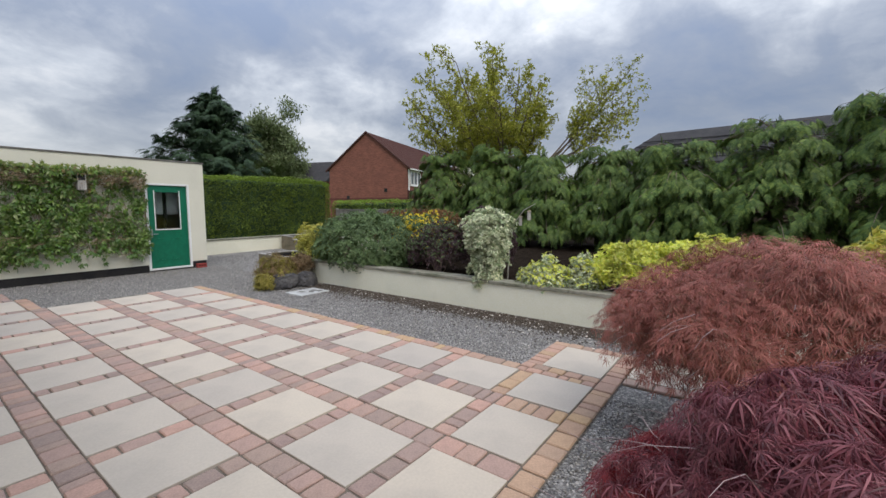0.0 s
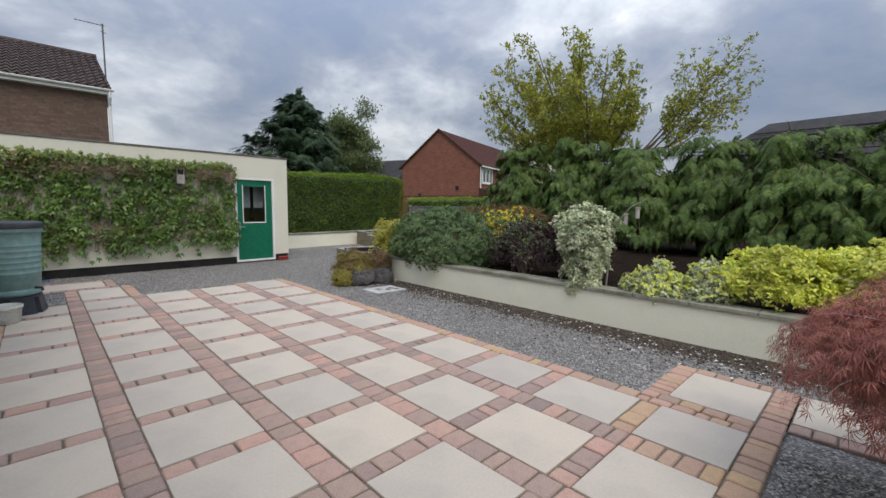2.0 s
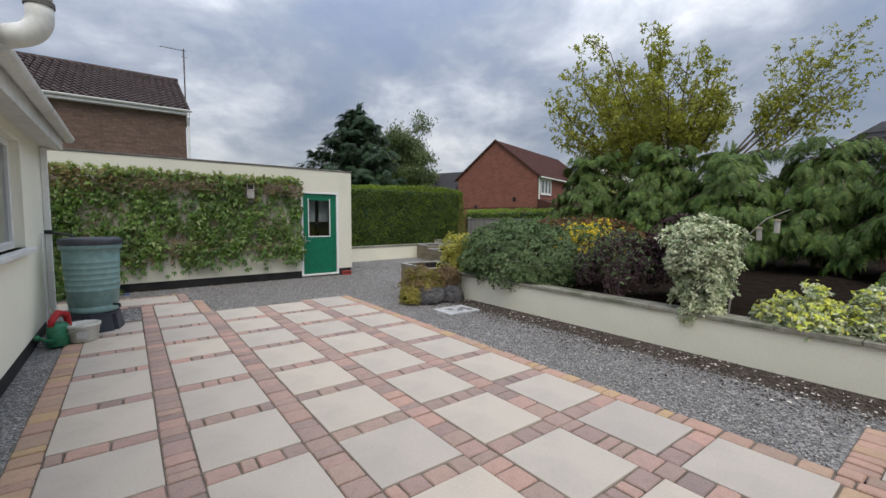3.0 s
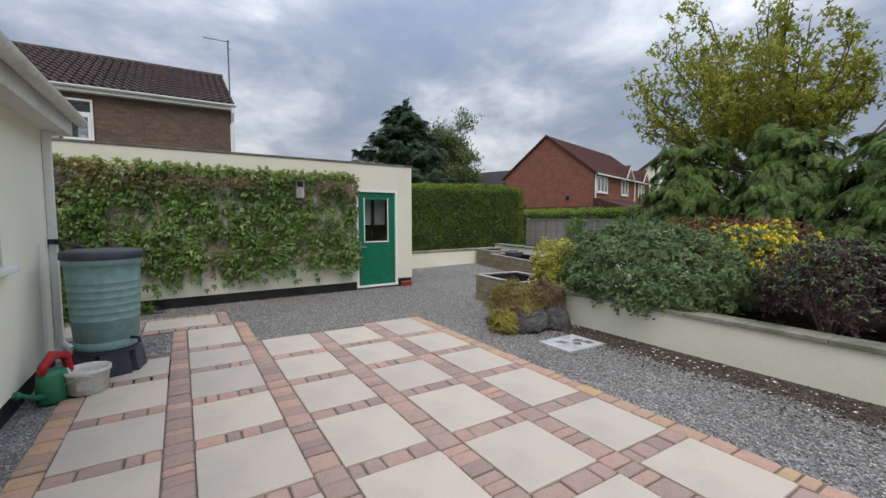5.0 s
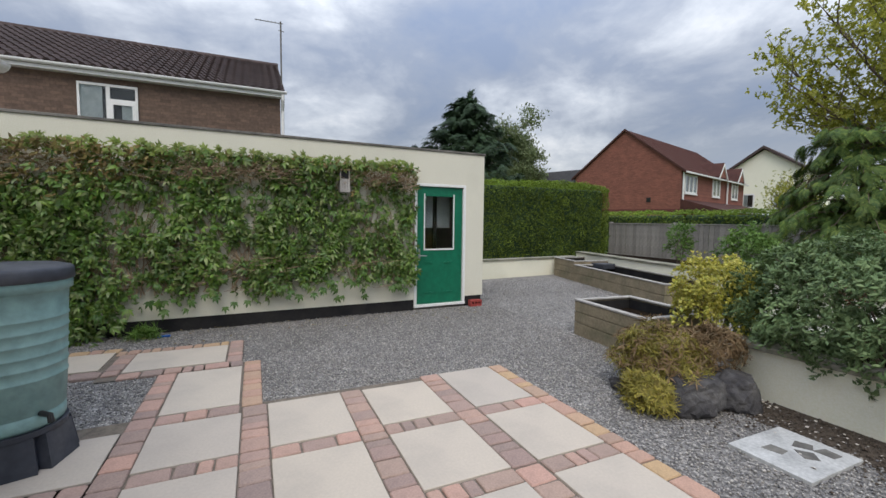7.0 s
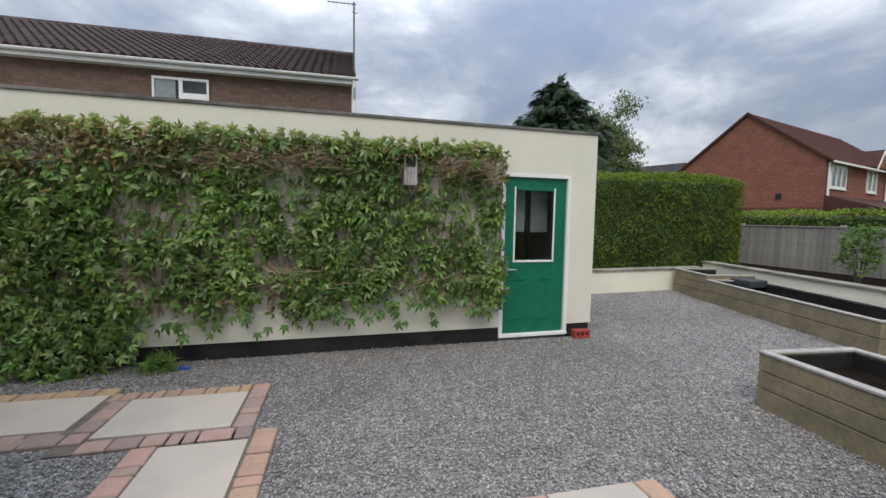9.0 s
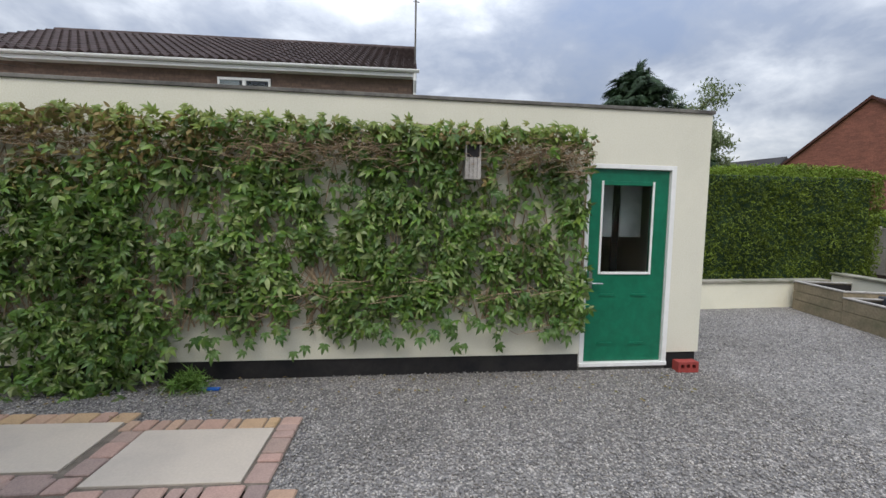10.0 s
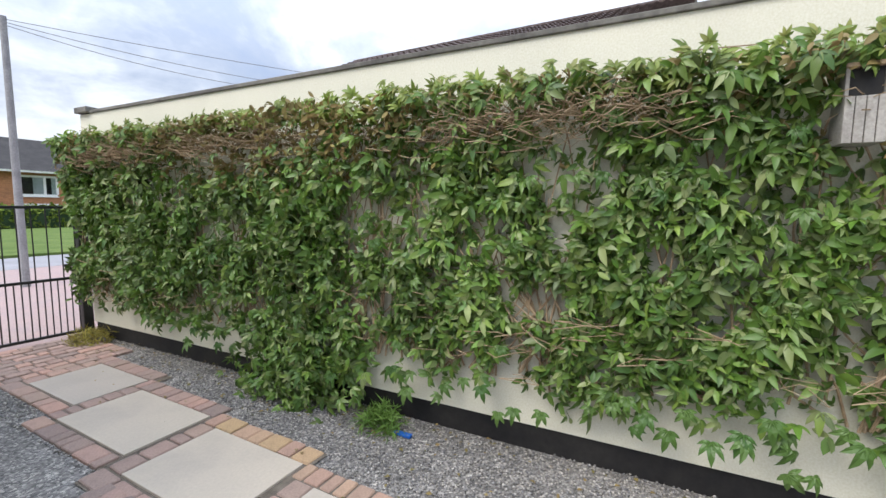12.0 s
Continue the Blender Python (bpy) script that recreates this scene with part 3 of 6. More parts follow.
def gravel_material():
    m = mat("grey_gravel", (0.22, 0.21, 0.197), (0.275, 0.262, 0.248), 0.9, 0.9, 0.0, stain=((0.07, 0.062, 0.055), 0.7, 0.35))
    n, l = m.node_tree.nodes, m.node_tree.links
    b = n["Principled BSDF"]
    base = b.inputs["Base Color"].links[0].from_socket
    tc, vo = n.new("ShaderNodeTexCoord"), n.new("ShaderNodeTexVoronoi")
    vo.inputs["Scale"].default_value = 75.0
    l.new(tc.outputs["Object"], vo.inputs["Vector"])
    mr, mx = n.new("ShaderNodeValToRGB"), n.new("ShaderNodeMixRGB")
    sp = n.new("ShaderNodeSeparateColor")
    l.new(vo.outputs["Color"], sp.inputs[0])
    l.new(sp.outputs[0], mr.inputs[0])
    mr.color_ramp.elements[0].color, mr.color_ramp.elements[1].color = (0.45, 0.45, 0.47, 1), (2.0, 1.95, 1.9, 1)
    mr.color_ramp.elements.new(0.75).color = (1.1, 1.1, 1.1, 1)
    mx.blend_type, mx.inputs[0].default_value = "MULTIPLY", 1.0
    l.new(base, mx.inputs[1])
    l.new(mr.outputs[0], mx.inputs[2])
    l.new(mx.outputs[0], b.inputs["Base Color"])
    bp = n.new("ShaderNodeBump")
    bp.invert = True
    bp.inputs["Strength"].default_value, bp.inputs["Distance"].default_value = 0.9, 0.012
    l.new(vo.outputs["Distance"], bp.inputs["Height"])
    l.new(bp.outputs[0], b.inputs["Normal"])
    return m


M_GRAVEL = gravel_material()
g = Geo()
g.add([(-14.6, -4.4, -0.025), (4.5, -4.4, -0.025), (4.5, 5.3, -0.025), (-8.0, 9.4, -0.025), (-14.6, 9.9, -0.025)], [(0, 1, 2, 3, 4)])
gravel = solid("gravel_yard", g, M_GRAVEL, "grey limestone gravel covering the yard round the patio", "gravel", "structure")

# driveway, road and verge beyond the gate
g = Geo()
g.add([(-16, -12.2, -0.035), (8, -12.2, -0.035), (8, -4.3, -0.035), (-16, -4.3, -0.035)], [(0, 1, 2, 3)])
solid("driveway", g, mat("pink_drive_paving", (0.34, 0.25, 0.24), (0.30, 0.235, 0.235), 3.0, 0.85, 0.3), "pinkish paved drive beyond the iron gate", "driveway", "structure")
g = Geo()
g.box(-60, 40, -15.2, -12.2, -0.2, -0.03)
solid("road", g, M_ROAD, "pale grey tarmac road running past the gate", "road", "structure")
g = Geo()
g.box(-60, 40, -33, -15.2, -0.2, 0.06, 0.02)
solid("grass_verge", g, M_GRASS, "mown green grass verge across the road", "verge", "structure")

# ---- patio ----
COLS = [(-0.075, 0.495), (0.665, 1.235), (1.415, 1.985), (2.165, 2.735), (2.925, 3.48)]
BANDS = [(0.495, 0.665), (1.235, 1.415), (1.985, 2.165), (2.735, 2.925)]
CROSS = [-0.665, -1.34, -2.095, -2.81, -3.545, -4.285, -5.04, -5.86, -6.62, -7.42]
CW = 0.145
JOINT = 0.012
patio = thing("patio", pose(-4.4, 1.7, 0), "patio of buff sandstone slabs framed by tumbled pink and grey block courses", "patio", kind="structure")
path = thing("garden_path", pose(-10, -1, 0), "path of pale slabs edged with pink blocks beside the outbuilding", "path", kind="structure")
block_meshes = {}


def block_mesh(l, w, material):
    """A tumbled block: cut corners, rounded top edge."""
    key = (round(l, 3), round(w, 3), material.name)
    if key not in block_meshes:
        geo, c, r = Geo(), 0.008, 0.007
        def ring(d, z, cc):
            a, b = l / 2 - d, w / 2 - d
            return [(-a + cc, -b, z), (a - cc, -b, z), (a, -b + cc, z), (a, b - cc, z), (a - cc, b, z), (-a + cc, b, z), (-a, b - cc, z), (-a, -b + cc, z)]
        v = ring(0, -0.05, c) + ring(0, -r, c) + ring(r, 0, c * 1.2)
        f = [(i + 8 * k, (i + 1) % 8 + 8 * k, (i + 1) % 8 + 8 * k + 8, i + 8 * k + 8) for k in range(2) for i in range(8)] + [tuple(range(16, 24))]
        block_meshes[key] = mesh_of("block", geo.add(v, f), material)
    return block_meshes[key]


LENS = [0.095, 0.12, 0.15, 0.185, 0.225]
patio_blocks, path_blocks = [], []
brick_rng = random.Random(5)


def course(target, owner, x0, x1, y0, y1, material, long_max=4):
    """One row of blocks filling a strip along its longer side."""
    along_x = (x1 - x0) >= (y1 - y0)
    a0, a1 = (x0, x1) if along_x else (y0, y1)
    width = (y1 - y0) if along_x else (x1 - x0)
    pos, inv = a0, BASE[owner.name].inverted()
    while pos < a1 - 0.03:
        l = LENS[brick_rng.randint(0, long_max)]
        if a1 - pos - l < 0.09:
            l = a1 - pos
            if l > 0.26:
                l = round(l / 2, 3)
        l = min(l, a1 - pos)
        mid = pos + l / 2
        c = (mid, (y0 + y1) / 2) if along_x else ((x0 + x1) / 2, mid)
        wob = brick_rng.uniform(-0.005, 0.003)
        m = inv @ pose(c[0], c[1], wob, brick_rng.uniform(-0.7, 0.7), brick_rng.uniform(-0.7, 0.7), (0 if along_x else 90) + brick_rng.uniform(-2.2, 2.2))
        target.append((block_mesh(round(l - JOINT, 2), round(width - JOINT, 2), material), m, "buff" if material is M_BUFF else "pink"))
        pos += l


def slab(owner, x0, x1, y0, y1):
    geo = Geo().box(-(x1 - x0) / 2 + 0.004, (x1 - x0) / 2 - 0.004, -(y1 - y0) / 2 + 0.004, (y1 - y0) / 2 - 0.004, -0.05, 0.0, 0.004)
    ob = new("slab", mesh_of("slab", geo, M_SLAB))
    ob.parent = owner
    ob.matrix_basis = BASE[owner.name].inverted() @ pose((x0 + x1) / 2, (y0 + y1) / 2, brick_rng.uniform(-0.002, 0.003), brick_rng.uniform(-0.15, 0.15), brick_rng.uniform(-0.15, 0.15), brick_rng.uniform(-0.25, 0.25))


FAR_END = {0: -8.07, 1: -8.10, 2: -8.19, 3: -8.17, 4: -8.27}
for ci, (y0, y1) in enumerate(COLS):
    edges = CROSS + [FAR_END[ci] - CW / 2]
    for a, b in zip(edges[:-1], edges[1:]):
        slab(patio, b + CW / 2, a - CW / 2, y0, y1)
    for i, c in enumerate(CROSS[1:]):
        buff = i == 0 and ci == 4
        course(patio_blocks, patio, c - CW / 2, c + CW / 2, y0, y1, M_BUFF if buff else M_BLOCK, 4)
for i, (y0, y1) in enumerate(BANDS):
    end = (-9.24, -9.36, -8.2, -8.28)[i]
    if i == 1:
        course(patio_blocks, patio, -8.2, -0.74, y0, y1, M_BLOCK, 3)
    else:
        course(patio_blocks, patio, max(end, -8.27), -1.27 if i == 3 else -0.74, y0, y1, M_BLOCK, 3)
course(patio_blocks, patio, -1.27, -0.74, 2.735, 2.925, M_BUFF, 3)
course(patio_blocks, patio, -8.27, -1.46, 3.48, 3.635, M_BUFF, 4)
course(patio_blocks, patio, -7.25, -0.74, -0.245, -0.075, M_BUFF, 4)
course(patio_blocks, patio, -0.74, -0.575, -0.245, 3.64, M_BUFF, 3)
# the slab that juts towards the raised bed and the step path beyond it
course(patio_blocks, patio, -1.46, -0.74, 3.48, 3.58, M_BUFF, 2)
course(patio_blocks, patio, -1.46, -0.74, 3.58, 3.70, M_BUFF, 2)
course(patio_blocks, patio, -1.46, -1.29, 3.70, 4.50, M_BUFF, 2)
course(patio_blocks, patio, -1.29, -0.74, 4.36, 4.50, M_BUFF, 3)
course(patio_blocks, patio, -0.74, -0.575, 3.64, 4.50, M_BUFF, 3)
slab(patio, -1.29, -0.74, 3.70, 4.36)
slab(patio, -0.57, 0.32, 3.87, 4.46)
slab(patio, 0.34, 1.22, 3.87, 4.46)
course(patio_blocks, patio, -0.575, 1.22, 3.72, 3.86, M_BLOCK, 4)
# path along the outbuilding
slab(path, -9.22, -8.27, 0.665, 1.215)
course(path_blocks, path, -8.27, -8.115, 0.665, 1.22, M_BLOCK, 4)
course(path_blocks, path, -9.25, -8.28, 0.495, 0.660, M_BLOCK, 4)
course(path_blocks, path, -9.36, -8.22, 1.225, 1.385, M_BUFF, 2)
course(path_blocks, path, -9.40, -9.25, 0.16, 1.22, M_BLOCK, 4)
course(path_blocks, path, -9.52, -9.37, -0.9, 0.155, M_BLOCK, 4)
slab(path, -10.04, -9.42, 0.17, 1.05)
course(path_blocks, path, -10.21, -9.42, 1.055, 1.21, M_BLOCK, 3)
course(path_blocks, path, -10.20, -10.05, -0.03, 1.05, M_BUFF, 3)
course(path_blocks, path, -10.05, -9.53, 0.015, 0.165, M_BLOCK, 3)
for y0, y1, x0, x1 in ((-0.90, -0.04, -10.17, -9.575), (-2.04, -1.10, -10.26, -9.68), (-3.04, -2.20, -10.39, -9.84)):
    slab(path, x0, x1, y0, y1)
    course(path_blocks, path, x0 - 0.165, x0 - 0.005, y0 - 0.16, y1 + 0.02, M_BUFF if y1 > -1 else M_BLOCK, 3)
    course(path_blocks, path, x1 + 0.005, x1 + 0.15, y0 - 0.17, y1, M_BLOCK, 4)
    course(path_blocks, path, x0, x1, y0 - 0.16, y0 - 0.005, M_BLOCK, 3)
for k in range(9):
    course(path_blocks, path, -10.75, -9.0, -4.36 + 0.13 * k, -4.235 + 0.13 * k, M_BLOCK, 4)
jb = Geo()
for x0, x1, y0, y1 in ((-8.27, -0.575, -0.245, 3.635), (-1.46, -0.575, 3.60, 4.50), (-0.6, 1.22, 3.72, 4.46), (-8.07, -7.2, -0.08, 0.5)):
    jb.add([(x0, y0, -0.014), (x1, y0, -0.014), (x1, y1, -0.014), (x0, y1, -0.014)], [(0, 1, 2, 3)])
part("jointing_bed", jb, M_JOINT, patio)
jb = Geo()
for x0, x1, y0, y1 in ((-9.36, -8.275, 0.495, 1.385), (-10.2, -9.25, 0.0, 1.21), (-10.33, -9.42, -1.07, 0.0), (-10.43, -9.54, -2.1, -1.08), (-10.55, -9.70, -3.2, -2.11), (-10.75, -9.0, -4.36, -3.21)):
    jb.add([(x0, y0, -0.014), (x1, y0, -0.014), (x1, y1, -0.014), (x0, y1, -0.014)], [(0, 1, 2, 3)])
part("jointing_bed", jb, M_JOINT, path)

# ---- outbuilding ----
shed = thing("outbuilding", pose(-11.15, 5.05, 0, 0, 0, 1.9), "flat-roofed outbuilding in cream masonry paint above a black plinth", "outbuilding")
H, LEN, DEP = 2.61, 9.32, 3.4
DY0, DY1, DZ = -1.32, -0.36, 2.08
g = Geo()
g.box(-0.22, 0, -LEN, DY0, 0.155, H)
g.box(-0.22, 0, DY0, DY1, DZ, H)
g.box(-0.22, 0, DY1, 0, 0.155, H)
part("wall", g, M_RENDER, shed, local=True)
part("wall", Geo().box(-DEP, -0.22, -0.22, 0, 0.155, H), M_RENDER, shed, local=True)
part("wall", Geo().box(-DEP, -0.22, -LEN, -LEN + 0.22, 0.155, H), M_RENDER, shed, local=True)
part("wall", Geo().box(-DEP - 0.22, -DEP, -LEN, 0, -0.05, H), M_RENDER, shed, local=True)
g = Geo()
g.box(-0.22, -0.018, -LEN + 0.02, DY0, -0.06, 0.155)
g.box(-0.22, -0.018, DY1, -0.02, -0.06, 0.155)
g.box(-DEP, -0.22, -0.22, -0.02, -0.06, 0.155)
g.box(-DEP, -0.22, -LEN + 0.02, -LEN + 0.22, -0.06, 0.155)
part("plinth", g, M_PLINTH_FILL, shed, "black painted plinth", local=True)
g = Geo()
g.box(-0.25, 0.018, -LEN + 0.22, 0.018, H, H + 0.035, 0.006)
g.box(-0.25, 0.05, -LEN - 0.02, -LEN + 0.24, H + 0.01, H + 0.075, 0.008)
g.box(-DEP - 0.25, -0.25, -LEN - 0.03, 0.03, H - 0.02, H + 0.04)
part("roof_capping", g, M_CAP, shed, "thin grey felt capping", local=True)
part("floor_slab", Geo().box(-DEP, -0.02, -LEN, 0, -0.06, 0.02), M_CAP, shed, local=True)
# door with its frame
GY0, GY1, GZ0, GZ1 = -1.125, -0.585, 0.985, 1.885
door = part("door", Geo().ring(-0.075, -0.03, (DY0 + 0.055, DY1 - 0.055, 0.065, 2.03), (GY0, GY1, GZ0, GZ1)), M_DOOR, shed, "green painted half-glazed door, shut", local=True)
g = Geo()
g.box(-0.09, 0.006, DY0, DY0 + 0.05, 0.02, 2.08, 0.003)
g.box(-0.09, 0.006, DY1 - 0.05, DY1, 0.02, 2.08, 0.003)
g.box(-0.09, 0.006, DY0 + 0.05, DY1 - 0.05, 2.035, 2.08, 0.003)
g.box(-0.09, 0.02, DY0, DY1, 0.02, 0.06, 0.004)
part("door_frame", g, M_WHITE, shed, "white door frame and sill", local=True)
g = Geo()
for a, b, c, d in ((GY0 - 0.014, GY0 + 0.006, GZ0 - 0.014, GZ1 + 0.03), (GY1 - 0.006, GY1 + 0.014, GZ0 - 0.014, GZ1 + 0.03)):
    g.box(-0.034, -0.018, a, b, c, d, 0.003)
g.box(-0.034, -0.018, GY0 + 0.012, GY1 - 0.012, GZ0 - 0.014, GZ0 + 0.012, 0.003)
part("glazing_bead", g, M_WHITE, door, "white glazing bead", local=True)
part("glazing_bead", Geo().box(-0.034, -0.018, GY0 + 0.012, GY1 - 0.012, GZ1 - 0.012, GZ1 + 0.03, 0.003), M_DOOR, door, local=True)
pane = part("pane", Geo().box(-0.056, -0.050, GY0, GY1, GZ0, GZ1), M_GLASS, door, local=True)
for py in (-1.03, -0.68):
    for pz in (0.25, 0.76):
        g = Geo()
        g.prism([(py - 0.09, pz - 0.012), (py + 0.09, pz - 0.012), (py + 0.075, pz + 0.012), (py - 0.075, pz + 0.012)], "x", -0.032, -0.02)
        part("panel_moulding", g, M_DOOR, door, local=True)
g = Geo()
g.box(-0.032, -0.02, -1.235, -1.20, 0.80, 1.0, 0.004)
g.tube([(-0.02, -1.217, 0.885), (0.03, -1.217, 0.885), (0.035, -1.20, 0.885), (0.035, -1.11, 0.882)], 0.008, 8)
part("handle", g, M_METAL, door, "chrome lever handle", local=True)
# what shows through the pane: a bright net curtain at the far window of the room
part("inner_window", Geo().box(-DEP + 0.03, -DEP + 0.06, -1.9, -0.3, 1.0, 2.1), M_CURTAIN, shed, "pale curtained window inside", local=True)
part("inner_post", Geo().box(-0.44, -0.40, -0.80, -0.73, 0.02, 2.3), M_DARK, shed, local=True)
for a, b in ((-1.14, -0.81), (-0.72, -0.47)):
    part("curtain", Geo().box(-0.42, -0.40, a, b, 1.34, 2.1), M_CURTAIN, shed, "pale hanging curtain", local=True)
# perforated brick by the door
ab = thing("perforated_brick", pose(-11.06, 4.86, 0), "red perforated brick lying on the gravel below the wall", "brick")
g = Geo()
g.box(-0.05, 0.05, -0.11, 0.11, -0.02, 0.02)
g.box(-0.05, 0.05, -0.11, 0.11, 0.062, 0.088)
for a, b in ((-0.11, -0.082), (-0.044, -0.02), (0.018, 0.042), (0.08, 0.11)):
    g.box(-0.05, 0.05, a, b, 0.02, 0.062)
part("brick_body", g, M_REDBRICK, ab, local=True)
# solid black core; its colour stands in for shade in the holes
part("brick_core", Geo().box(-0.045, 0.01, -0.1, 0.1, 0.021, 0.061), M_PLINTH_FILL, ab, "black core as shade in the perforations", local=True)
# nest box on the wall
bx = thing("nest_box", pose(-10.92, 2.555, 1.867, 0, 0, 2), "weathered timber nest box with an open front on the creeper", "nest box")
g = Geo()
g.box(-0.06, 0.07, -0.072, -0.058, 0, 0.315, 0.002)
g.box(-0.06, 0.07, 0.058, 0.072, 0, 0.315, 0.002)
g.box(-0.06, 0.07, -0.058, 0.058, 0, 0.02)
g.box(-0.075, -0.06, -0.072, 0.072, 0, 0.315)
part("box_body", g, M_BOXWOOD, bx, local=True)
for k in range(4):
    part("front_slat", Geo().box(0.071, 0.082, -0.072 + 0.0365 * k, -0.072 + 0.0365 * k + 0.033, 0.0, 0.195, 0.002), M_BOXWOOD, bx, local=True)
part("lid", Geo().box(-0.075, 0.08, -0.075, 0.075, 0.315, 0.335, 0.004), M_VINE, bx, "brown timber lid", local=True)
# black panel just behind the slats paints the shade of the open front
part("box_lining", Geo().box(0.045, 0.055, -0.057, 0.057, 0.021, 0.314), M_PLINTH_FILL, bx, local=True)

# ---- bungalow beside the patio ----
bung = thing("bungalow", pose(-8.45, -0.48, 0), "cream-painted bungalow with white eaves above the patio edge", "house")
WX0, WX1, WZ0, WZ1 = -7.12, -5.3, 1.12, 2.22
for geo in (Geo().box(-8.45, WX0, -0.75, -0.48, 0.14, 2.36), Geo().box(WX1, 5.0, -0.75, -0.48, 0.14, 2.36), Geo().box(WX0, WX1, -0.75, -0.48, 0.14, WZ0), Geo().box(WX0, WX1, -0.75, -0.48, WZ1, 2.36)):
    part("wall", geo, M_BUNGALOW, bung)
part("wall", Geo().box(-8.45, -8.2, -4.3, -0.75, 0.14, 2.36), M_BUNGALOW, bung)
part("wall", Geo().box(-8.45, 5.0, -4.5, -4.3, 0.14, 2.36), M_BUNGALOW, bung)
part("wall", Geo().box(4.75, 5.0, -4.3, -0.75, 0.14, 2.36), M_BUNGALOW, bung)
part("plinth", Geo().box(-8.44, 5.0, -4.49, -0.495, -0.06, 0.14), M_PLINTH_FILL, bung, "black painted plinth")
win = part("window", Geo().box(WX0, WX1, -0.62, -0.56, WZ0, WZ0 + 0.07, 0.004).box(WX0, WX1, -0.62, -0.56, WZ1 - 0.07, WZ1, 0.004).box(WX0, WX0 + 0.07, -0.62, -0.56, WZ0 + 0.07, WZ1 - 0.07, 0.004).box(WX1 - 0.07, WX1, -0.62, -0.56, WZ0 + 0.07, WZ1 - 0.07, 0.004).box(-6.3, -6.23, -0.62, -0.56, WZ0 + 0.07, WZ1 - 0.07, 0.004), M_WHITE, bung, "white double-glazed window")
for a, b in ((WX0 + 0.07, -6.3), (-6.23, WX1 - 0.07)):
    part("pane", Geo().box(a, b, -0.593, -0.587, WZ0 + 0.07, WZ1 - 0.07), M_GLASS, win)
part("sill", Geo().box(WX0 - 0.06, WX1 + 0.06, -0.56, -0.40, WZ0 - 0.05, WZ0, 0.008), M_WHITE, bung, "white window sill")
part("room_back", Geo().box(WX0 - 0.4, WX1 + 0.4, -2.6, -2.55, 0.3, 2.3), M_DARK, bung)
# eaves: soffit, fascia, gutter
part("soffit", Geo().box(-8.48, 5.0, -0.50, -0.285, 2.34, 2.36), M_OLDWHITE, bung)
part("fascia", Geo().box(-8.48, 5.0, -0.285, -0.262, 2.31, 2.50, 0.003), M_OLDWHITE, bung, "weathered white fascia board")
g = Geo()
g.prism([(-0.50, 2.31), (-0.262, 2.31), (-0.262, 2.50), (-0.50, 2.62)], "x", -8.51, -8.48)
part("bargeboard", g, M_OLDWHITE, bung, "weathered white box end")
g = Geo()
outer = [(-0.20 + 0.062 * math.cos(a), 2.485 + 0.062 * math.sin(a)) for a in np.linspace(math.pi, 2 * math.pi, 11)]
inner = [(-0.20 + 0.055 * math.cos(a), 2.485 + 0.055 * math.sin(a)) for a in np.linspace(2 * math.pi, math.pi, 11)]
g.prism(outer + inner, "x", -8.52, 5.0)
part("gutter", g, M_OLDWHITE, bung, "weathered white half-round gutter")
g = Geo()
g.add([(-8.5, -0.18, 2.52), (5.0, -0.18, 2.52), (5.0, -2.5, 3.7), (-8.5, -2.5, 3.7)], [(0, 1, 2, 3)])
g.add([(-8.5, -4.9, 2.50), (5.0, -4.9, 2.50), (5.0, -2.5, 3.7), (-8.5, -2.5, 3.7)], [(0, 1, 2, 3)])
g.add([(-8.45, -0.48, 2.36), (-8.45, -4.5, 2.36), (-8.45, -2.5, 3.6)], [(0, 1, 2)])
part("roof", g, M_ROOFD, bung)
g = Geo()
g.box(-8.445, -8.38, -0.478, -0.413, 0.25, 2.33, 0.008)
g.tube([(-8.412, -0.445, 0.27), (-8.41, -0.43, 0.2), (-8.38, -0.36, 0.14)], 0.036, 10)
part("downpipe", g, M_WHITE, bung, "white square downpipe")
part("pipe_bracket", Geo().box(-8.46, -8.36, -0.479, -0.40, 1.22, 1.27, 0.004), M_IRON, bung, "black pipe bracket")
g = Geo()
g.tube([(-7.95, -0.45, 1.24), (-7.95, -0.45, 0.12)], 0.014, 8)
part("waste_pipe", g, M_WHITE, bung, "thin white waste pipe")
# white flue elbow over the gutter
fl = thing("flue_elbow", pose(-4.17, 0.05, 2.2), "white plastic soil pipe with an elbow rising past the gutter", "pipe")
PX, PY = -4.17, 0.05
bend = [(PX, PY - 0.12 + 0.12 * math.cos(a), 2.52 - 0.12 * math.sin(a)) for a in np.linspace(0, radians(72), 9)]
part("elbow", Geo().tube([(PX, PY, 2.60)] + bend + [(PX, -0.12, 2.372)], 0.060, 22), M_OLDWHITE, fl, smooth=True)
part("riser", Geo().tube([(PX, PY, 2.58), (PX, PY, 3.1)], 0.056, 22), M_OLDWHITE, fl, smooth=True)
part("branch_pipe", Geo().tube([(PX, -0.10, 2.378), (PX, -0.30, 2.25), (PX, -0.50, 2.18)], 0.056, 22), M_OLDWHITE, fl, smooth=True)
part("collar", Geo().tube([(PX, PY, 2.575), (PX, PY, 2.60), (PX, PY, 2.605)], [0.066, 0.066, 0.058], 22), M_CAP, fl, "grey rubber collar")

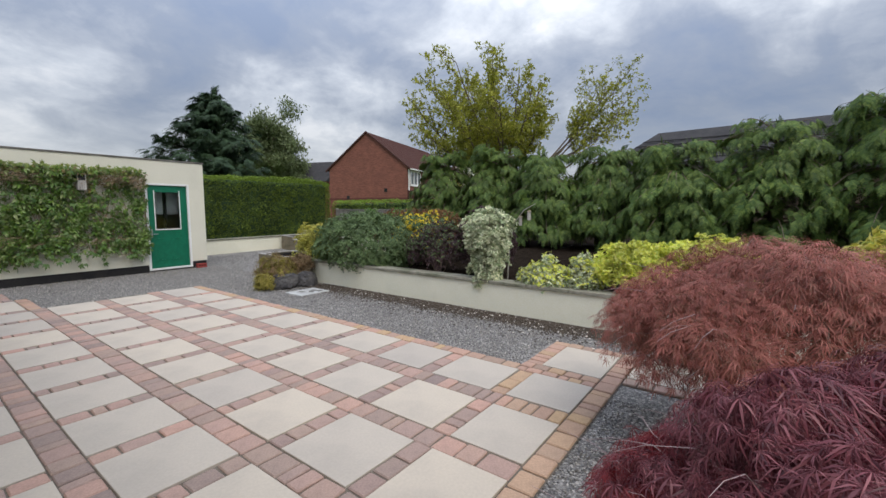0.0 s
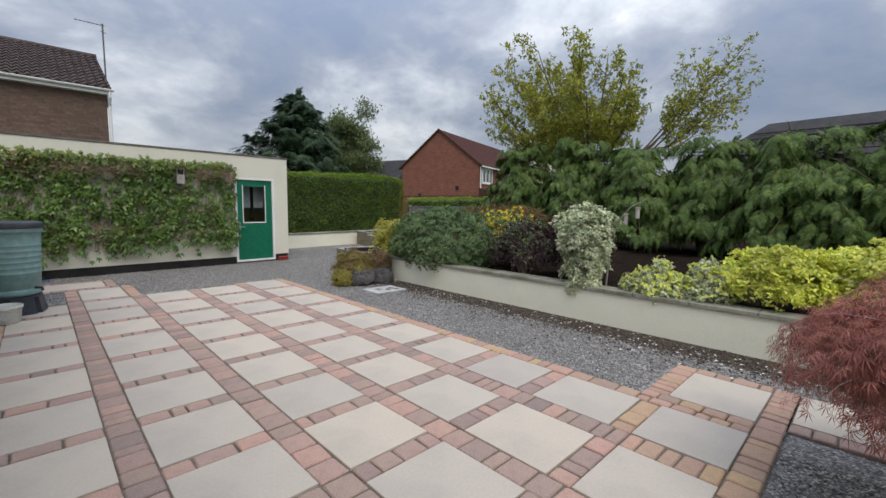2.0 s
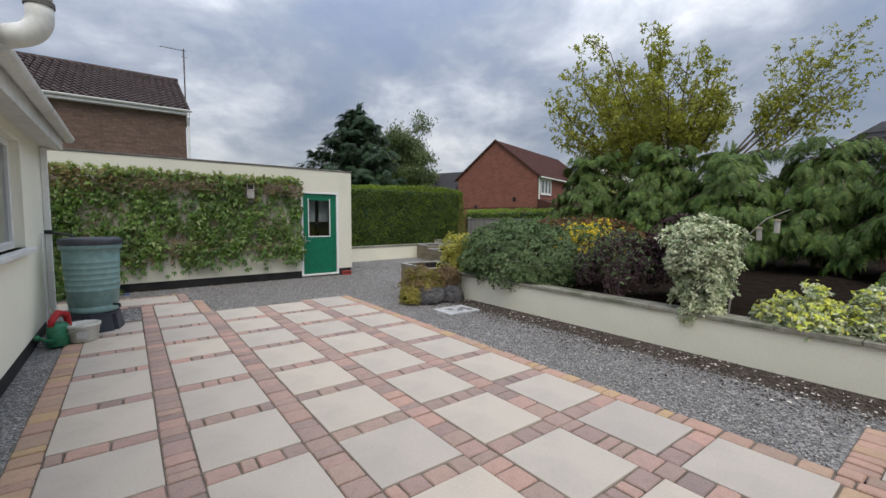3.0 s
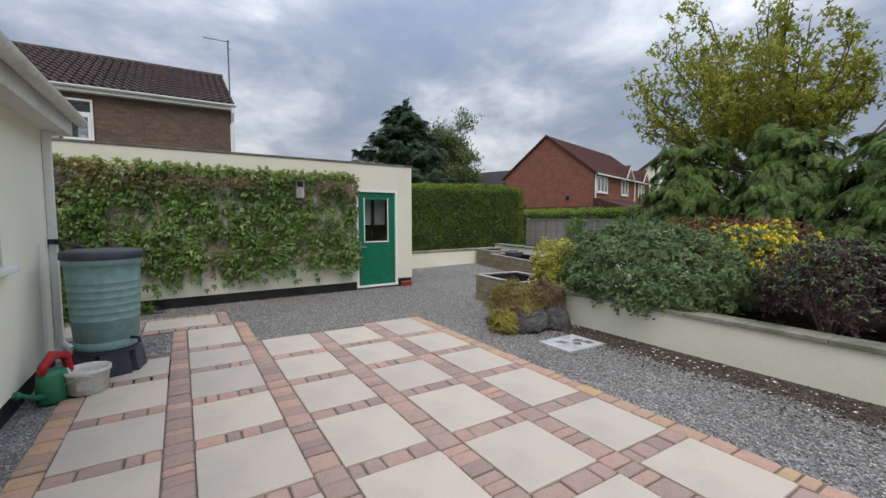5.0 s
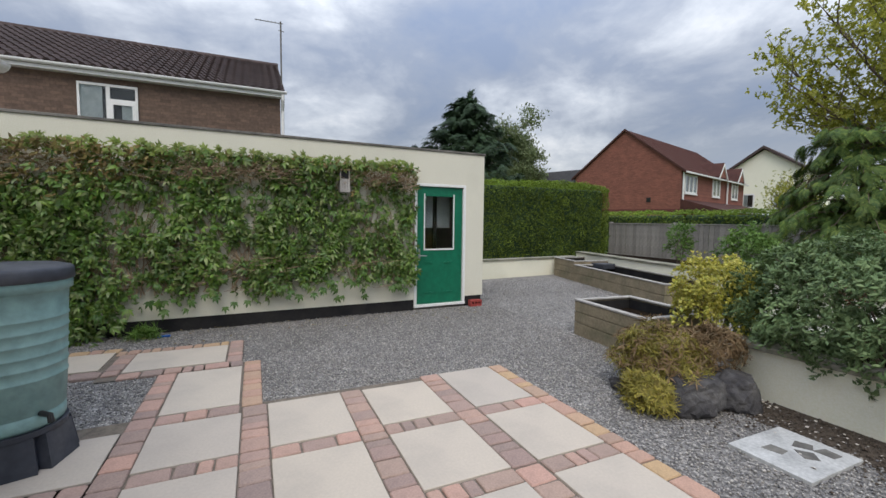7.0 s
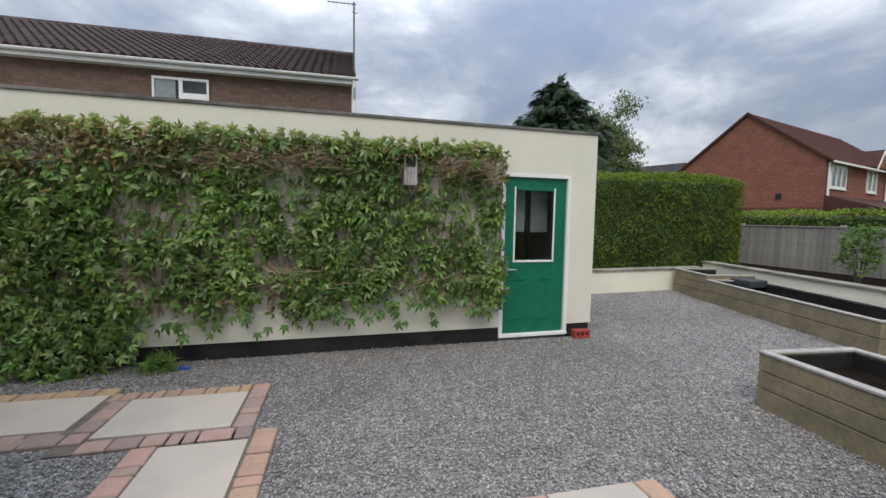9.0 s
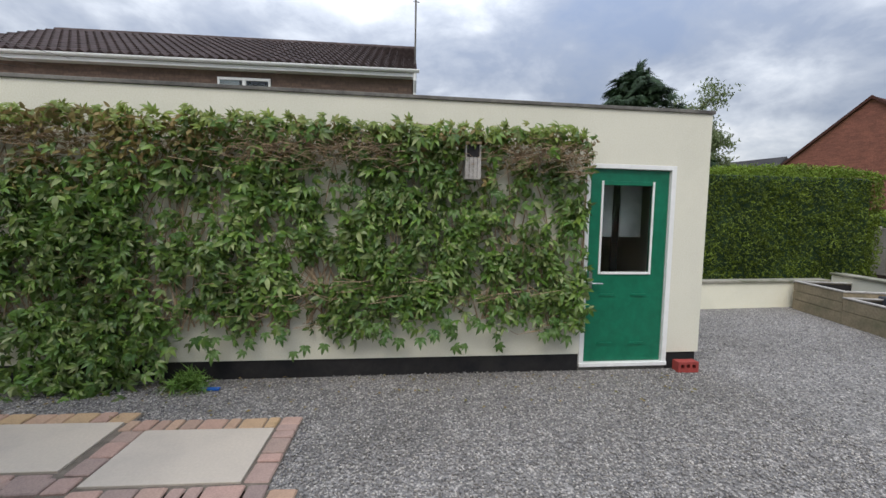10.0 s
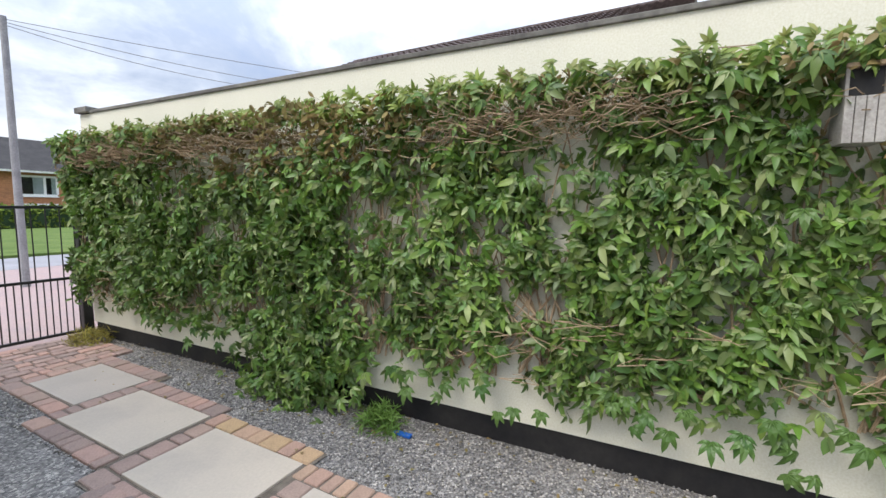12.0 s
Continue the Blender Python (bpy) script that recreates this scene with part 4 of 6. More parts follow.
# ---- raised bed ----
bed = thing("raised_bed_wall", pose(-2, 5.3, 0), "low cream-painted retaining wall with a mossy coping", "wall", kind="structure")
part("retaining_wall", Geo().box(-6.98, 4.5, 5.27, 5.48, -0.06, 0.40), M_RENDERBED, bed)
part("retaining_wall", Geo().box(-6.98, -6.77, 5.48, 8.6, -0.06, 0.40), M_RENDERBED, bed)
x = -7.0
while x < 4.4:
    part("coping_slab", Geo().box(x, min(x + 0.594, 4.5), 5.24, 5.50, 0.40, 0.445, 0.006), M_COPING, bed)
    x += 0.6
g = Geo()
N = 40
gv = [(-6.8 + 11.3 * i / N, 5.47 + 12 * j / 12, 0.36 + 0.10 * noise.noise(Vector((i * 0.6, j * 0.9, 2)))) for j in range(13) for i in range(N + 1)]
g.add(gv, [(j * (N + 1) + i, j * (N + 1) + i + 1, (j + 1) * (N + 1) + i + 1, (j + 1) * (N + 1) + i) for j in range(12) for i in range(N)])
solid("bed_soil", g, M_SOIL, "dark earth in the raised bed under the shrubs", "soil", "structure", True)

# bare earth washed out along the foot of the wall
g = Geo()
nn = 90
ev = []
for i in range(nn + 1):
    x = -6.6 + 9.5 * i / nn
    ev += [(x, 5.28, -0.012), (x, 4.82 + 0.16 * noise.noise(Vector((x * 2.1, 1, 0))) + 0.05 * noise.noise(Vector((x * 7, 3, 0))), -0.021)]
g.add(ev, [(2 * i, 2 * i + 1, 2 * i + 3, 2 * i + 2) for i in range(nn)])
solid("earth_strip", g, mat("dark_brown_earth", (0.055, 0.042, 0.032), (0.10, 0.08, 0.062), 14.0, 0.95, 0.8, depth=0.01), "dark brown earth strip along the foot of the raised bed", "earth", "structure")

# ---- low boundary wall, hedge, fence ----
lw = thing("boundary_wall", pose(-14, 7.5, 0), "low cream-painted boundary wall with a stone coping", "wall", kind="structure")
def wall_run(p, q, h, t=0.2):
    d = (Vector(q) - Vector(p))
    ang = math.degrees(math.atan2(d.y, d.x))
    m = pose(p[0], p[1], 0, 0, 0, ang)
    for nm, geo, ma in (("wall_run", Geo().box(0, d.length, -t / 2, t / 2, -0.06, h), M_RENDERBED), ("coping", Geo().box(-0.02, d.length + 0.02, -t / 2 - 0.03, t / 2 + 0.03, h, h + 0.04, 0.006), M_COPING)):
        me = mesh_of(nm, geo, ma)
        me.transform(m)
        part(nm, me, None, lw)
wall_run((-13.75, 4.0), (-14.35, 9.95), 0.44)
wall_run((-14.2, 10.05), (-6.98, 8.62), 0.58)
hedge_ground = Geo().add([(-24, 3, 0.2), (-14.4, 3, 0.2), (-14.4, 10.2, 0.3), (-7, 9, 0.3), (-7, 13.9, 0.3), (-24, 13.9, 0.3)], [(0, 1, 2, 3, 4, 5)])
solid("hedge_border", hedge_ground, M_SOIL, "dark earth strip behind the boundary wall", "soil", "structure")

# ---- planters ----
def planter(name, base, rz, lx, ly, h, boards, label):
    ob = thing(name, pose(base[0], base[1], 0, 0, 0, rz), label, "planter", "timber planters")
    bh = h / boards
    t = 0.05
    for k in range(boards):
        z0, z1 = k * bh + 0.003 - (0.03 if k == 0 else 0), (k + 1) * bh - 0.005
        for geo in (Geo().box(0, lx, 0, t, z0, z1, 0.005), Geo().box(0, lx, ly - t, ly, z0, z1, 0.005), Geo().box(0, t, t, ly - t, z0, z1, 0.005), Geo().box(lx - t, lx, t, ly - t, z0, z1, 0.005)):
            part("board", geo, M_SLEEPER, ob, local=True)
    part("inner_liner", Geo().box(t, t + 0.01, t, ly - t, 0.02, h - 0.02).box(lx - t - 0.01, lx - t, t, ly - t, 0.02, h - 0.02).box(t, lx - t, t, t + 0.01, 0.02, h - 0.02).box(t, lx - t, ly - t - 0.01, ly - t, 0.02, h - 0.02), M_PLINTH_FILL, ob, "black liner", local=True)
    part("soil", Geo().box(t + 0.01, lx - t - 0.01, t + 0.01, ly - t - 0.01, 0.0, h - 0.14), M_SOIL, ob, "dark potting soil", local=True)
    for geo in (Geo().box(-0.01, lx + 0.01, -0.01, 0.07, h, h + 0.022, 0.004), Geo().box(-0.01, lx + 0.01, ly - 0.07, ly + 0.01, h, h + 0.022, 0.004), Geo().box(-0.01, 0.07, 0.07, ly - 0.07, h, h + 0.022, 0.004), Geo().box(lx - 0.07, lx + 0.01, 0.07, ly - 0.07, h, h + 0.022, 0.004)):
        part("rim_board", geo, M_BOXWOOD, ob, "pale grey rim board", local=True)
    return ob
planter("raised_planter", (-8.98, 5.24), -5, 1.2, 0.92, 0.43, 3, "square sleeper planter of weathered timber with bare soil")
planter("raised_planter", (-14.05, 9.02), -14, 1.15, 1.0, 0.47, 3, "tall square planter of weathered timber against the wall")
planter("raised_planter", (-12.93, 8.74), -14, 3.3, 1.0, 0.38, 2, "long low planter of weathered timber beside the boundary wall")
g = Geo()
g.box(-13.0, -12.4, 9.2, 9.6, 0.3, 0.44, 0.02)
solid("planter_tray", g, M_BUTTLID, "dark plastic tray lying in the planter", "tray")

# ---- drain cover ----
dc = thing("drain_cover", pose(-6.12, 4.53, 0), "pale concrete drain cover with scuffed grey patches set in the gravel", "drain cover")
part("cover_slab", Geo().box(-0.235, 0.235, -0.295, 0.295, -0.06, -0.001, 0.004), M_COVER, dc, local=True)
for a, b, r in ((-0.07, -0.09, 20), (0.06, 0.03, -30), (-0.02, 0.13, 40), (0.1, 0.17, 10)):
    me = mesh_of("worn_patch", Geo().prism([(-0.06, -0.04), (0.05, -0.05), (0.07, 0.03), (-0.02, 0.055)], "z", -0.003, 0.002), M_CAP)
    me.transform(pose(a, b, 0, 0, 0, r))
    part("worn_patch", me, None, dc, "dark worn patch", local=True)

# ---- rocks ----
def rock(x, y, r, seed, sz=0.75):
    bm = bmesh.new()
    bmesh.ops.create_icosphere(bm, subdivisions=4, radius=1)
    for v in bm.verts:
        n = noise.noise(v.co * 1.1 + Vector((seed, 0, 0))) * 0.45 + noise.noise(v.co * 3 + Vector((seed, 5, 0))) * 0.14
        v.co *= (1 + n)
        for nx, ny, nz, lim in ((0.2, -0.3, 0.93, 0.72), (-0.85, -0.45, 0.2, 0.74), (0.75, -0.6, 0.25, 0.70), (0.1, -0.95, 0.3, 0.76), (-0.5, 0.3, 0.8, 0.78)):
            pn = Vector((nx, ny, nz)).normalized()
            over = v.co.dot(pn) - lim
            if over > 0:
                v.co -= pn * over * 0.85
        v.co += v.co.normalized() * 0.07 * noise.noise(v.co * 6 + Vector((seed, 9, 2)))
        v.co = Vector((v.co.x * r, v.co.y * r * 0.8, v.co.z * r * sz))
    me = bpy.data.meshes.new("rock")
    bm.to_mesh(me)
    bm.free()
    me.materials.append(M_ROCK)
    ob = new("rock", me)
    ob.matrix_basis = pose(x, y, r * sz * 0.55, 0, 0, seed * 40)
    tagged(ob, "rough grey garden boulder at the end of the bed", "rock", "rockery boulders")
for i, (x, y, r) in enumerate(((-6.84, 4.48, 0.27), (-6.74, 4.92, 0.25), (-6.98, 5.14, 0.18), (-7.36, 4.30, 0.08), (-7.14, 4.85, 0.15))):
    rock(x, y, r, i + 1.0)

# ---- water butt, tub and watering can ----
wb = thing("water_butt", pose(-7.92, 0.0, 0), "sage-green ribbed plastic water butt on a charcoal stand", "water butt")
prof = [(0.0, 0.24), (0.256, 0.24), (0.266, 0.26), (0.268, 0.315), (0.262, 0.32), (0.262, 0.328), (0.268, 0.333)]
for k, z in enumerate((0.53, 0.60, 0.67, 0.74, 0.81, 0.88)):
    r = 0.266 + (z - 0.24) * 0.052
    prof += [(r, z - 0.009), (r + 0.005, z - 0.004), (r + 0.005, z + 0.004), (r, z + 0.009)]
prof += [(0.308, 1.03), (0.312, 1.035), (0.328, 1.04), (0.331, 1.11), (0.322, 1.115)]
part("barrel", Geo().lathe(prof, 0, 0, 48, 0.95, 0.95), M_BUTT, wb, local=True, smooth=True)
part("lid", Geo().lathe([(0.334, 1.095), (0.341, 1.10), (0.338, 1.158), (0.325, 1.172), (0.30, 1.174), (0.285, 1.182), (0.0, 1.185)], 0, 0, 48, 0.95, 0.95), M_BUTTLID, wb, "charcoal lid", local=True, smooth=True)
stand = part("stand", Geo().lathe([(0.0, 0.205), (0.275, 0.205), (0.278, 0.235), (0.0, 0.239)], 0, 0, 36, 0.95, 0.95), M_BUTTLID, wb, "charcoal plastic stand", local=True)
for k in range(6):
    a = math.pi / 3 * k + 0.3
    ca, sa = math.cos(a), math.sin(a)
    me = Geo().prism([(-0.13, 0.0), (0.13, 0.0), (0.115, 0.206), (-0.115, 0.206)], "x", 0.17, 0.262)
    for p in range(len(me.v)):
        x, y, z = me.v[p]
        x += (0.206 - z) * 0.16
        me.v[p] = (0.95 * (x * ca - y * sa), 0.95 * (x * sa + y * ca), z)
    part("foot", me, M_BUTTLID, stand, local=True)
part("filler_hose", Geo().tube([(-0.46, -0.43, 1.235), (-0.38, -0.34, 1.225), (-0.26, -0.20, 1.20), (-0.24, -0.18, 1.17)], 0.018, 10), M_IRON, wb, "black filler hose from the downpipe", local=True, smooth=True)
g = Geo().tube([(0.16, 0.20, 0.33), (0.21, 0.26, 0.33), (0.215, 0.265, 0.29)], 0.016, 8)
part("tap", g, M_IRON, wb, "black tap", local=True)

tub = thing("plastic_tub", pose(-7.36, -0.08, 0), "scuffed white plastic tub on the patio edge", "bucket")
part("tub_body", Geo().lathe([(0.0, 0.0), (0.125, 0.0), (0.135, 0.01), (0.155, 0.17), (0.166, 0.175), (0.166, 0.205), (0.158, 0.207), (0.145, 0.16), (0.12, 0.012), (0.0, 0.012)], 0, 0, 36), M_TUB, tub, local=True, smooth=True)
part("handle", Geo().tube([(0.166 * math.cos(a), 0.166 * math.sin(a), 0.19 - 0.09 * abs(math.sin(a))) for a in np.linspace(-2.6, 0.5, 12)], 0.004, 6), M_TUB, tub, local=True)
part("worn_label", Geo().prism([(-0.05, 0.05), (0.05, 0.05), (0.05, 0.13), (-0.05, 0.13)], "x", 0.148, 0.153), M_COVER, tub, "worn grey label", local=True)

can = thing("watering_can", pose(-7.30, -0.29, -0.005, 0, 0, -32), "green plastic watering can with a red handle on the gravel", "watering can")
part("can_body", Geo().lathe([(0.0, 0.0), (0.10, 0.0), (0.105, 0.01), (0.095, 0.22), (0.07, 0.25), (0.0, 0.255)], 0, 0, 28, 1.15, 0.9), M_CANG, can, local=True, smooth=True)
part("spout", Geo().tube([(0.09, 0.02, 0.06), (0.20, 0.03, 0.10), (0.30, 0.04, 0.16), (0.33, 0.04, 0.17)], [0.03, 0.02, 0.016, 0.035], 12), M_CANG, can, local=True, smooth=True)
part("handle", Geo().tube([(-0.10, -0.03, 0.08), (-0.19, -0.03, 0.18), (-0.16, -0.03, 0.32), (-0.03, -0.02, 0.36), (0.08, 0.0, 0.29), (0.10, 0.0, 0.23)], [0.028, 0.034, 0.038, 0.038, 0.034, 0.026], 10), M_CANR, can, "red plastic handle", local=True, smooth=True)

# ---- iron gate ----
gate = thing("iron_gate", pose(-10.83, -4.42, 0), "black wrought iron drive gate of plain upright bars, shut", "gate")
GX = 1.95
for z in (0.02, 0.68, 1.52):
    part("rail", Geo().box(0.05, GX, -0.018, 0.018, z, z + 0.032, 0.003), M_IRON, gate, local=True)
k, x = 0, 0.07
while x < GX:
    top = 1.52 if k % 2 == 0 else 0.68
    part("bar", Geo().tube([(x, 0, 0.03), (x, 0, top)], 0.007, 8), M_IRON, gate, local=True)
    x += 0.063
    k += 1
part("gate_post", Geo().box(-0.05, 0.05, -0.05, 0.05, -0.05, 1.62, 0.006), M_IRON, gate, local=True)
part("latch", Geo().box(0.05, 0.20, 0.02, 0.04, 0.84, 0.87, 0.003), M_IRON, gate, local=True)

# ---- houses round about ----
def tile_mesh(name, w, l, amp, material):
    """One roof tile: a wavy sheet with a thick lower edge. x across, y up the slope."""
    geo, k = Geo(), 10
    xs = [w * i / k for i in range(k + 1)]
    def zf(x):
        return amp * math.sin(4 * math.pi * x / w)
    v = [(x, 0, zf(x) + 0.042) for x in xs] + [(x, l, zf(x)) for x in xs] + [(x, 0, zf(x) - 0.004) for x in xs]
    n = k + 1
    f = [(i, i + 1, n + i + 1, n + i) for i in range(k)] + [(2 * n + i, 2 * n + i + 1, i + 1, i) for i in range(k)]
    return mesh_of(name, geo.add(v, f), material)


def roof_tiles(owner, eave, ridge_dir, up_dir, length, slope, w, gauge, me_near, mat_far, limit, near):
    """Tiles in courses from the eave up. eave: the start corner in the owner's metres."""
    e, rd, ud = Vector(eave), Vector(ridge_dir).normalized(), Vector(up_dir).normalized()
    nd = rd.cross(ud)
    rot = Matrix((rd, ud, nd)).transposed().to_4x4()
    out = []
    for j in range(int(slope / gauge)):
        for i in range(int(length / w)):
            p = e + rd * (i * w) + ud * (j * gauge) + nd * 0.02
            out.append((me_near, Matrix.Translation(p) @ rot, "t"))
    pieces("roof_tile", owner, out, limit, near, "roof_tile_rest", {"t": mat_far})


def casement(owner, x0, x1, y, z0, z1, splits, axis="y", face=1, trim=0.05, local=True):
    """A white framed window set on a wall; splits: inner posts, as shares of the width."""
    def bx(a, b, c, d, lo, hi):
        return Geo().box(a, b, y + min(lo * face, hi * face), y + max(lo * face, hi * face), c, d, 0.004) if axis == "y" else Geo().box(y + min(lo * face, hi * face), y + max(lo * face, hi * face), a, b, c, d, 0.004)
    fr = Geo()
    xs = [x0] + [x0 + (x1 - x0) * s for s in splits] + [x1]
    for piece in [bx(x0, x1, z0, z0 + trim, 0.0, 0.05), bx(x0, x1, z1 - trim, z1, 0.0, 0.05)] + [bx(q - trim / 2, q + trim / 2, z0 + trim, z1 - trim, 0.0, 0.05) for q in xs]:
        fr.add(piece.v, piece.f)
    w = part("window", fr, M_WHITE, owner, "white framed window", local=local)
    for a, b in zip(xs[:-1], xs[1:]):
        part("pane", bx(a + trim / 2, b - trim / 2, z0 + trim, z1 - trim, 0.012, 0.02), M_GLASS, w, local=local)
        part("curtain", bx(a + trim / 2, a + (b - a) * 0.45, z0 + trim, z1 - trim, 0.002, 0.006), M_CURTAIN, w, "pale curtain", local=local)
        part("room_dark", bx(a + (b - a) * 0.45, b - trim / 2, z0 + trim, z1 - trim, 0.001, 0.005), M_DARK, w, "dim room", local=local)
    part("sill", bx(x0 - 0.06, x1 + 0.06, z0 - 0.06, z0, 0.0, 0.09), M_WHITE, owner, "white sill", local=local)
    return w


# brown brick house behind the outbuilding
nh = thing("brick_house", pose(-17.35, 2.05, 0), "brown brick two-storey house with a pantiled roof", "house", "neighbouring houses")
part("wall", Geo().box(-6.7, 0, -10.3, 0, -0.1, 4.86), M_NBRICK, nh, local=True)
g = Geo().prism([(-6.7, 4.86), (0, 4.86), (-3.35, 6.68)], "y", -10.25, -0.02)
part("gable", g, M_NBRICK, nh, local=True)
part("fascia", Geo().box(0.0, 0.2, -10.4, 0.1, 4.78, 4.86), M_WHITE, nh, "white fascia", local=True)
g = Geo().prism([(0.24 + 0.06 * math.cos(a), 4.92 + 0.06 * math.sin(a)) for a in np.linspace(math.pi, 2 * math.pi, 9)] + [(0.29, 4.93), (0.19, 4.93)], "y", -10.45, 0.16)
part("gutter", g, M_WHITE, nh, "white gutter", local=True)
part("downpipe", Geo().tube([(0.22, 0.06, 4.88), (0.22, 0.06, 4.7), (0.06, 0.06, 4.45), (0.06, 0.06, 0.0)], 0.04, 10), M_WHITE, nh, "white downpipe", local=True)
nw = part("window", Geo().box(0.0, 0.05, -4.45, -3.27, 3.50, 3.56, 0.004).box(0.0, 0.05, -4.45, -3.27, 4.57, 4.63, 0.004).box(0.0, 0.05, -4.45, -4.40, 3.56, 4.57, 0.004).box(0.0, 0.05, -3.32, -3.27, 3.56, 4.57, 0.004).box(0.0, 0.055, -3.90, -3.82, 3.56, 4.57, 0.004), M_WHITE, nh, "white framed casement window", local=True)
part("transom", Geo().box(0.0, 0.06, -3.82, -3.32, 4.22, 4.29, 0.004), M_WHITE, nw, local=True)
part("opening_sash", Geo().ring(0.02, 0.065, (-3.82, -3.32, 3.56, 4.22), (-3.76, -3.38, 3.62, 4.16)), M_WHITE, nw, local=True)
for a, b, c, d in ((-4.40, -3.90, 3.56, 4.57), (-3.82, -3.32, 4.29, 4.57), (-3.76, -3.38, 3.62, 4.16)):
    part("pane", Geo().box(0.022, 0.028, a, b, c, d), M_GLASS, nw, local=True)
part("curtain", Geo().box(0.004, 0.008, -4.40, -3.98, 3.56, 4.57), M_CURTAIN, nw, "pale net curtain", local=True)
part("curtain", Geo().box(0.004, 0.008, -3.60, -3.38, 3.62, 4.16), M_CURTAIN, nw, "pale net curtain", local=True)
part("room_dark", Geo().box(0.001, 0.003, -3.98, -3.32, 3.56, 4.57), M_DARK, nw, "dim room", local=True)
part("sill", Geo().box(0.0, 0.09, -4.51, -3.21, 3.44, 3.50, 0.006), M_WHITE, nh, "white sill", local=True)
me_n = tile_mesh("roof_tile", 0.42, 0.36, 0.036, M_ROOFNO)
sl = math.hypot(3.6, 1.82)
part("roof_deck", Geo().add([(0.25, -10.4, 4.9), (0.25, 0.1, 4.9), (-3.35, 0.1, 6.72), (-3.35, -10.4, 6.72), (-6.95, -10.4, 4.9), (-6.95, 0.1, 4.9)], [(0, 1, 2, 3), (3, 2, 5, 4)]), M_ROOFN, nh, local=True)
roof_tiles(nh, (0.27, -10.4, 4.92), (0, 1, 0), (-3.6, 0, 1.82), 10.5, sl, 0.42, 0.33, me_n, M_ROOFN, 300, ((-17.5, 1.5, 0), (-18, -3, 0)))
g = Geo()
for i in range(26):
    g.tube([(-3.35, -10.4 + i * 0.405, 6.74), (-3.35, -10.4 + i * 0.405 + 0.40, 6.745)], 0.11, 10)
part("ridge_tile", g, M_ROOFN, nh, local=True, kind="stuff")
ae = thing("tv_aerial", pose(-17.9, 2.12, 4.9), "thin metal television aerial on a pole at the gable", "aerial")
part("mast", Geo().tube([(0, 0, -0.4), (0, 0, 2.2)], 0.022, 8), M_CAP, ae, local=True)
part("boom", Geo().tube([(0, 0.06, 2.15), (-0.06, -0.68, 2.16)], 0.012, 6), M_CAP, ae, local=True)
for k in range(7):
    y = -0.64 + 0.10 * k
    part("element", Geo().tube([(-0.12, y, 2.158), (0.06, y, 2.158)], 0.004, 5), M_METAL, ae, local=True)
part("bracket", Geo().box(-0.04, 0.04, -0.12, 0.02, 0.1, 0.16), M_METAL, ae, local=True)
part("dipole", Geo().tube([(0, -0.06, 1.95), (0, 0.09, 1.93)], 0.01, 6), M_CAP, ae, local=True)

# red brick house with its gable end
ang = math.degrees(math.atan2(26.36 - 25.27, -23.07 + 26.7))
rh = thing("red_brick_house", pose(-26.7, 25.27, 0, 0, 0, ang), "red brick detached house with a tiled gable roof", "house", "neighbouring houses")
HW, EV, RG, DEPTH = 3.8, 5.0, 8.0, 14.0
part("wall", Geo().box(-HW, HW, 0, DEPTH, -0.1, EV), M_RBRICK, rh, local=True)
part("gable", Geo().prism([(-HW, EV), (HW, EV), (0, RG - 0.1)], "y", 0.0, DEPTH), M_RBRICK, rh, local=True)
part("roof_deck", Geo().add([(HW + 0.3, -0.1, EV - 0.2), (HW + 0.3, DEPTH, EV - 0.2), (0, DEPTH, RG), (0, -0.1, RG), (-HW - 0.3, -0.1, EV - 0.2), (-HW - 0.3, DEPTH, EV - 0.2)], [(0, 1, 2, 3), (3, 2, 5, 4)]), M_ROOFR, rh, local=True)
me_r = tile_mesh("roof_tile", 0.45, 0.5, 0.03, M_ROOFR)
srl = math.hypot(HW + 0.3, RG - EV + 0.2)
roof_tiles(rh, (HW + 0.32, DEPTH, EV - 0.18), (0, -1, 0), (-HW - 0.3, 0, RG - EV + 0.2), DEPTH + 0.1, srl, 0.45, 0.42, me_r, M_ROOFR, 250, ((-23, 27, 0), (-24, 32, 0)))
for s in (1, -1):
    part("verge", Geo().prism([(s * (HW + 0.3), EV - 0.3), (s * (HW + 0.3), EV - 0.14), (0, RG + 0.06), (0, RG - 0.1)], "y", -0.14, -0.02), M_ROOFR, rh, local=True)
part("gutter", Geo().box(HW + 0.26, HW + 0.38, -0.1, DEPTH, EV - 0.3, EV - 0.2, 0.01), M_WHITE, rh, "white gutter", local=True)
casement(rh, 0.6, 2.7, HW, 3.45, 4.7, (0.33, 0.67), axis="x", trim=0.12)
for w0, w1 in ((6.0, 7.6), (10.6, 12.2)):
    wm = (w0 + w1) / 2
    casement(rh, w0, w1, HW, 3.45, 4.85, (0.5,), axis="x", trim=0.12)
    part("dormer_gable", Geo().prism([(wm - 0.8, EV - 0.12), (wm + 0.8, EV - 0.12), (wm, EV + 0.72)], "x", HW - 2.0, HW + 0.42), M_RBRICK, rh, local=True)
    for sd in (1, -1):
        part("dormer_verge", Geo().prism([(wm + sd * 0.95, EV - 0.3), (wm + sd * 0.95, EV - 0.12), (wm, EV + 0.92), (wm, EV + 0.72)], "x", HW + 0.425, HW + 0.50), M_WHITE, rh, "white bargeboard", local=True)
        part("dormer_roof", Geo().prism([(wm + sd * 0.98, EV - 0.13), (wm + sd * 0.98, EV - 0.07), (wm, EV + 0.98), (wm, EV + 0.92)], "x", HW - 2.2, HW + 0.47), M_ROOFR, rh, local=True)
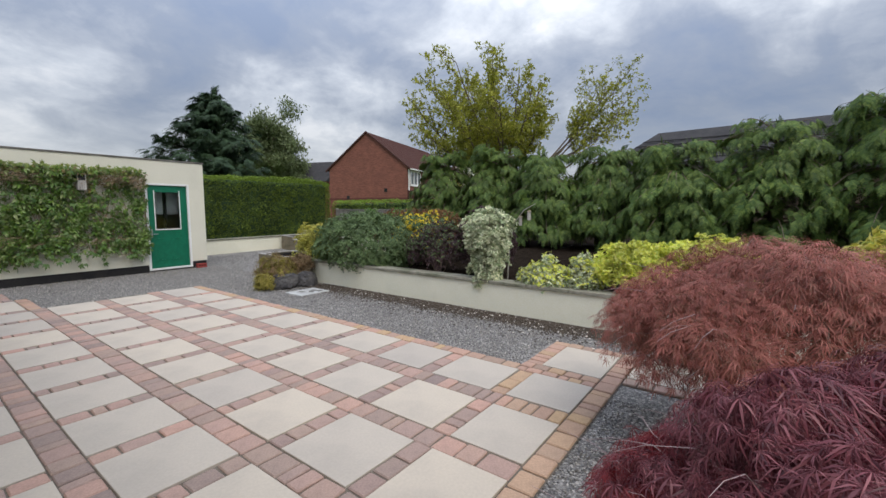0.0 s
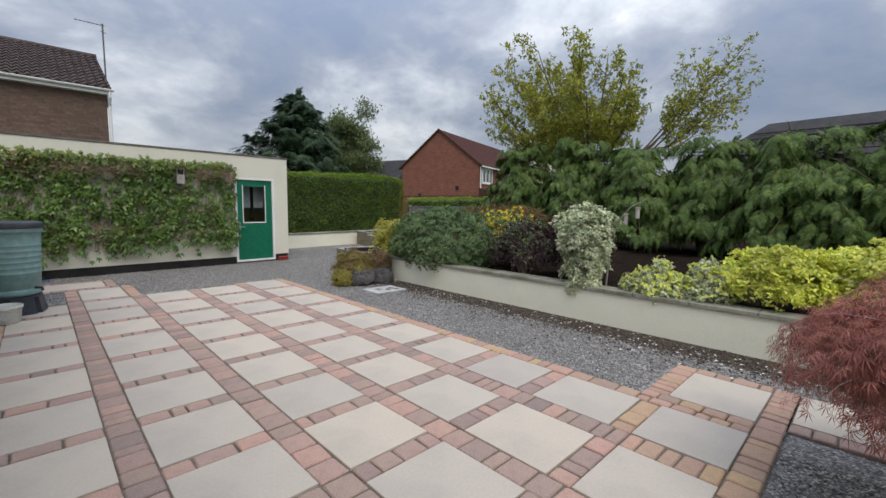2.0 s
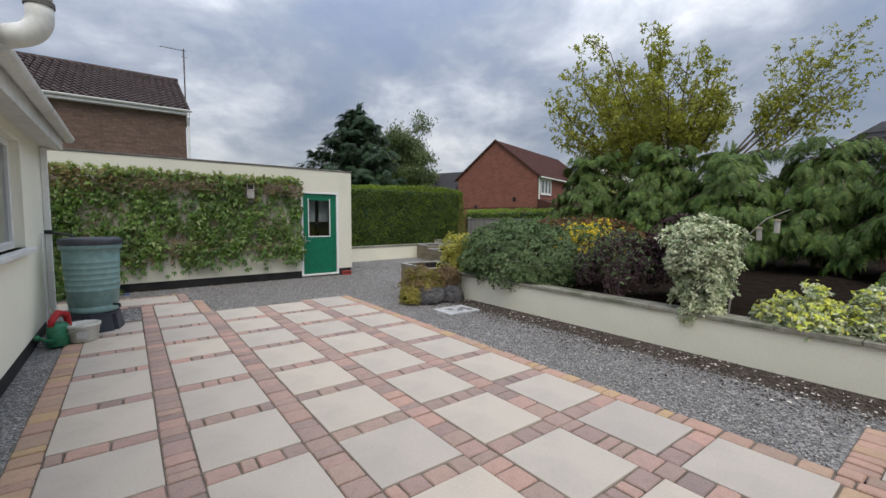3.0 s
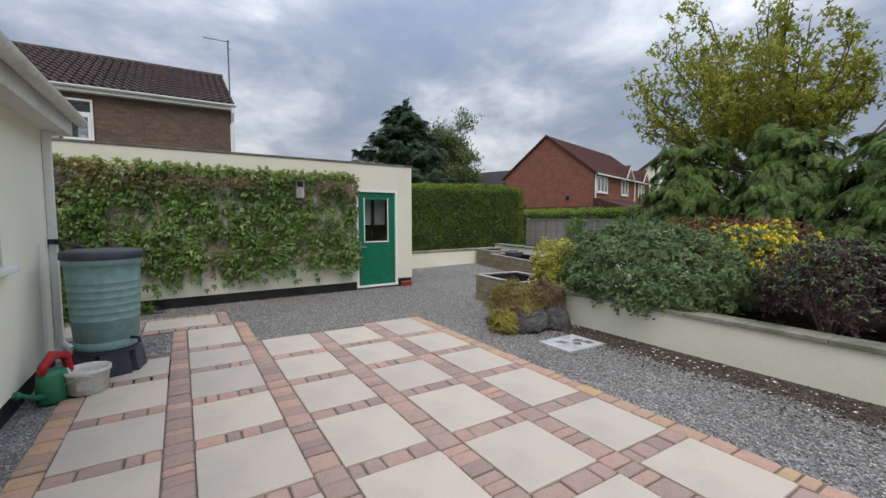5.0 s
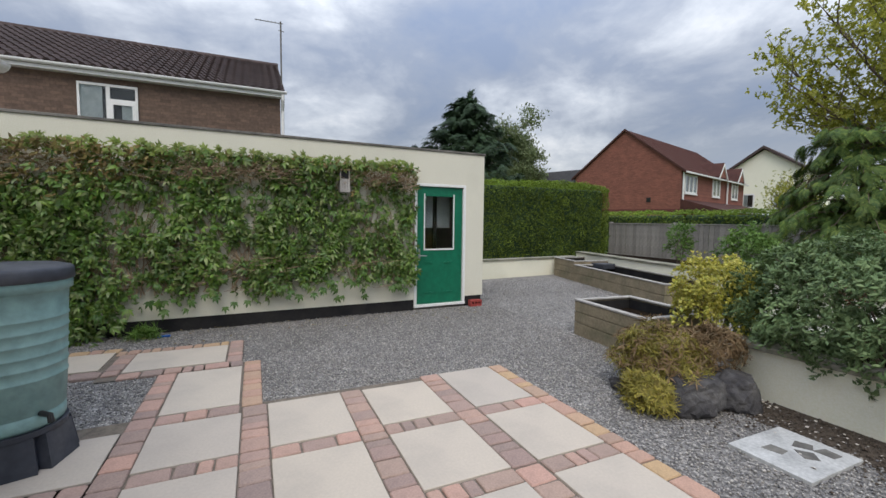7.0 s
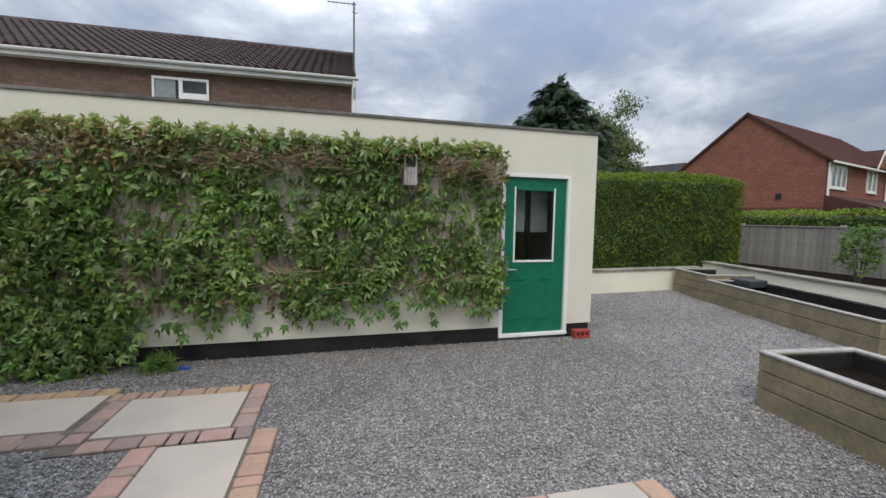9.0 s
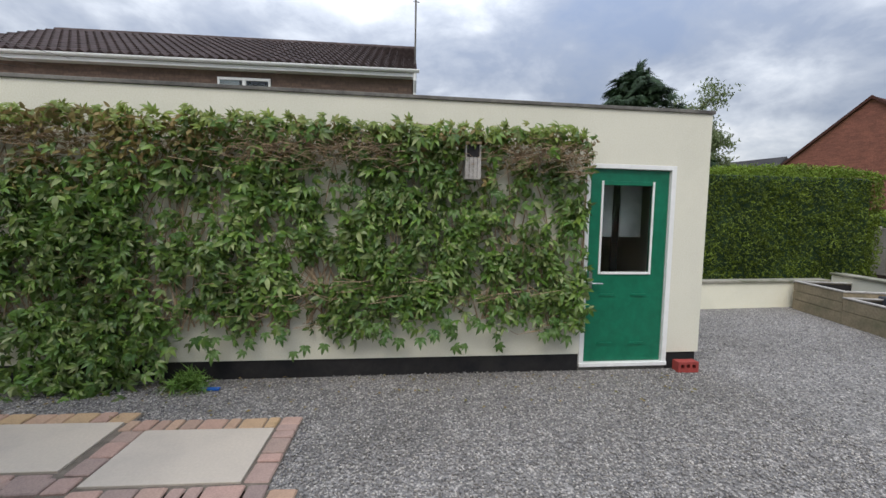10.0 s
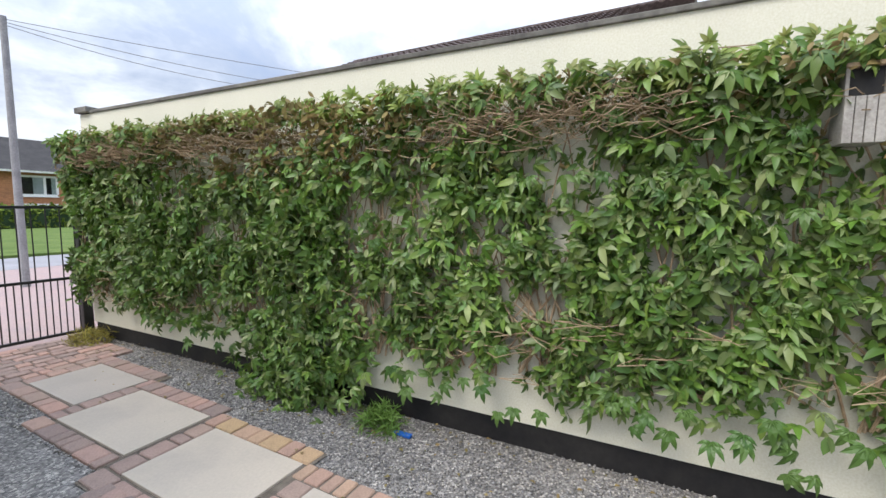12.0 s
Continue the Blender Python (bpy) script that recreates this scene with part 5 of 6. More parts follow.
for dy in (0.12, 9.2):
    part("downpipe", Geo().tube([(HW + 0.1, dy, EV - 0.25), (HW + 0.1, dy, 2.9)], 0.06, 8), M_WHITE, rh, "white downpipe", local=True)
part("brick_band", Geo().box(-HW, HW, -0.03, 0.0, 2.25, 2.42), mat("dark_red_band_brick", (0.11, 0.04, 0.035), (0.15, 0.055, 0.045), 3.0, 0.9, 0.3), rh, "darker brick band", local=True)
part("porch_roof", Geo().add([(HW, 0.0, 3.05), (HW, DEPTH, 3.05), (HW + 2.6, DEPTH, 2.25), (HW + 2.6, 0.0, 2.25), (HW, 0.0, 2.25), (HW, DEPTH, 2.25)], [(0, 1, 2, 3), (0, 3, 4), (1, 5, 2), (3, 2, 5, 4)]), M_ROOFR, rh, local=True)
part("porch_wall", Geo().box(HW, HW + 2.3, 0.4, DEPTH - 0.2, -0.1, 2.25), M_RBRICK, rh, local=True)
part("porch_gutter", Geo().box(HW + 2.55, HW + 2.68, 0.0, DEPTH, 2.18, 2.28), M_WHITE, rh, "white gutter", local=True)
for xx, zz in ((1.8, 2.9), (-1.9, 2.3)):
    part("wall_vent", Geo().box(xx - 0.14, xx + 0.14, -0.04, 0.0, zz, zz + 0.3, 0.01), M_DARK, rh, local=True)
# roof of a house farther back
fb = thing("distant_house", pose(-44, 31, 0, 0, 0, 20), "distant house with a grey slate roof above the hedge", "house", "neighbouring houses")
part("wall", Geo().box(-5, 5, -3, 3, -0.1, 4.6), M_RBRICK, fb, local=True)
part("roof", Geo().prism([(-3.3, 4.5), (3.3, 4.5), (0, 7.0)], "x", -5.2, 5.2), M_ROOFD, fb, local=True)
# pale house beyond it
ch = thing("cream_house", pose(-28.6, 45.2, 0, 0, 0, 15), "distant cream-rendered house with a brown tiled gable roof", "house", "neighbouring houses")
part("wall", Geo().box(-4.2, 4.2, 0, 7, -0.1, 5.7), M_BUNGALOW, ch, local=True)
part("gable", Geo().prism([(-4.2, 5.7), (4.2, 5.7), (0, 8.5)], "y", 0.0, 7.0), M_BUNGALOW, ch, local=True)
for sd in (1, -1):
    part("roof", Geo().prism([(sd * 4.6, 5.35), (sd * 4.6, 5.55), (0, 8.85), (0, 8.6)], "y", -0.4, 7.2), M_ROOFN, ch, local=True)
casement(ch, -2.4, -0.6, 0.0, 3.0, 4.4, (0.5,), face=-1, trim=0.14)
casement(ch, 0.9, 2.6, 0.0, 3.0, 4.4, (0.5,), face=-1, trim=0.14)
# long dark roof behind the conifers
dh = thing("dark_roofed_bungalow", pose(2, 24.5, 0), "bungalow with a long dark tiled hipped roof behind the conifers", "house", "neighbouring houses")
part("wall", Geo().box(-7, 14, -3.2, 3.2, -0.1, 3.0), M_NBRICK, dh, local=True)
g = Geo().add([(-8.6, -3.8, 2.9), (15, -3.8, 2.9), (15, 3.8, 2.9), (-8.6, 3.8, 2.9), (-6.0, 0, 5.38), (12, 0, 5.6)], [(0, 1, 5, 4), (1, 2, 5), (2, 3, 4, 5), (3, 0, 4)])
part("roof", g, M_ROOFD, dh, local=True)
for k in range(8):
    z = 2.93 + 0.268 * k
    yy = -3.78 + 0.4 * k
    part("tile_course", Geo().box(-8.4 + 0.27 * k, 14.8 - 0.25 * k, yy - 0.03, yy + 0.02, z, z + 0.05), M_ROOFD, dh, local=True)

# houses across the road
for i, (x0, x1) in enumerate(((-40, -14.5), (-14, 12))):
    th = thing("terraced_house", pose((x0 + x1) / 2, -36, 0), "orange brick terraced house with white windows across the road", "house", "terraced houses")
    part("wall", Geo().box(x0, x1, -44, -36, -0.1, 3.9), M_OBRICK, th)
    part("roof", Geo().prism([(-45, 3.75), (-35.6, 3.75), (-40, 6.3)], "x", x0 - 0.2, x1 + 0.2), M_ROOFD, th)
    part("gutter", Geo().box(x0, x1, -35.6, -35.45, 3.65, 3.78), M_OLDWHITE, th)
    x = x0 + 1.2
    while x < x1 - 2:
        casement(th, x, x + 2.0, -36, 2.1, 3.5, (0.33,), trim=0.14, local=False)
        casement(th, x, x + 2.0, -36, 0.3, 1.6, (0.33,), trim=0.14, local=False)
        x += 3.4
pole = thing("telegraph_pole", pose(-11.70, -9.1, 0), "grey wooden telegraph pole beside the drive", "pole")
part("shaft", Geo().tube([(0, 0, -0.1), (0, 0, 5.0)], [0.07, 0.05], 12), mat("grey_weathered_pole", (0.30, 0.30, 0.31), (0.22, 0.22, 0.23), 4, 0.85, 0.3), pole, local=True)
def cable(a, b, sag):
    a, b = Vector(a), Vector(b)
    pts = [a.lerp(b, t) - Vector((0, 0, sag * 4 * t * (1 - t))) for t in np.linspace(0, 1, 14)]
    c = solid("overhead_cable", Geo().tube(pts, 0.006, 5), M_CAP, "thin grey overhead cable from the pole", "cable")
    c["group"] = "overhead cables"
cable((-11.7, -9.1, 4.9), (-17.6, -6, 4.7), 0.15)
cable((-11.7, -9.1, 4.85), (-17.6, -6.6, 4.7), 0.25)
cable((-11.7, -9.1, 4.95), (-20, -3.5, 4.9), 0.1)

# ---- hedges ----
def hedge(name, x0, x1, y0, y1, z0, z1, n, label, size=0.07, top_mat=True, seed=3, rz=0, rise=0.0):
    c = pose((x0 + x1) / 2, (y0 + y1) / 2, z0, 0, 0, rz)
    ob = thing(name, c, label, "hedge")
    g = np.random.default_rng(seed)
    lx, ly, lz = (x1 - x0) / 2, (y1 - y0) / 2, z1 - z0
    # solid box in dark leaf colour, in place of the shade inside the hedge
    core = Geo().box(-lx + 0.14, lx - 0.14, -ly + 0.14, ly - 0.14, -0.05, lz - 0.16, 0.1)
    part("inner_growth", core, L_DARKCON_CORE, ob, local=True)
    U = g.uniform(-1, 1, (n, 2))
    areas = np.array([ly * lz, ly * lz, lx * lz, lx * lz, lx * ly * 2])
    side = g.choice(5, n, p=areas / areas.sum())
    P, D = np.zeros((n, 3)), np.zeros((n, 3))
    for k in range(5):
        m = side == k
        if k < 2:
            s = 1 if k == 0 else -1
            P[m] = np.c_[np.full(m.sum(), s * lx), U[m, 0] * ly, (U[m, 1] + 1) / 2 * lz]
            D[m] = (s, 0, 0)
        elif k < 4:
            s = 1 if k == 2 else -1
            P[m] = np.c_[U[m, 0] * lx, np.full(m.sum(), s * ly), (U[m, 1] + 1) / 2 * lz]
            D[m] = (0, s, 0)
        else:
            P[m] = np.c_[U[m, 0] * lx, U[m, 1] * ly, np.full(m.sum(), lz)]
            D[m] = (0, 0, 1)
    bump = np.array([noise.noise(Vector(p) * 1.6 + Vector((seed, 0, 0))) for p in P])
    P += D * (bump * 0.10 + g.uniform(-0.10, 0.035, n))[:, None]
    corner = (np.abs(P[:, 1]) / ly) ** 6 * (P[:, 2] / lz) ** 6
    P[:, 2] -= corner * 0.25
    P[:, 2] += rise * (P[:, 1] / ly) * (P[:, 2] / lz)
    along = unit(D * 0.6 + g.normal(size=(n, 3)) * 0.6 + np.array([0, 0, 0.35]))
    nor = unit(D + g.normal(size=(n, 3)) * 0.5)
    sz = size * g.uniform(0.6, 1.3, n)
    tpl = leaf_tuft(3, leaf_flat(0.55), 0.8, seed)
    top = (side == 4) | ((P[:, 2] > lz * 0.88) & (g.random(n) < 0.5)) if top_mat else np.zeros(n, bool)
    part("foliage", scatter("foliage", P[~top], along[~top], nor[~top], sz[~top], tpl, L_HEDGE), None, ob, local=True, kind="stuff")
    if top.any():
        part("fresh_growth", scatter("fresh_growth", P[top], along[top], nor[top], sz[top], tpl, L_HEDGETOP), None, ob, "pale fresh growth on top", local=True, kind="stuff")
    return ob


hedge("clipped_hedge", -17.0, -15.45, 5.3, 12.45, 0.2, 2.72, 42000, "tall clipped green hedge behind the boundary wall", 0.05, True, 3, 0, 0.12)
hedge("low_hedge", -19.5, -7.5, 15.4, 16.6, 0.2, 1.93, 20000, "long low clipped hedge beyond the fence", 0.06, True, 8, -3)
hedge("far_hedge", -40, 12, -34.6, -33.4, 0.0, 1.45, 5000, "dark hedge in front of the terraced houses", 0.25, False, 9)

# ---- fence ----
fence = thing("board_fence", pose(-16.6, 13.7, 0.2, 0, 0, 2), "grey weathered close-board fence", "fence")
x = 0.0
fr = random.Random(4)
fence_board = mesh_of("fence_board", Geo().box(0, 0.142, -0.01, 0.012, 0, 1.22, 0.003), M_FENCE)
while x < 10.5:
    ob = new("fence_board", fence_board)
    ob.parent, ob.matrix_basis = fence, pose(x, fr.uniform(-0.004, 0.004), 0, 0, fr.uniform(-0.4, 0.4), fr.uniform(-2, 2))
    x += 0.15
for k in range(5):
    part("fence_post", Geo().box(k * 2.6 - 0.05, k * 2.6 + 0.05, 0.02, 0.12, -0.2, 1.3, 0.005), M_FENCE, fence, local=True)
part("capping_rail", Geo().box(-0.05, 10.6, -0.03, 0.05, 1.225, 1.26, 0.004), M_FENCE, fence, local=True)

# ---- creeper on the outbuilding ----
creeper = thing("virginia_creeper", pose(-11.15, 5.05, 0, 0, 0, 1.9), "leafy green virginia creeper covering the cream wall, browning at its top", "climber")
cg = np.random.default_rng(21)


def creeper_low(y):
    """Height of the ragged lower fringe along the wall."""
    return 0.40 + 0.15 * noise.noise(Vector((y * 1.7, 4.2, 0))) + 0.13 * noise.noise(Vector((y * 4.5, 1.2, 0)))


def creeper_top(y):
    return 2.30 + 0.06 * noise.noise(Vector((y * 1.3, 9.2, 0))) + 0.05 * noise.noise(Vector((y * 6, 3.2, 0)))


Y = cg.uniform(-9.38, -1.33, 23000)
low, top = np.array([creeper_low(y) for y in Y]), np.array([creeper_top(y) for y in Y])
clump = np.exp(-((Y + 5.8) / 0.42) ** 2)
low = low - clump * 0.45
Z = low + (top - low) * cg.random(len(Y)) ** 0.9
gap = np.array([0.4 * noise.noise(Vector((y * 1.25, z * 1.9, 7.7))) + 0.85 * noise.noise(Vector((y * 3.9, z * 3.9, 2.2))) for y, z in zip(Y, Z)])
thick = 0.10 + 0.10 * (gap + 0.5) + 0.12 * np.clip((Z - 1.9) / 0.4, 0, 1) + clump * 0.12
keep = (gap > -0.04) | (Z > 2.06) | (cg.random(len(Y)) < 0.18)
keep &= cg.random(len(Y)) < np.clip(0.2 + (Z - low) / 0.6, 0, 1)
hole = ((Y + 3.85) / 0.17) ** 2 + ((Z - 1.02) / 0.13) ** 2 < 1
boxhole = (np.abs(Y + 2.47) < 0.10) & (Z > 1.86) & (Z < 2.17)
tangle = np.array([noise.noise(Vector((y * 0.9, 6.1, 0))) for y in Y]) + 0.25
keep &= ~((Z > 2.04) & (Z < 2.23) & (cg.random(len(Y)) < np.clip(tangle * 1.3, 0, 0.6)))
keep &= ~hole & ~boxhole
Y, Z, thick, gap = Y[keep], Z[keep], thick[keep], gap[keep]
X = 0.02 + thick * cg.uniform(0.25, 1.0, len(Y))
P = np.c_[X, Y, Z]
n = len(P)
along = unit(np.c_[cg.uniform(0.0, 0.9, n), cg.normal(0, 0.55, n), cg.uniform(-1.4, 0.1, n)])
nor = unit(np.c_[cg.uniform(0.1, 1.1, n), cg.normal(0, 0.75, n), cg.uniform(-0.3, 1.0, n)])
sz = cg.uniform(0.042, 0.108, n)
five = leaf_fan(5, 165, leaf_round(0.39), [0.66, 0.92, 1.08, 0.88, 0.64], 0.45)
three = leaf_fan(3, 120, leaf_round(0.44), [0.85, 1.1, 0.8], 0.35)
pick = cg.random(n)
sprig_a, sprig_b = leaf_tuft(3, leaf_round(0.46), 0.75, 71), leaf_tuft(4, leaf_round(0.42), 0.6, 72)
dryness = 0.75 * np.clip((Z - 1.72) / 0.4, 0, 1) * (0.35 + 0.9 * np.clip(np.array([noise.noise(Vector((y * 0.7, 3.3, 1))) for y in Y]) + 0.25, 0, 1))
dryness += 0.5 * np.exp(-((Y + 6.5) / 1.1) ** 2) * np.clip((Z - 1.55) / 0.35, 0, 1)
dry = cg.random(n) < dryness
for sel, tpl in ((~dry & (pick < 0.34), five), (~dry & (pick >= 0.34) & (pick < 0.52), three), (~dry & (pick >= 0.52) & (pick < 0.76), sprig_a), (~dry & (pick >= 0.76), sprig_b)):
    part("foliage", scatter("foliage", P[sel], along[sel], nor[sel], sz[sel], tpl, L_CREEPER), None, creeper, local=True, kind="stuff")
# a bushy clump that reaches the ground
cn = 620
cy, cz = cg.normal(-5.85, 0.30, cn), cg.uniform(-0.02, 0.75, cn)
cx = 0.06 + cg.uniform(0, 1, cn) * (0.30 - 0.22 * cz)
part("foliage", scatter("foliage", np.c_[cx, cy, cz], np.c_[cg.uniform(0, 0.9, cn), cg.normal(0, 0.6, cn), cg.uniform(-1.2, 0.2, cn)], np.c_[cg.uniform(0.2, 1, cn), cg.normal(0, 0.6, cn), cg.uniform(0, 1, cn)], cg.uniform(0.045, 0.10, cn), five, L_CREEPER), None, creeper, local=True, kind="stuff")
# fresh shoots stand up along the top edge
tips_n = 900
ty = cg.uniform(-9.3, -1.45, tips_n)
tz = np.array([creeper_top(y) for y in ty]) + cg.uniform(-0.10, 0.06, tips_n)
tp = np.c_[cg.uniform(0.08, 0.26, tips_n), ty, tz]
part("fresh_growth", scatter("fresh_growth", tp, np.c_[cg.uniform(0, 0.6, tips_n), cg.normal(0, 0.7, tips_n), cg.uniform(-0.2, 0.9, tips_n)], np.c_[cg.uniform(0.4, 1, tips_n), cg.normal(0, 0.4, tips_n), cg.uniform(0.3, 1, tips_n)], cg.uniform(0.045, 0.085, tips_n), five, L_FRESH), None, creeper, "pale fresh leaves", local=True, kind="stuff")
part("dry_foliage", scatter("dry_foliage", P[dry], along[dry], nor[dry], sz[dry] * 0.75, sprig_a, L_CREEPERDRY), None, creeper, "browned leaves", local=True, kind="stuff")
# single large leaves of the outer layer
V5, F5 = five
leaf_solo = leaf_mat("creeper_single_leaf", [(0.06, 0.15, 0.035), (0.10, 0.20, 0.05), (0.14, 0.25, 0.08)], 0.4, 0.2, 0.45, 0.85)
for nd in leaf_solo.node_tree.nodes:
    if nd.type == "VALTORGB":
        leaf_solo.node_tree.links.new(leaf_solo.node_tree.nodes.new("ShaderNodeObjectInfo").outputs["Random"], nd.inputs[0])
solo = mesh_of("leaf", Geo().add([tuple(v * 0.115) for v in V5], F5), leaf_solo)
for k in range(150):
    y, z = cg.uniform(-7.2, -1.5), (cg.uniform(0.28, 0.6) if k < 70 else cg.uniform(0.45, 2.2))
    if abs(y + 2.47) < 0.2 and z > 1.8:
        continue
    a = Vector((cg.uniform(0.3, 0.9), cg.normal(0, 0.4), cg.uniform(-1.0, -0.3))).normalized()
    nn = Vector((1, cg.normal(0, 0.3), cg.uniform(0.2, 0.7))).normalized()
    xx = a.cross(nn).normalized()
    zz = xx.cross(a)
    ob = new("leaf", solo)
    ob.parent = creeper
    s = cg.uniform(0.6, 0.9)
    ob.matrix_basis = Matrix.Translation((cg.uniform(0.14, 0.24), y, z)) @ Matrix((xx, a, zz)).transposed().to_4x4() @ Matrix.Diagonal((s, s, s, 1))
stems = Geo()
sr = random.Random(11)
for k in range(260):
    y = sr.uniform(-9.3, -1.4)
    z = creeper_low(y) + 0.12
    ptsl, yy = [], y
    zt = sr.uniform(0.9, 2.32)
    drift = sr.uniform(-0.7, 0.7)
    for s in range(9):
        t = s / 8
        yy = min(-1.35, max(-9.35, y + drift * t + 0.10 * math.sin(5 * t + k)))
        ptsl.append((0.03 + 0.05 * math.sin(3 * t + k) ** 2, yy, z + (zt - z) * t))
    stems.tube(ptsl, [0.008 - 0.004 * s / 8 for s in range(9)], 5, False)
for k in range(150):
    y = sr.uniform(-9.3, -1.5)
    z = sr.uniform(1.9, 2.36) if k < 90 else sr.uniform(0.45, 1.0)
    ptsl = [(0.07 + 0.16 * sr.random() + 0.05 * math.sin(s), y + 0.09 * s * sr.choice((1, 1, -0.3)), z + sr.uniform(-0.05, 0.05)) for s in range(5)]
    ptsl = [(a, min(-1.33, max(-9.35, b)), c) for a, b, c in ptsl]
    stems.tube(ptsl, sr.uniform(0.0018, 0.0036), 4, False)
# tangled dry runners along the top
for k in range(1000):
    y, z = sr.uniform(-9.2, -1.6), sr.gauss(2.15, 0.055)
    if noise.noise(Vector((y * 0.9, 6.1, 0))) + 0.25 < sr.random() * 0.6:
        continue
    a0, amp = sr.uniform(0, 6.28), sr.uniform(0.02, 0.06)
    ln = sr.choice((-1, 1)) * sr.uniform(0.15, 0.5)
    stems.tube([(0.21 + 0.07 * math.sin(a0 + 1.7 * q), min(-1.36, max(-9.35, y + ln * q / 5)), z + amp * math.sin(a0 + 1.3 * q) - 0.02 * q) for q in range(6)], sr.uniform(0.0018, 0.0032), 4, False)
part("stem", stems, M_VINE, creeper, "brown woody vine stems", local=True, kind="stuff")

# ---- maples at the patio edge ----
def maple(name, base, rx, ry, z0, z1, clumps, per, clump_r, material, size, droop, label, seed, tint=None, fall=0.32):
    """A weeping lace-leaf maple: overlapping drooping clumps of finely cut leaves in tiers over a low dome."""
    ob = thing(name, Matrix.Translation(base), label, "maple")
    g = np.random.default_rng(seed)
    D = unit(g.normal(size=(clumps * 3, 3)))
    D = D[D[:, 2] > -0.10][:clumps]
    R = lumps(D, seed, 0.20, 2.6) * (0.66 + 0.34 * g.random(len(D)) ** 0.45)
    C = np.array([base[0], base[1], z0]) + np.c_[D[:, 0] * rx * R, D[:, 1] * ry * R, D[:, 2] * (z1 - z0) * R]
    skirt = g.random(len(C)) < 0.28
    C[skirt, 2] -= g.uniform(0, fall, skirt.sum()) * (z1 - z0)
    N = unit(D * np.array([0.7, 0.7, 1.0]) + np.array([0, 0, 0.55]) + g.normal(size=D.shape) * 0.22)
    P, along, nor = pads(C, N, clump_r * g.uniform(0.7, 1.3, len(C)), per, g, droop, 0.45, 0.30)
    keep = P[:, 2] > base[2] + 0.12
    P, along, nor = P[keep], along[keep], nor[keep]
    sz = size * g.uniform(0.6, 1.25, len(P))
    lobes = leaf_fan(7, 200, leaf_needle(0.08), [0.45, 0.7, 0.9, 1.1, 0.9, 0.7, 0.45], 0.45)
    red = np.zeros(len(P), bool)
    if tint:
        red = np.repeat(g.random(clumps) < 0.10, per)[: len(keep)][keep]
        red |= (P[:, 0] < base[0] - rx * 0.55) & (P[:, 2] < z0 + 0.45 * (z1 - z0)) & (g.random(len(P)) < 0.6)
    part("foliage", scatter("foliage", P[~red], along[~red], nor[~red], sz[~red], lobes, material), None, ob, kind="stuff")
    if tint:
        part("bright_foliage", scatter("bright_foliage", P[red], along[red], nor[red], sz[red], lobes, tint), None, ob, "brighter red leaves", kind="stuff")
    r = random.Random(seed)
    for k in range(14):
        a = 2 * math.pi * k / 14 + r.uniform(-0.2, 0.2)
        p0 = Vector(base)
        h = z0 + (z1 - z0) * r.uniform(0.3, 0.5)
        pts = [p0, Vector((base[0] + 0.05 * math.cos(a), base[1] + 0.05 * math.sin(a), z0 * 0.55)), Vector((base[0] + rx * 0.4 * math.cos(a), base[1] + ry * 0.4 * math.sin(a), h)), Vector((base[0] + rx * 0.75 * math.cos(a), base[1] + ry * 0.75 * math.sin(a), h - 0.05)), Vector((base[0] + rx * 0.95 * math.cos(a), base[1] + ry * 0.95 * math.sin(a), z0 * 0.9))]
        part("branch", Geo().tube(pts, [0.035, 0.026, 0.014, 0.007, 0.003], 6), M_BARK, ob)
    # fine twigs that show between the leaves
    tw = Geo()
    for k in range(70):
        i = r.randrange(len(C))
        p = Vector(C[i]) + Vector((0, 0, 0.01))
        q = p + Vector((D[i][0] * 0.16 + r.uniform(-0.08, 0.08), D[i][1] * 0.16 + r.uniform(-0.08, 0.08), r.uniform(-0.10, 0.03)))
        tw.tube([p - Vector(D[i]) * 0.14, p, p.lerp(q, 0.6) + Vector((0, 0, 0.015)), q], [0.0016, 0.0014, 0.001, 0.0006], 4, False)
    part("twig", tw, M_TWIG, ob, "pale grey-pink twigs", kind="stuff")
    if not tint:
        part("trunk", Geo().tube([(0.10, 2.25, -0.05), (0.11, 2.3, 0.3), (0.16, 2.5, 0.6), (0.3, 2.8, 0.85)], [0.07, 0.06, 0.055, 0.04], 10), M_BARK, ob, "stout brown leaning trunk")
    return ob


maple("bronze_maple", (0.42, 3.1, -0.03), 0.95, 0.83, 0.72, 1.33, 380, 85, 0.16, L_MAPLE, 0.055, 0.35, "bronze-red lace-leaf japanese maple in a wide mound", 31, None, 0.22)
maple("purple_maple", (0.75, 1.30, -0.03), 0.85, 0.70, 0.50, 1.15, 430, 100, 0.14, L_MAPLED, 0.06, 0.8, "dark purple weeping lace-leaf maple at the patio edge", 37, L_MAPLERED, 0.5)

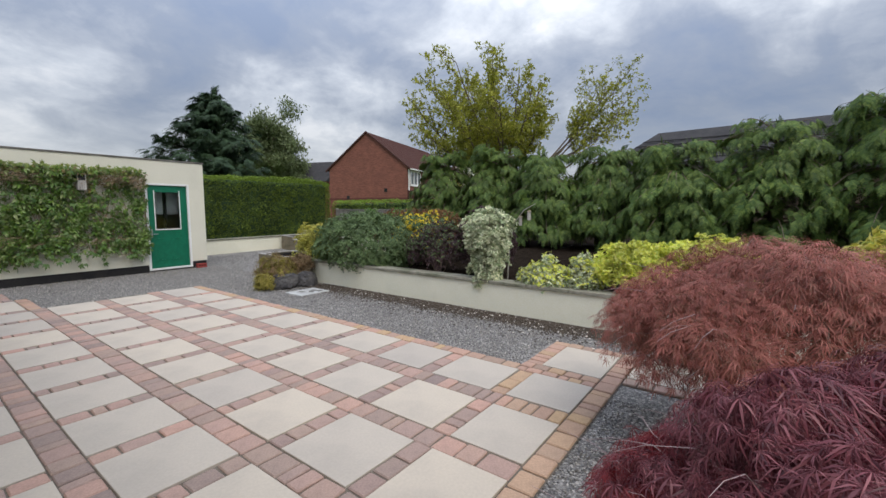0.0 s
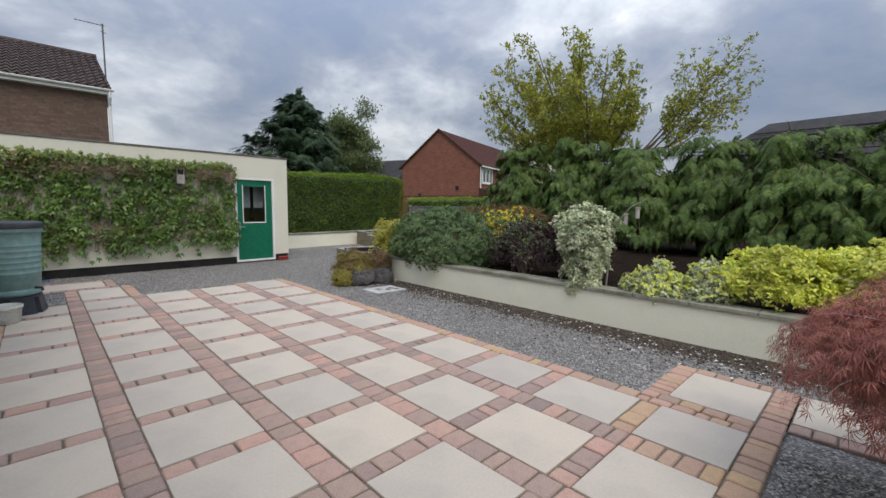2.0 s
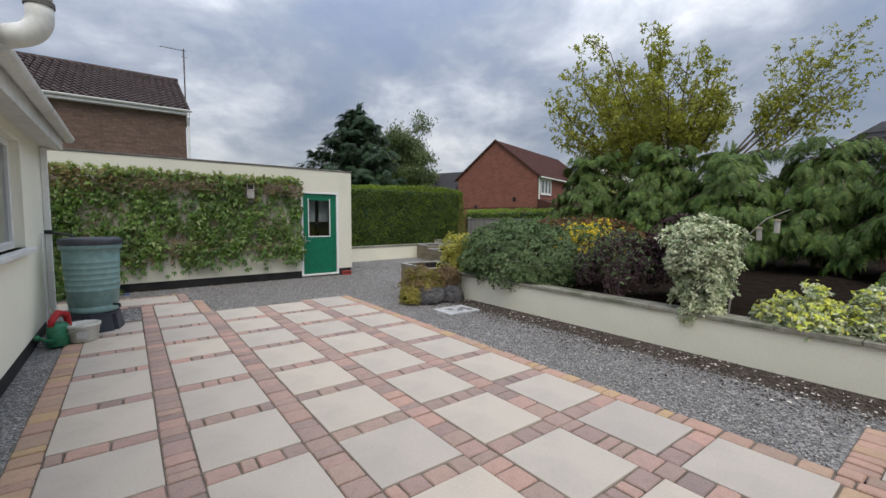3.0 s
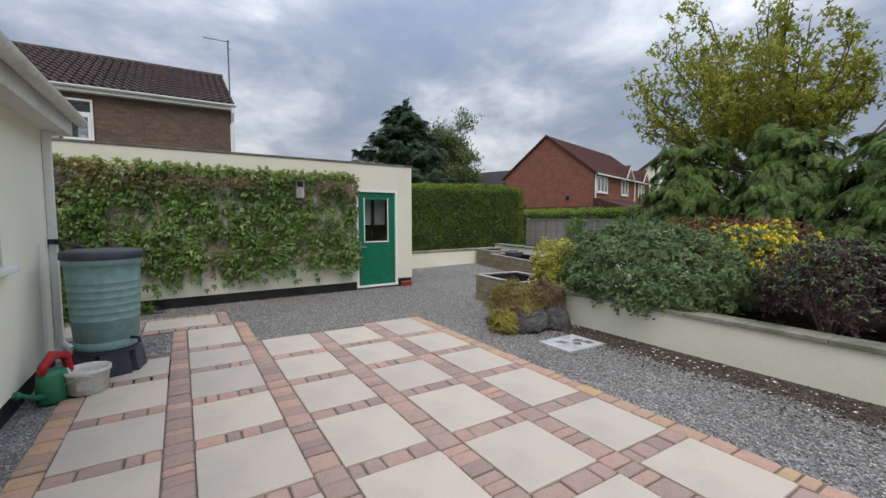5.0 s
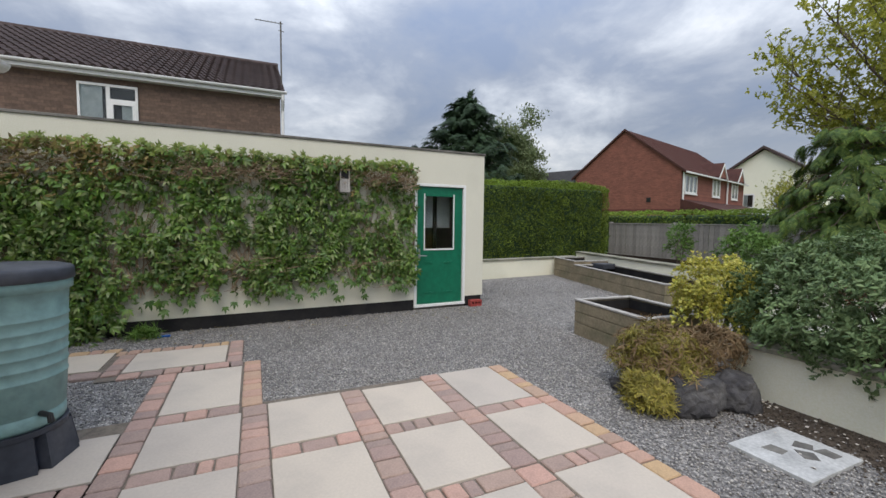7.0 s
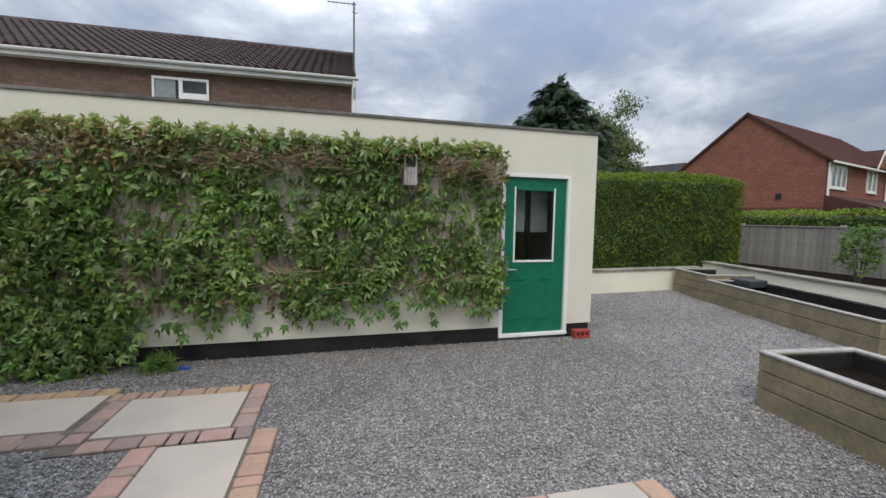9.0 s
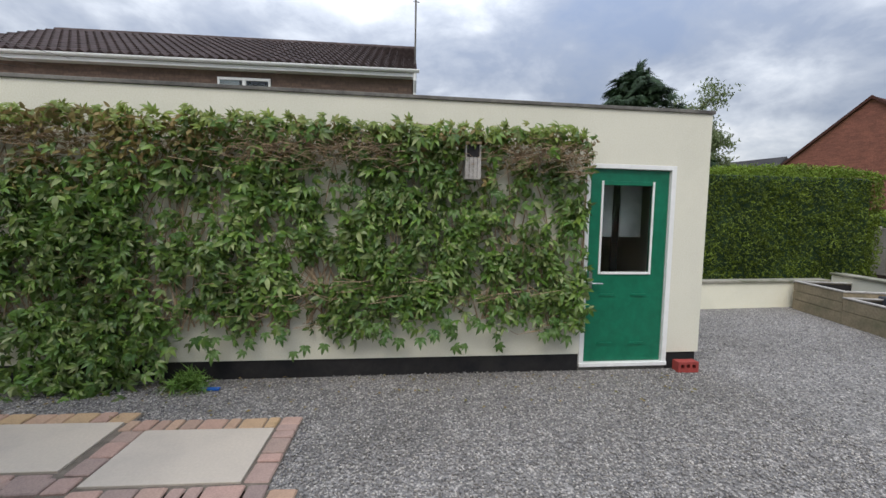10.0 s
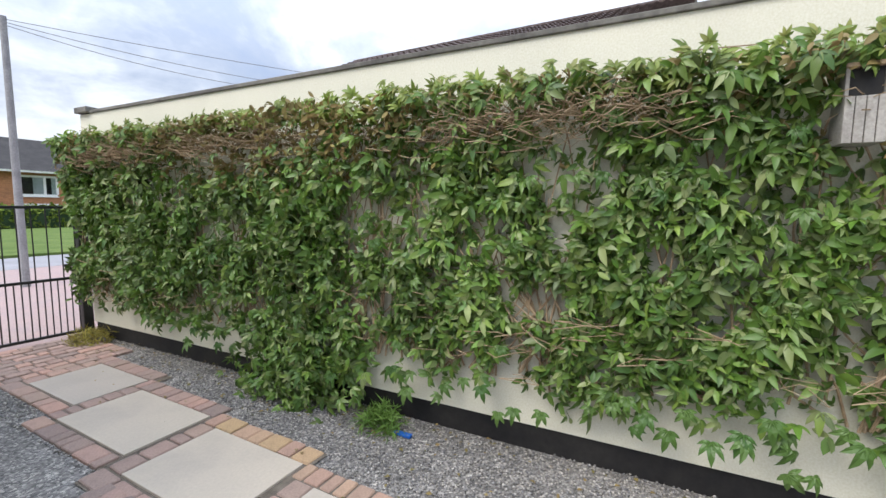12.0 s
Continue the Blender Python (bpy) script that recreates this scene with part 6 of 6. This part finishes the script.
# ---- shrubs of the raised bed ----
OV = leaf_oval
shrub("grey_green_shrub", (-6.03, 5.86, 0.36), (1.34, 0.88, 0.70), 19000, leaf_tuft(5, leaf_flat(0.36), 0.8, 3), L_GREY, 0.045, "wide rounded grey-green shrub spilling over the wall", seed=41, lift=0.55, hang=0.35, flat=-0.8, amp=0.16)
shrub("variegated_shrub", (-7.36, 5.66, 0.25), (0.42, 0.42, 0.48), 5200, leaf_tuft(4, leaf_flat(0.42), 0.9, 4), L_YELLOW, 0.042, "yellow variegated shrub at the end of the bed", seed=42, lift=0.85, amp=0.5)
shrub("heather", (-7.16, 4.58, 0.0), (0.40, 0.34, 0.34), 4200, leaf_tuft(6, leaf_needle(0.14), 0.55, 5), L_HEATHER, 0.058, "olive and brown heather over the boulders", seed=43, lift=0.7, amp=0.35, extra=((0.10, leaf_tuft(6, leaf_needle(0.16), 0.7, 6), L_HEATHERBR, 0.08, "brown_tip"),))
shrub("heather", (-6.98, 4.22, 0.0), (0.20, 0.17, 0.19), 1100, leaf_tuft(6, leaf_needle(0.16), 0.7, 41), L_HEATHER, 0.06, "low olive heather creeping in front of the boulders", seed=63, lift=0.5, amp=0.35)
shrub("heather", (-7.0, 5.02, 0.22), (0.24, 0.20, 0.20), 600, leaf_tuft(6, leaf_needle(0.16), 0.7, 7), L_HEATHERBR, 0.07, "dry brown heather between the boulders", seed=44, lift=0.9, amp=0.35)
shrub("yellow_flowering_shrub", (-5.0, 6.35, 0.36), (0.62, 0.42, 0.55), 2000, leaf_tuft(4, OV(0.4), 0.9, 8), L_GREY, 0.055, "shrub with bright yellow flower heads", seed=45, lift=0.9, amp=0.4, extra=((0.32, leaf_tuft(6, OV(0.7), 1.2, 9), L_FLOWER, 0.042, "flower"),))
shrub("rust_leaved_shrub", (-5.6, 7.2, 0.36), (1.3, 0.5, 0.62), 3200, leaf_tuft(4, OV(0.4), 0.9, 10), L_RUST, 0.06, "red-brown leaved shrub at the back of the bed", seed=46, lift=0.9, amp=0.4)
shrub("purple_shrub", (-4.15, 5.85, 0.36), (0.55, 0.45, 0.55), 2300, leaf_tuft(4, OV(0.42), 0.9, 11), L_PURPLE, 0.045, "dark purple-leaved shrub in the raised bed", seed=47, lift=0.75, amp=0.35, hang=0.1, extra=((0.3, leaf_tuft(4, OV(0.4), 0.9, 12), L_GREY, 0.05, "grey_tip"),))
shrub("purple_shrub", (-3.45, 6.25, 0.36), (0.55, 0.45, 0.62), 3000, leaf_tuft(4, OV(0.5), 0.9, 13), L_PURPLE, 0.055, "tall dark purple-leaved shrub in the raised bed", seed=48, lift=0.8, amp=0.35)
shrub("silver_shrub", (-2.98, 5.52, 0.4), (0.40, 0.32, 0.40), 3000, leaf_tuft(5, leaf_flat(0.55), 0.9, 14), L_SILVER, 0.048, "silver and white variegated shrub above the wall", seed=49, lift=1.75, amp=0.5, freq=3.0, flat=-0.95)
shrub("silver_shrub", (-2.90, 5.42, 0.30), (0.27, 0.22, 0.38), 1500, leaf_tuft(5, leaf_flat(0.55), 0.9, 15), L_SILVER, 0.045, "trailing silver variegated growth over the coping", seed=50, lift=0.9, amp=0.4, flat=-0.8)
shrub("low_variegated_shrub", (-2.05, 5.52, 0.38), (0.36, 0.26, 0.24), 1300, leaf_tuft(5, leaf_flat(0.55), 0.9, 16), L_SILVER, 0.045, "low cream and green variegated shrub on the coping", seed=51, lift=0.5, amp=0.6, freq=3.5, extra=((0.5, leaf_tuft(4, leaf_flat(0.55), 0.9, 33), L_GOLD, 0.045, "yellow_tip"),))
shrub("low_variegated_shrub", (-1.5, 5.6, 0.38), (0.32, 0.26, 0.30), 1200, leaf_tuft(5, leaf_flat(0.55), 0.9, 17), L_SILVER, 0.045, "low pale variegated shrub beside the golden one", seed=52, lift=0.6, amp=0.6, freq=3.5, extra=((0.25, leaf_tuft(4, leaf_flat(0.55), 0.9, 34), L_GOLD, 0.045, "yellow_tip"),))
shrub("golden_shrub", (-0.95, 5.72, 0.36), (0.55, 0.42, 0.42), 3600, leaf_tuft(5, OV(0.52), 0.9, 18), L_GOLD, 0.05, "bright golden-yellow variegated shrub over the wall", seed=53, lift=0.75, amp=0.3, hang=0.1)
shrub("golden_shrub", (-0.15, 5.95, 0.36), (0.62, 0.5, 0.45), 3600, leaf_tuft(5, OV(0.52), 0.9, 19), L_GOLD, 0.05, "bright golden-yellow variegated shrub in the bed", seed=54, lift=0.8, amp=0.3)
shrub("yellow_leaved_plant", (1.6, 6.4, 0.36), (0.5, 0.4, 0.5), 900, leaf_tuft(4, OV(0.3), 0.9, 20), L_YELLOW, 0.11, "yellow-leaved plant behind the maples", seed=55, lift=1.0, amp=0.4)
shrub("young_shrub", (-12.6, 12.2, 0.3), (0.3, 0.3, 0.62), 420, leaf_tuft(4, OV(0.45), 0.9, 21), L_LAUREL, 0.08, "upright young green shrub before the fence", seed=56, lift=0.95, amp=0.6, freq=3)
shrub("young_shrub", (-10.6, 11.6, 0.3), (0.5, 0.4, 0.6), 520, leaf_tuft(4, OV(0.45), 0.9, 22), L_LAUREL, 0.085, "bushy young green shrub before the fence", seed=57, lift=0.95, amp=0.6, freq=3)
shrub("young_shrub", (-9.2, 9.7, 0.3), (0.35, 0.3, 0.55), 800, leaf_tuft(4, OV(0.35), 0.9, 23), L_LAUREL, 0.07, "thin green shrub behind the boundary wall", seed=58, lift=0.95, amp=0.4)

shrub("grass_weed", (-10.78, 0.08, -0.02), (0.12, 0.16, 0.10), 160, leaf_tuft(5, leaf_needle(0.10), 0.5, 35), L_LAUREL, 0.11, "tuft of green weed at the foot of the wall", seed=59, lift=0.4, stems=2)
shrub("grass_weed", (-10.66, -4.0, -0.02), (0.2, 0.3, 0.10), 260, leaf_tuft(5, leaf_needle(0.10), 0.5, 36), L_HEATHER, 0.10, "yellowing weeds by the gate post", seed=62, lift=0.4, stems=2)

# ---- conifers ----
SPRAY = leaf_spray(6, 0.13, 0.5, 0.45)


def conifer(x, y, r, h, branches, per, seed, material=L_CYPRESS, size=0.27, base=0.5, taper=0.45, label="tall green cypress with drooping feathery sprays", droop=0.55, power=2.2, rise=0.30, pad=0.42):
    """Boughs in uneven layers, each a drooping fan of feathery sprays, over a dark open inside."""
    ob = thing("cypress_tree", pose(x, y, 0), label, "conifer", "cypress row")
    g = np.random.default_rng(seed)
    wood = Geo().tube([(0, 0, -0.1), (0.02, 0, h * 0.5), (0, 0, h * 0.94)], [0.13, 0.09, 0.015], 10)
    T = (np.arange(branches) + g.random(branches)) / branches
    T = T ** 0.9
    A = np.where(g.random(branches) < 0.72, g.uniform(math.pi * 0.85, math.pi * 2.15, branches), g.uniform(0, 2 * math.pi, branches))
    PP, AA, NN = [], [], []
    for t, a in zip(T, A):
        z0 = base + (h - base) * t * 0.96
        out, lat = np.array([math.cos(a), math.sin(a), 0]), np.array([-math.sin(a), math.cos(a), 0])
        lump = noise.noise(Vector((math.cos(a) * 1.3 + seed, math.sin(a) * 1.3, z0 * 0.9)))
        reach = r * (1 - taper * t ** power) * (1 + 0.30 * lump) * g.uniform(0.82, 1.12)
        up = rise + 0.5 * max(0.0, t - 0.8) / 0.2

        def bough(u):
            return out * (reach * u)[:, None] + np.array([0, 0, 1.0]) * (z0 + reach * (up * u - droop * u ** 2.2))[:, None]
        us = np.linspace(0, 0.95, 5)
        wood.tube([tuple(p) for p in bough(us)], [0.026, 0.018, 0.013, 0.008, 0.003], 5, False)
        u = 1 - 0.78 * g.random(per) ** 1.5
        v = g.uniform(-1, 1, per)
        w = pad * (0.55 + 0.45 * g.random()) * np.sqrt(np.clip(1.08 - u, 0.02, 1) / 0.6)
        tang = unit(bough(u + 0.02) - bough(u - 0.02))
        p = bough(u) + lat * (v * w)[:, None] + np.array([0, 0, -1.0]) * (0.28 * np.abs(v) * w + g.uniform(0, 0.10, per))[:, None]
        PP.append(p)
        AA.append(unit(tang * 0.75 + lat * (v * 0.75)[:, None] + np.array([0, 0, -0.38]) + g.normal(size=(per, 3)) * 0.16))
        NN.append(unit(np.array([0, 0, 1.0]) + out * 0.55 + g.normal(size=(per, 3)) * 0.22))
    # leading shoots nod above the crown
    for k in range(5):
        a, z = g.uniform(0, 6.28), h * g.uniform(0.92, 1.0)
        p0 = np.array([0.35 * r * math.cos(a) * (1 - taper), 0.35 * r * math.sin(a) * (1 - taper), z - 0.1])
        p = p0 + np.array([0.05 * math.cos(a), 0.05 * math.sin(a), 1.0]) * (np.linspace(0, 0.42, 7) * size / 0.27)[:, None] * g.uniform(0.5, 1.1)
        PP.append(p)
        AA.append(unit(g.normal(size=(7, 3)) * 0.5 + np.array([0, 0, 0.8])))
        NN.append(unit(g.normal(size=(7, 3))))
    P, along, nor = np.vstack(PP), np.vstack(AA), np.vstack(NN)
    sz = size * g.uniform(0.6, 1.25, len(P))
    part("crown", scatter("crown", P - along * (sz * 0.3)[:, None], along, nor, sz, SPRAY, material), None, ob, local=True, kind="stuff")
    part("trunk", wood, M_BARK, ob, local=True)
    return ob


for i, (x, y, r, h, b) in enumerate(((-9.0, 12.7, 1.65, 3.4, 0.6), (-6.75, 12.5, 1.5, 3.35, 0.75), (-4.85, 12.1, 1.45, 3.0, 0.95), (-3.15, 12.6, 1.6, 3.0, 0.95), (-1.35, 11.7, 1.7, 2.95, 0.85), (0.55, 11.6, 1.65, 3.15, 0.85), (2.3, 11.5, 1.65, 3.5, 0.7), (4.1, 11.3, 1.7, 3.6, 0.6), (5.9, 10.9, 1.7, 3.75, 0.5))):
    conifer(x, y, r, h, 105, 36, 60 + i, base=b)
conifer(-24.95, 11.9, 3.7, 8.0, 190, 40, 80, L_DARKCON_CORE, 0.5, 1.0, 0.90, "large dark blue-green conifer behind the outbuilding", -0.05, 1.9, 0.22, 0.6)


# ---- broadleaved trees ----
def tree(name, base, h, spread, trunk_r, n_limbs, leaf, leaf_size, per_tip, label, seed, lean=(0, 0), open_angle=0.9, limb_from=0.25, levels=3, leaf_tpl=None, drop=0.0):
    ob = thing(name, Matrix.Translation(base), label, "tree")
    r = random.Random(seed)
    wood, tips = Geo(), []

    def grow(p, d, length, rad, level):
        pts, q = [p], p.copy()
        dd = d.copy()
        for s in range(4):
            dd = (dd + Vector((r.uniform(-0.16, 0.16), r.uniform(-0.16, 0.16), r.uniform(-0.02, 0.12) - drop * level * 0.05))).normalized()
            q = q + dd * (length / 4)
            pts.append(q.copy())
        wood.tube(pts, [rad * (1 - 0.16 * k) for k in range(5)], 6 if level < 2 else 4, False)
        if level >= levels:
            tips.extend(pts[1:])
            return
        if level >= levels - 1:
            tips.extend(pts[2:])
        for k in range(4 if level else n_limbs):
            t = r.uniform(limb_from if level == 0 else 0.25, 1.0)
            i = min(3, int(t * 4))
            p0 = pts[i].lerp(pts[i + 1], t * 4 - i)
            a = r.uniform(0, 6.28)
            side = Vector((math.cos(a), math.sin(a), 0))
            nd = (dd * (1 - 0.45 * open_angle) + side * open_angle * spread + Vector((0, 0, 0.25))).normalized()
            grow(p0, nd, length * r.uniform(0.45, 0.68), rad * 0.5, level + 1)

    grow(Vector((0, 0, 0)), Vector((lean[0], lean[1], 1)).normalized(), h * 0.52, trunk_r, 0)
    part("trunk", wood, M_BARK, ob, local=True)
    g = np.random.default_rng(seed)
    C = np.repeat(np.array(tips), per_tip, axis=0)
    P = C + g.normal(0, leaf_size * 1.9, C.shape)
    n = len(P)
    along = unit(g.normal(size=(n, 3)) + np.array([0, 0, -0.5 - drop]))
    part("crown", scatter("crown", P, along, unit(g.normal(size=(n, 3)) + np.array([0, 0, 0.6])), leaf_size * g.uniform(0.6, 1.2, n), leaf_tpl or leaf_tuft(4, leaf_flat(0.55), 1.0, 30), leaf), None, ob, local=True, kind="stuff")
    return ob


def fan_tree(name, base, fork_z, trunk_r, centre, radii, limbs, leaf, leaf_size, per, label, seed):
    """A tree whose limbs rise from one fork and fan out to a rounded, gappy crown."""
    ob = thing(name, Matrix.Translation(base), label, "tree")
    r, g = random.Random(seed), np.random.default_rng(seed)
    wood, tips = Geo(), []
    fork, c = Vector((0, 0, fork_z)), Vector(centre)
    wood.tube([(0, 0, -0.1), (0.03, 0.02, fork_z * 0.5), fork], [trunk_r * 1.2, trunk_r, trunk_r * 0.85], 10, False)

    def bend(a, b, lift, rad, sides, k=5):
        pts = [a.lerp(b, i / k) + Vector((0, 0, lift * 4 * (i / k) * (1 - i / k))) + Vector((r.uniform(-1, 1), r.uniform(-1, 1), r.uniform(-1, 1))) * 0.03 * (0 < i < k) for i in range(k + 1)]
        wood.tube(pts, [rad * (1 - 0.8 * i / k) for i in range(k + 1)], sides, False)
        return pts

    for k in range(limbs):
        az, up = 2.4 * k + r.uniform(-0.3, 0.3), 1 - 1.25 * (k + 0.5) / limbs
        flat = math.sqrt(max(0.05, 1 - up * up))
        f = r.uniform(0.82, 1.12)
        end = c + Vector((math.cos(az) * flat * radii[0] * f, math.sin(az) * flat * radii[1] * f, up * radii[2] * f))
        limb = bend(fork + Vector((0, 0, r.uniform(-0.3, 0.5))), end, -0.10 * (end - fork).length * flat, trunk_r * 0.42, 6, 7)
        tips += limb[5:]
        d = (end - fork).normalized()
        for j in range(9):
            p = limb[2 + j * 5 // 9].lerp(limb[3 + j * 5 // 9], r.random())
            side = Vector((r.uniform(-1, 1), r.uniform(-1, 1), r.uniform(-0.6, 0.9))).normalized()
            q = p + (d * 0.75 + side * 0.65).normalized() * (end - fork).length * r.uniform(0.16, 0.32)
            sub = bend(p, q, 0.0, trunk_r * 0.13, 4, 4)
            tips += sub[1:]
            for m in range(3):
                p2 = sub[1 + m].lerp(sub[2 + m], r.random())
                side = Vector((r.uniform(-1, 1), r.uniform(-1, 1), r.uniform(-0.7, 0.9))).normalized()
                tw = bend(p2, p2 + (d * 0.6 + side * 0.8).normalized() * r.uniform(0.25, 0.55), 0.0, trunk_r * 0.06, 3, 3)
                tips += tw[1:]
    part("trunk", wood, M_BARK, ob, local=True)
    C = np.repeat(np.array([tuple(p) for p in tips]), per, axis=0)
    n = len(C)
    P = C + g.normal(0, leaf_size * 0.75, C.shape)
    along = unit(g.normal(size=(n, 3)) + np.array([0, 0, -0.2]))
    part("crown", scatter("crown", P, along, unit(g.normal(size=(n, 3)) + np.array([0, 0, 0.6])), leaf_size * g.uniform(0.6, 1.25, n), leaf_tuft(4, leaf_flat(0.55), 1.0, 30), leaf), None, ob, local=True, kind="stuff")
    return ob


fan_tree("young_leaved_tree", (-7.9, 15.2, 0), 2.7, 0.15, (-0.95, -0.7, 4.9), (2.75, 2.6, 2.3), 24, L_SPRING, 0.105, 4, "spreading tree in thin yellow-green young leaf", 91)
fan_tree("young_leaved_tree", (-6.45, 16.2, 0), 3.0, 0.09, (2.0, 1.45, 5.5), (1.0, 0.9, 1.35), 7, L_SPRING, 0.09, 3, "slender leaning tree in sparse young leaf", 93)
tree("silver_birch", (-44.0, 25.7, 0), 13.9, 1.0, 0.2, 18, L_BIRCH, 0.20, 22, "tall loose-crowned birch beyond the hedge", 95, (0.0, 0.03), 0.75, 0.25, drop=1.2)
tree("garden_tree", (-14.8, 22.5, 0), 4.2, 0.9, 0.08, 9, L_SPRING, 0.10, 2, "small pale green tree beside the red brick house", 97, (0, 0), 0.8, 0.3)

# ---- bird feeders ----
bf = thing("bird_feeder_stand", pose(-2.75, 5.75, 0.4), "thin curved pale branch with two hanging bird feeders", "bird feeder")
part("pole", Geo().tube([(0, 0, 0), (0.05, -0.05, 0.5), (0.16, -0.12, 0.86), (0.36, -0.22, 1.06), (0.56, -0.28, 1.15)], [0.012, 0.010, 0.008, 0.006, 0.004], 8), M_BOXWOOD, bf, local=True)
for xx, yy, zz in ((0.30, -0.2, 0.84), (0.46, -0.26, 0.92)):
    fd = part("feeder_tube", Geo().tube([(xx, yy, zz), (xx, yy, zz + 0.12)], 0.024, 12), M_BOXWOOD, bf, "pale seed feeder tube", local=True)
    part("feeder_cap", Geo().tube([(xx, yy, zz + 0.12), (xx, yy, zz + 0.14)], [0.036, 0.016], 12), M_SLEEPER, fd, local=True)
    part("hanger", Geo().tube([(xx, yy, zz + 0.135), (xx, yy, zz + 0.19)], 0.003, 5), M_IRON, fd, local=True)

# ---- paving blocks ----
pieces("block", patio, patio_blocks, 520, ((-6.5, 1.8, 0), (-2.0, 1.6, 0)), "block_rest", {"buff": M_BUFFJ, "pink": M_BLOCKJ})
pieces("block", path, path_blocks, 300, ((-10, 1, 0), (-10, -2, 0)), "block_rest", {"buff": M_BUFFJ, "pink": M_BLOCKJ})

# ---- loose stones of the gravel ----
sg = np.random.default_rng(3)
SOLID = [(-8.3, -0.56, -0.25, 3.65), (-1.5, 1.25, 3.4, 4.52), (-9.37, -8.2, 0.48, 1.4), (-10.22, -9.24, 0.0, 1.22), (-10.35, -9.42, -1.08, 0.02), (-10.45, -9.53, -2.2, -1.0), (-10.57, -9.69, -3.3, -2.0), (-10.8, -8.9, -4.5, -3.1), (-6.36, -5.88, 4.23, 4.83)]


def stones(x0, x1, y0, y1, per):
    n = int((x1 - x0) * (y1 - y0) * per)
    q = np.c_[sg.uniform(x0, x1, n), sg.uniform(y0, y1, n)]
    ok = np.ones(n, bool)
    for a, b, c, d in SOLID:
        ok &= ~((q[:, 0] > a) & (q[:, 0] < b) & (q[:, 1] > c) & (q[:, 1] < d))
    return q[ok]


q = np.vstack([stones(-11.1, -7.5, 1.2, 5.2, 2000), stones(-11.0, -9.5, -4.2, 1.3, 1900), stones(-7.5, 0.9, 3.6, 4.86, 1500), stones(-7.5, 0.9, 4.86, 5.22, 320), stones(-0.57, 0.9, 2.0, 3.75, 1500), stones(-13.6, -7.5, 5.2, 8.6, 500), stones(-9.3, -7.3, -0.5, 0.5, 1500)])
n = len(q)
octa = (np.array([(0.5, 0, 0), (-0.5, 0.1, 0), (0, 0.5, 0), (0.1, -0.5, 0), (0.05, 0, 0.4), (0, 0.05, -0.3)]), [(0, 2, 4), (2, 1, 4), (1, 3, 4), (3, 0, 4), (2, 0, 5), (1, 2, 5), (3, 1, 5), (0, 3, 5)])
me = scatter("gravel_stones", np.c_[q, -0.022 + sg.uniform(0, 0.008, n)], np.c_[sg.normal(size=(n, 2)), sg.normal(0, 0.25, n)], np.c_[sg.normal(0, 0.3, (n, 2)), np.ones(n)], sg.uniform(0.010, 0.024, n), octa, M_STONE)
tagged(new("gravel_stones", me), "loose grey limestone chippings lying over the yard", "gravel", kind="stuff")
# pale petals and leaf scraps along the foot of the raised bed
m1 = 420
px = sg.uniform(-7.2, 1.0, m1)
py = 5.22 - np.abs(sg.normal(0, 0.35, m1)) - 0.03
me = scatter("fallen_petals", np.c_[px, py, np.full(m1, 0.003)], np.c_[sg.normal(size=(m1, 2)), np.zeros(m1)], np.c_[sg.normal(0, 0.3, (m1, 2)), np.ones(m1)], sg.uniform(0.014, 0.042, m1), leaf_oval(0.7, 0.0), M_PALE)
tagged(new("fallen_petals", me), "pale fallen petals and leaf scraps on the gravel", "petals", kind="stuff")
# earth washed over the gravel below the bed, and scraps below the creeper
M_EARTH = mat("brown_earth", (0.075, 0.058, 0.045), (0.11, 0.088, 0.07), 12.0, 0.95, 0.5, vary="island")
m2 = 5200
ce = np.c_[sg.uniform(-7.0, 1.2, m2), 5.25 - np.abs(sg.normal(0, 0.32, m2)), sg.uniform(-0.018, -0.004, m2)]
ce = ce[~((ce[:, 0] > -1.5) & (ce[:, 1] < 4.55)) & ~((np.abs(ce[:, 0] + 6.12) < 0.27) & (np.abs(ce[:, 1] - 4.53) < 0.33))]
me = scatter("soil_crumbs", ce, np.c_[sg.normal(size=(len(ce), 2)), np.zeros(len(ce))], np.c_[sg.normal(0, 0.3, (len(ce), 2)), np.ones(len(ce))], sg.uniform(0.012, 0.030, len(ce)), octa, M_EARTH)
tagged(new("soil_crumbs", me), "dark earth crumbs scattered over the gravel below the bed", "soil", kind="stuff")
m3 = 420
cl = np.c_[-10.98 + np.abs(sg.normal(0, 0.35, m3)), sg.uniform(-3.5, 4.6, m3), np.full(m3, 0.002)]
me = scatter("leaf_litter", cl, np.c_[sg.normal(size=(m3, 2)), np.zeros(m3)], np.c_[sg.normal(0, 0.3, (m3, 2)), np.ones(m3)], sg.uniform(0.014, 0.045, m3), leaf_oval(0.6, 0.1), L_CREEPERDRY)
tagged(new("leaf_litter", me), "dry brown leaf litter on the gravel below the creeper", "leaf litter", kind="stuff")
# blue plastic scrap below the creeper
solid("plastic_clip", Geo().box(-10.78, -10.74, 0.22, 0.36, -0.02, 0.0, 0.004), M_BLUE, "blue plastic clip dropped on the gravel", "clip")
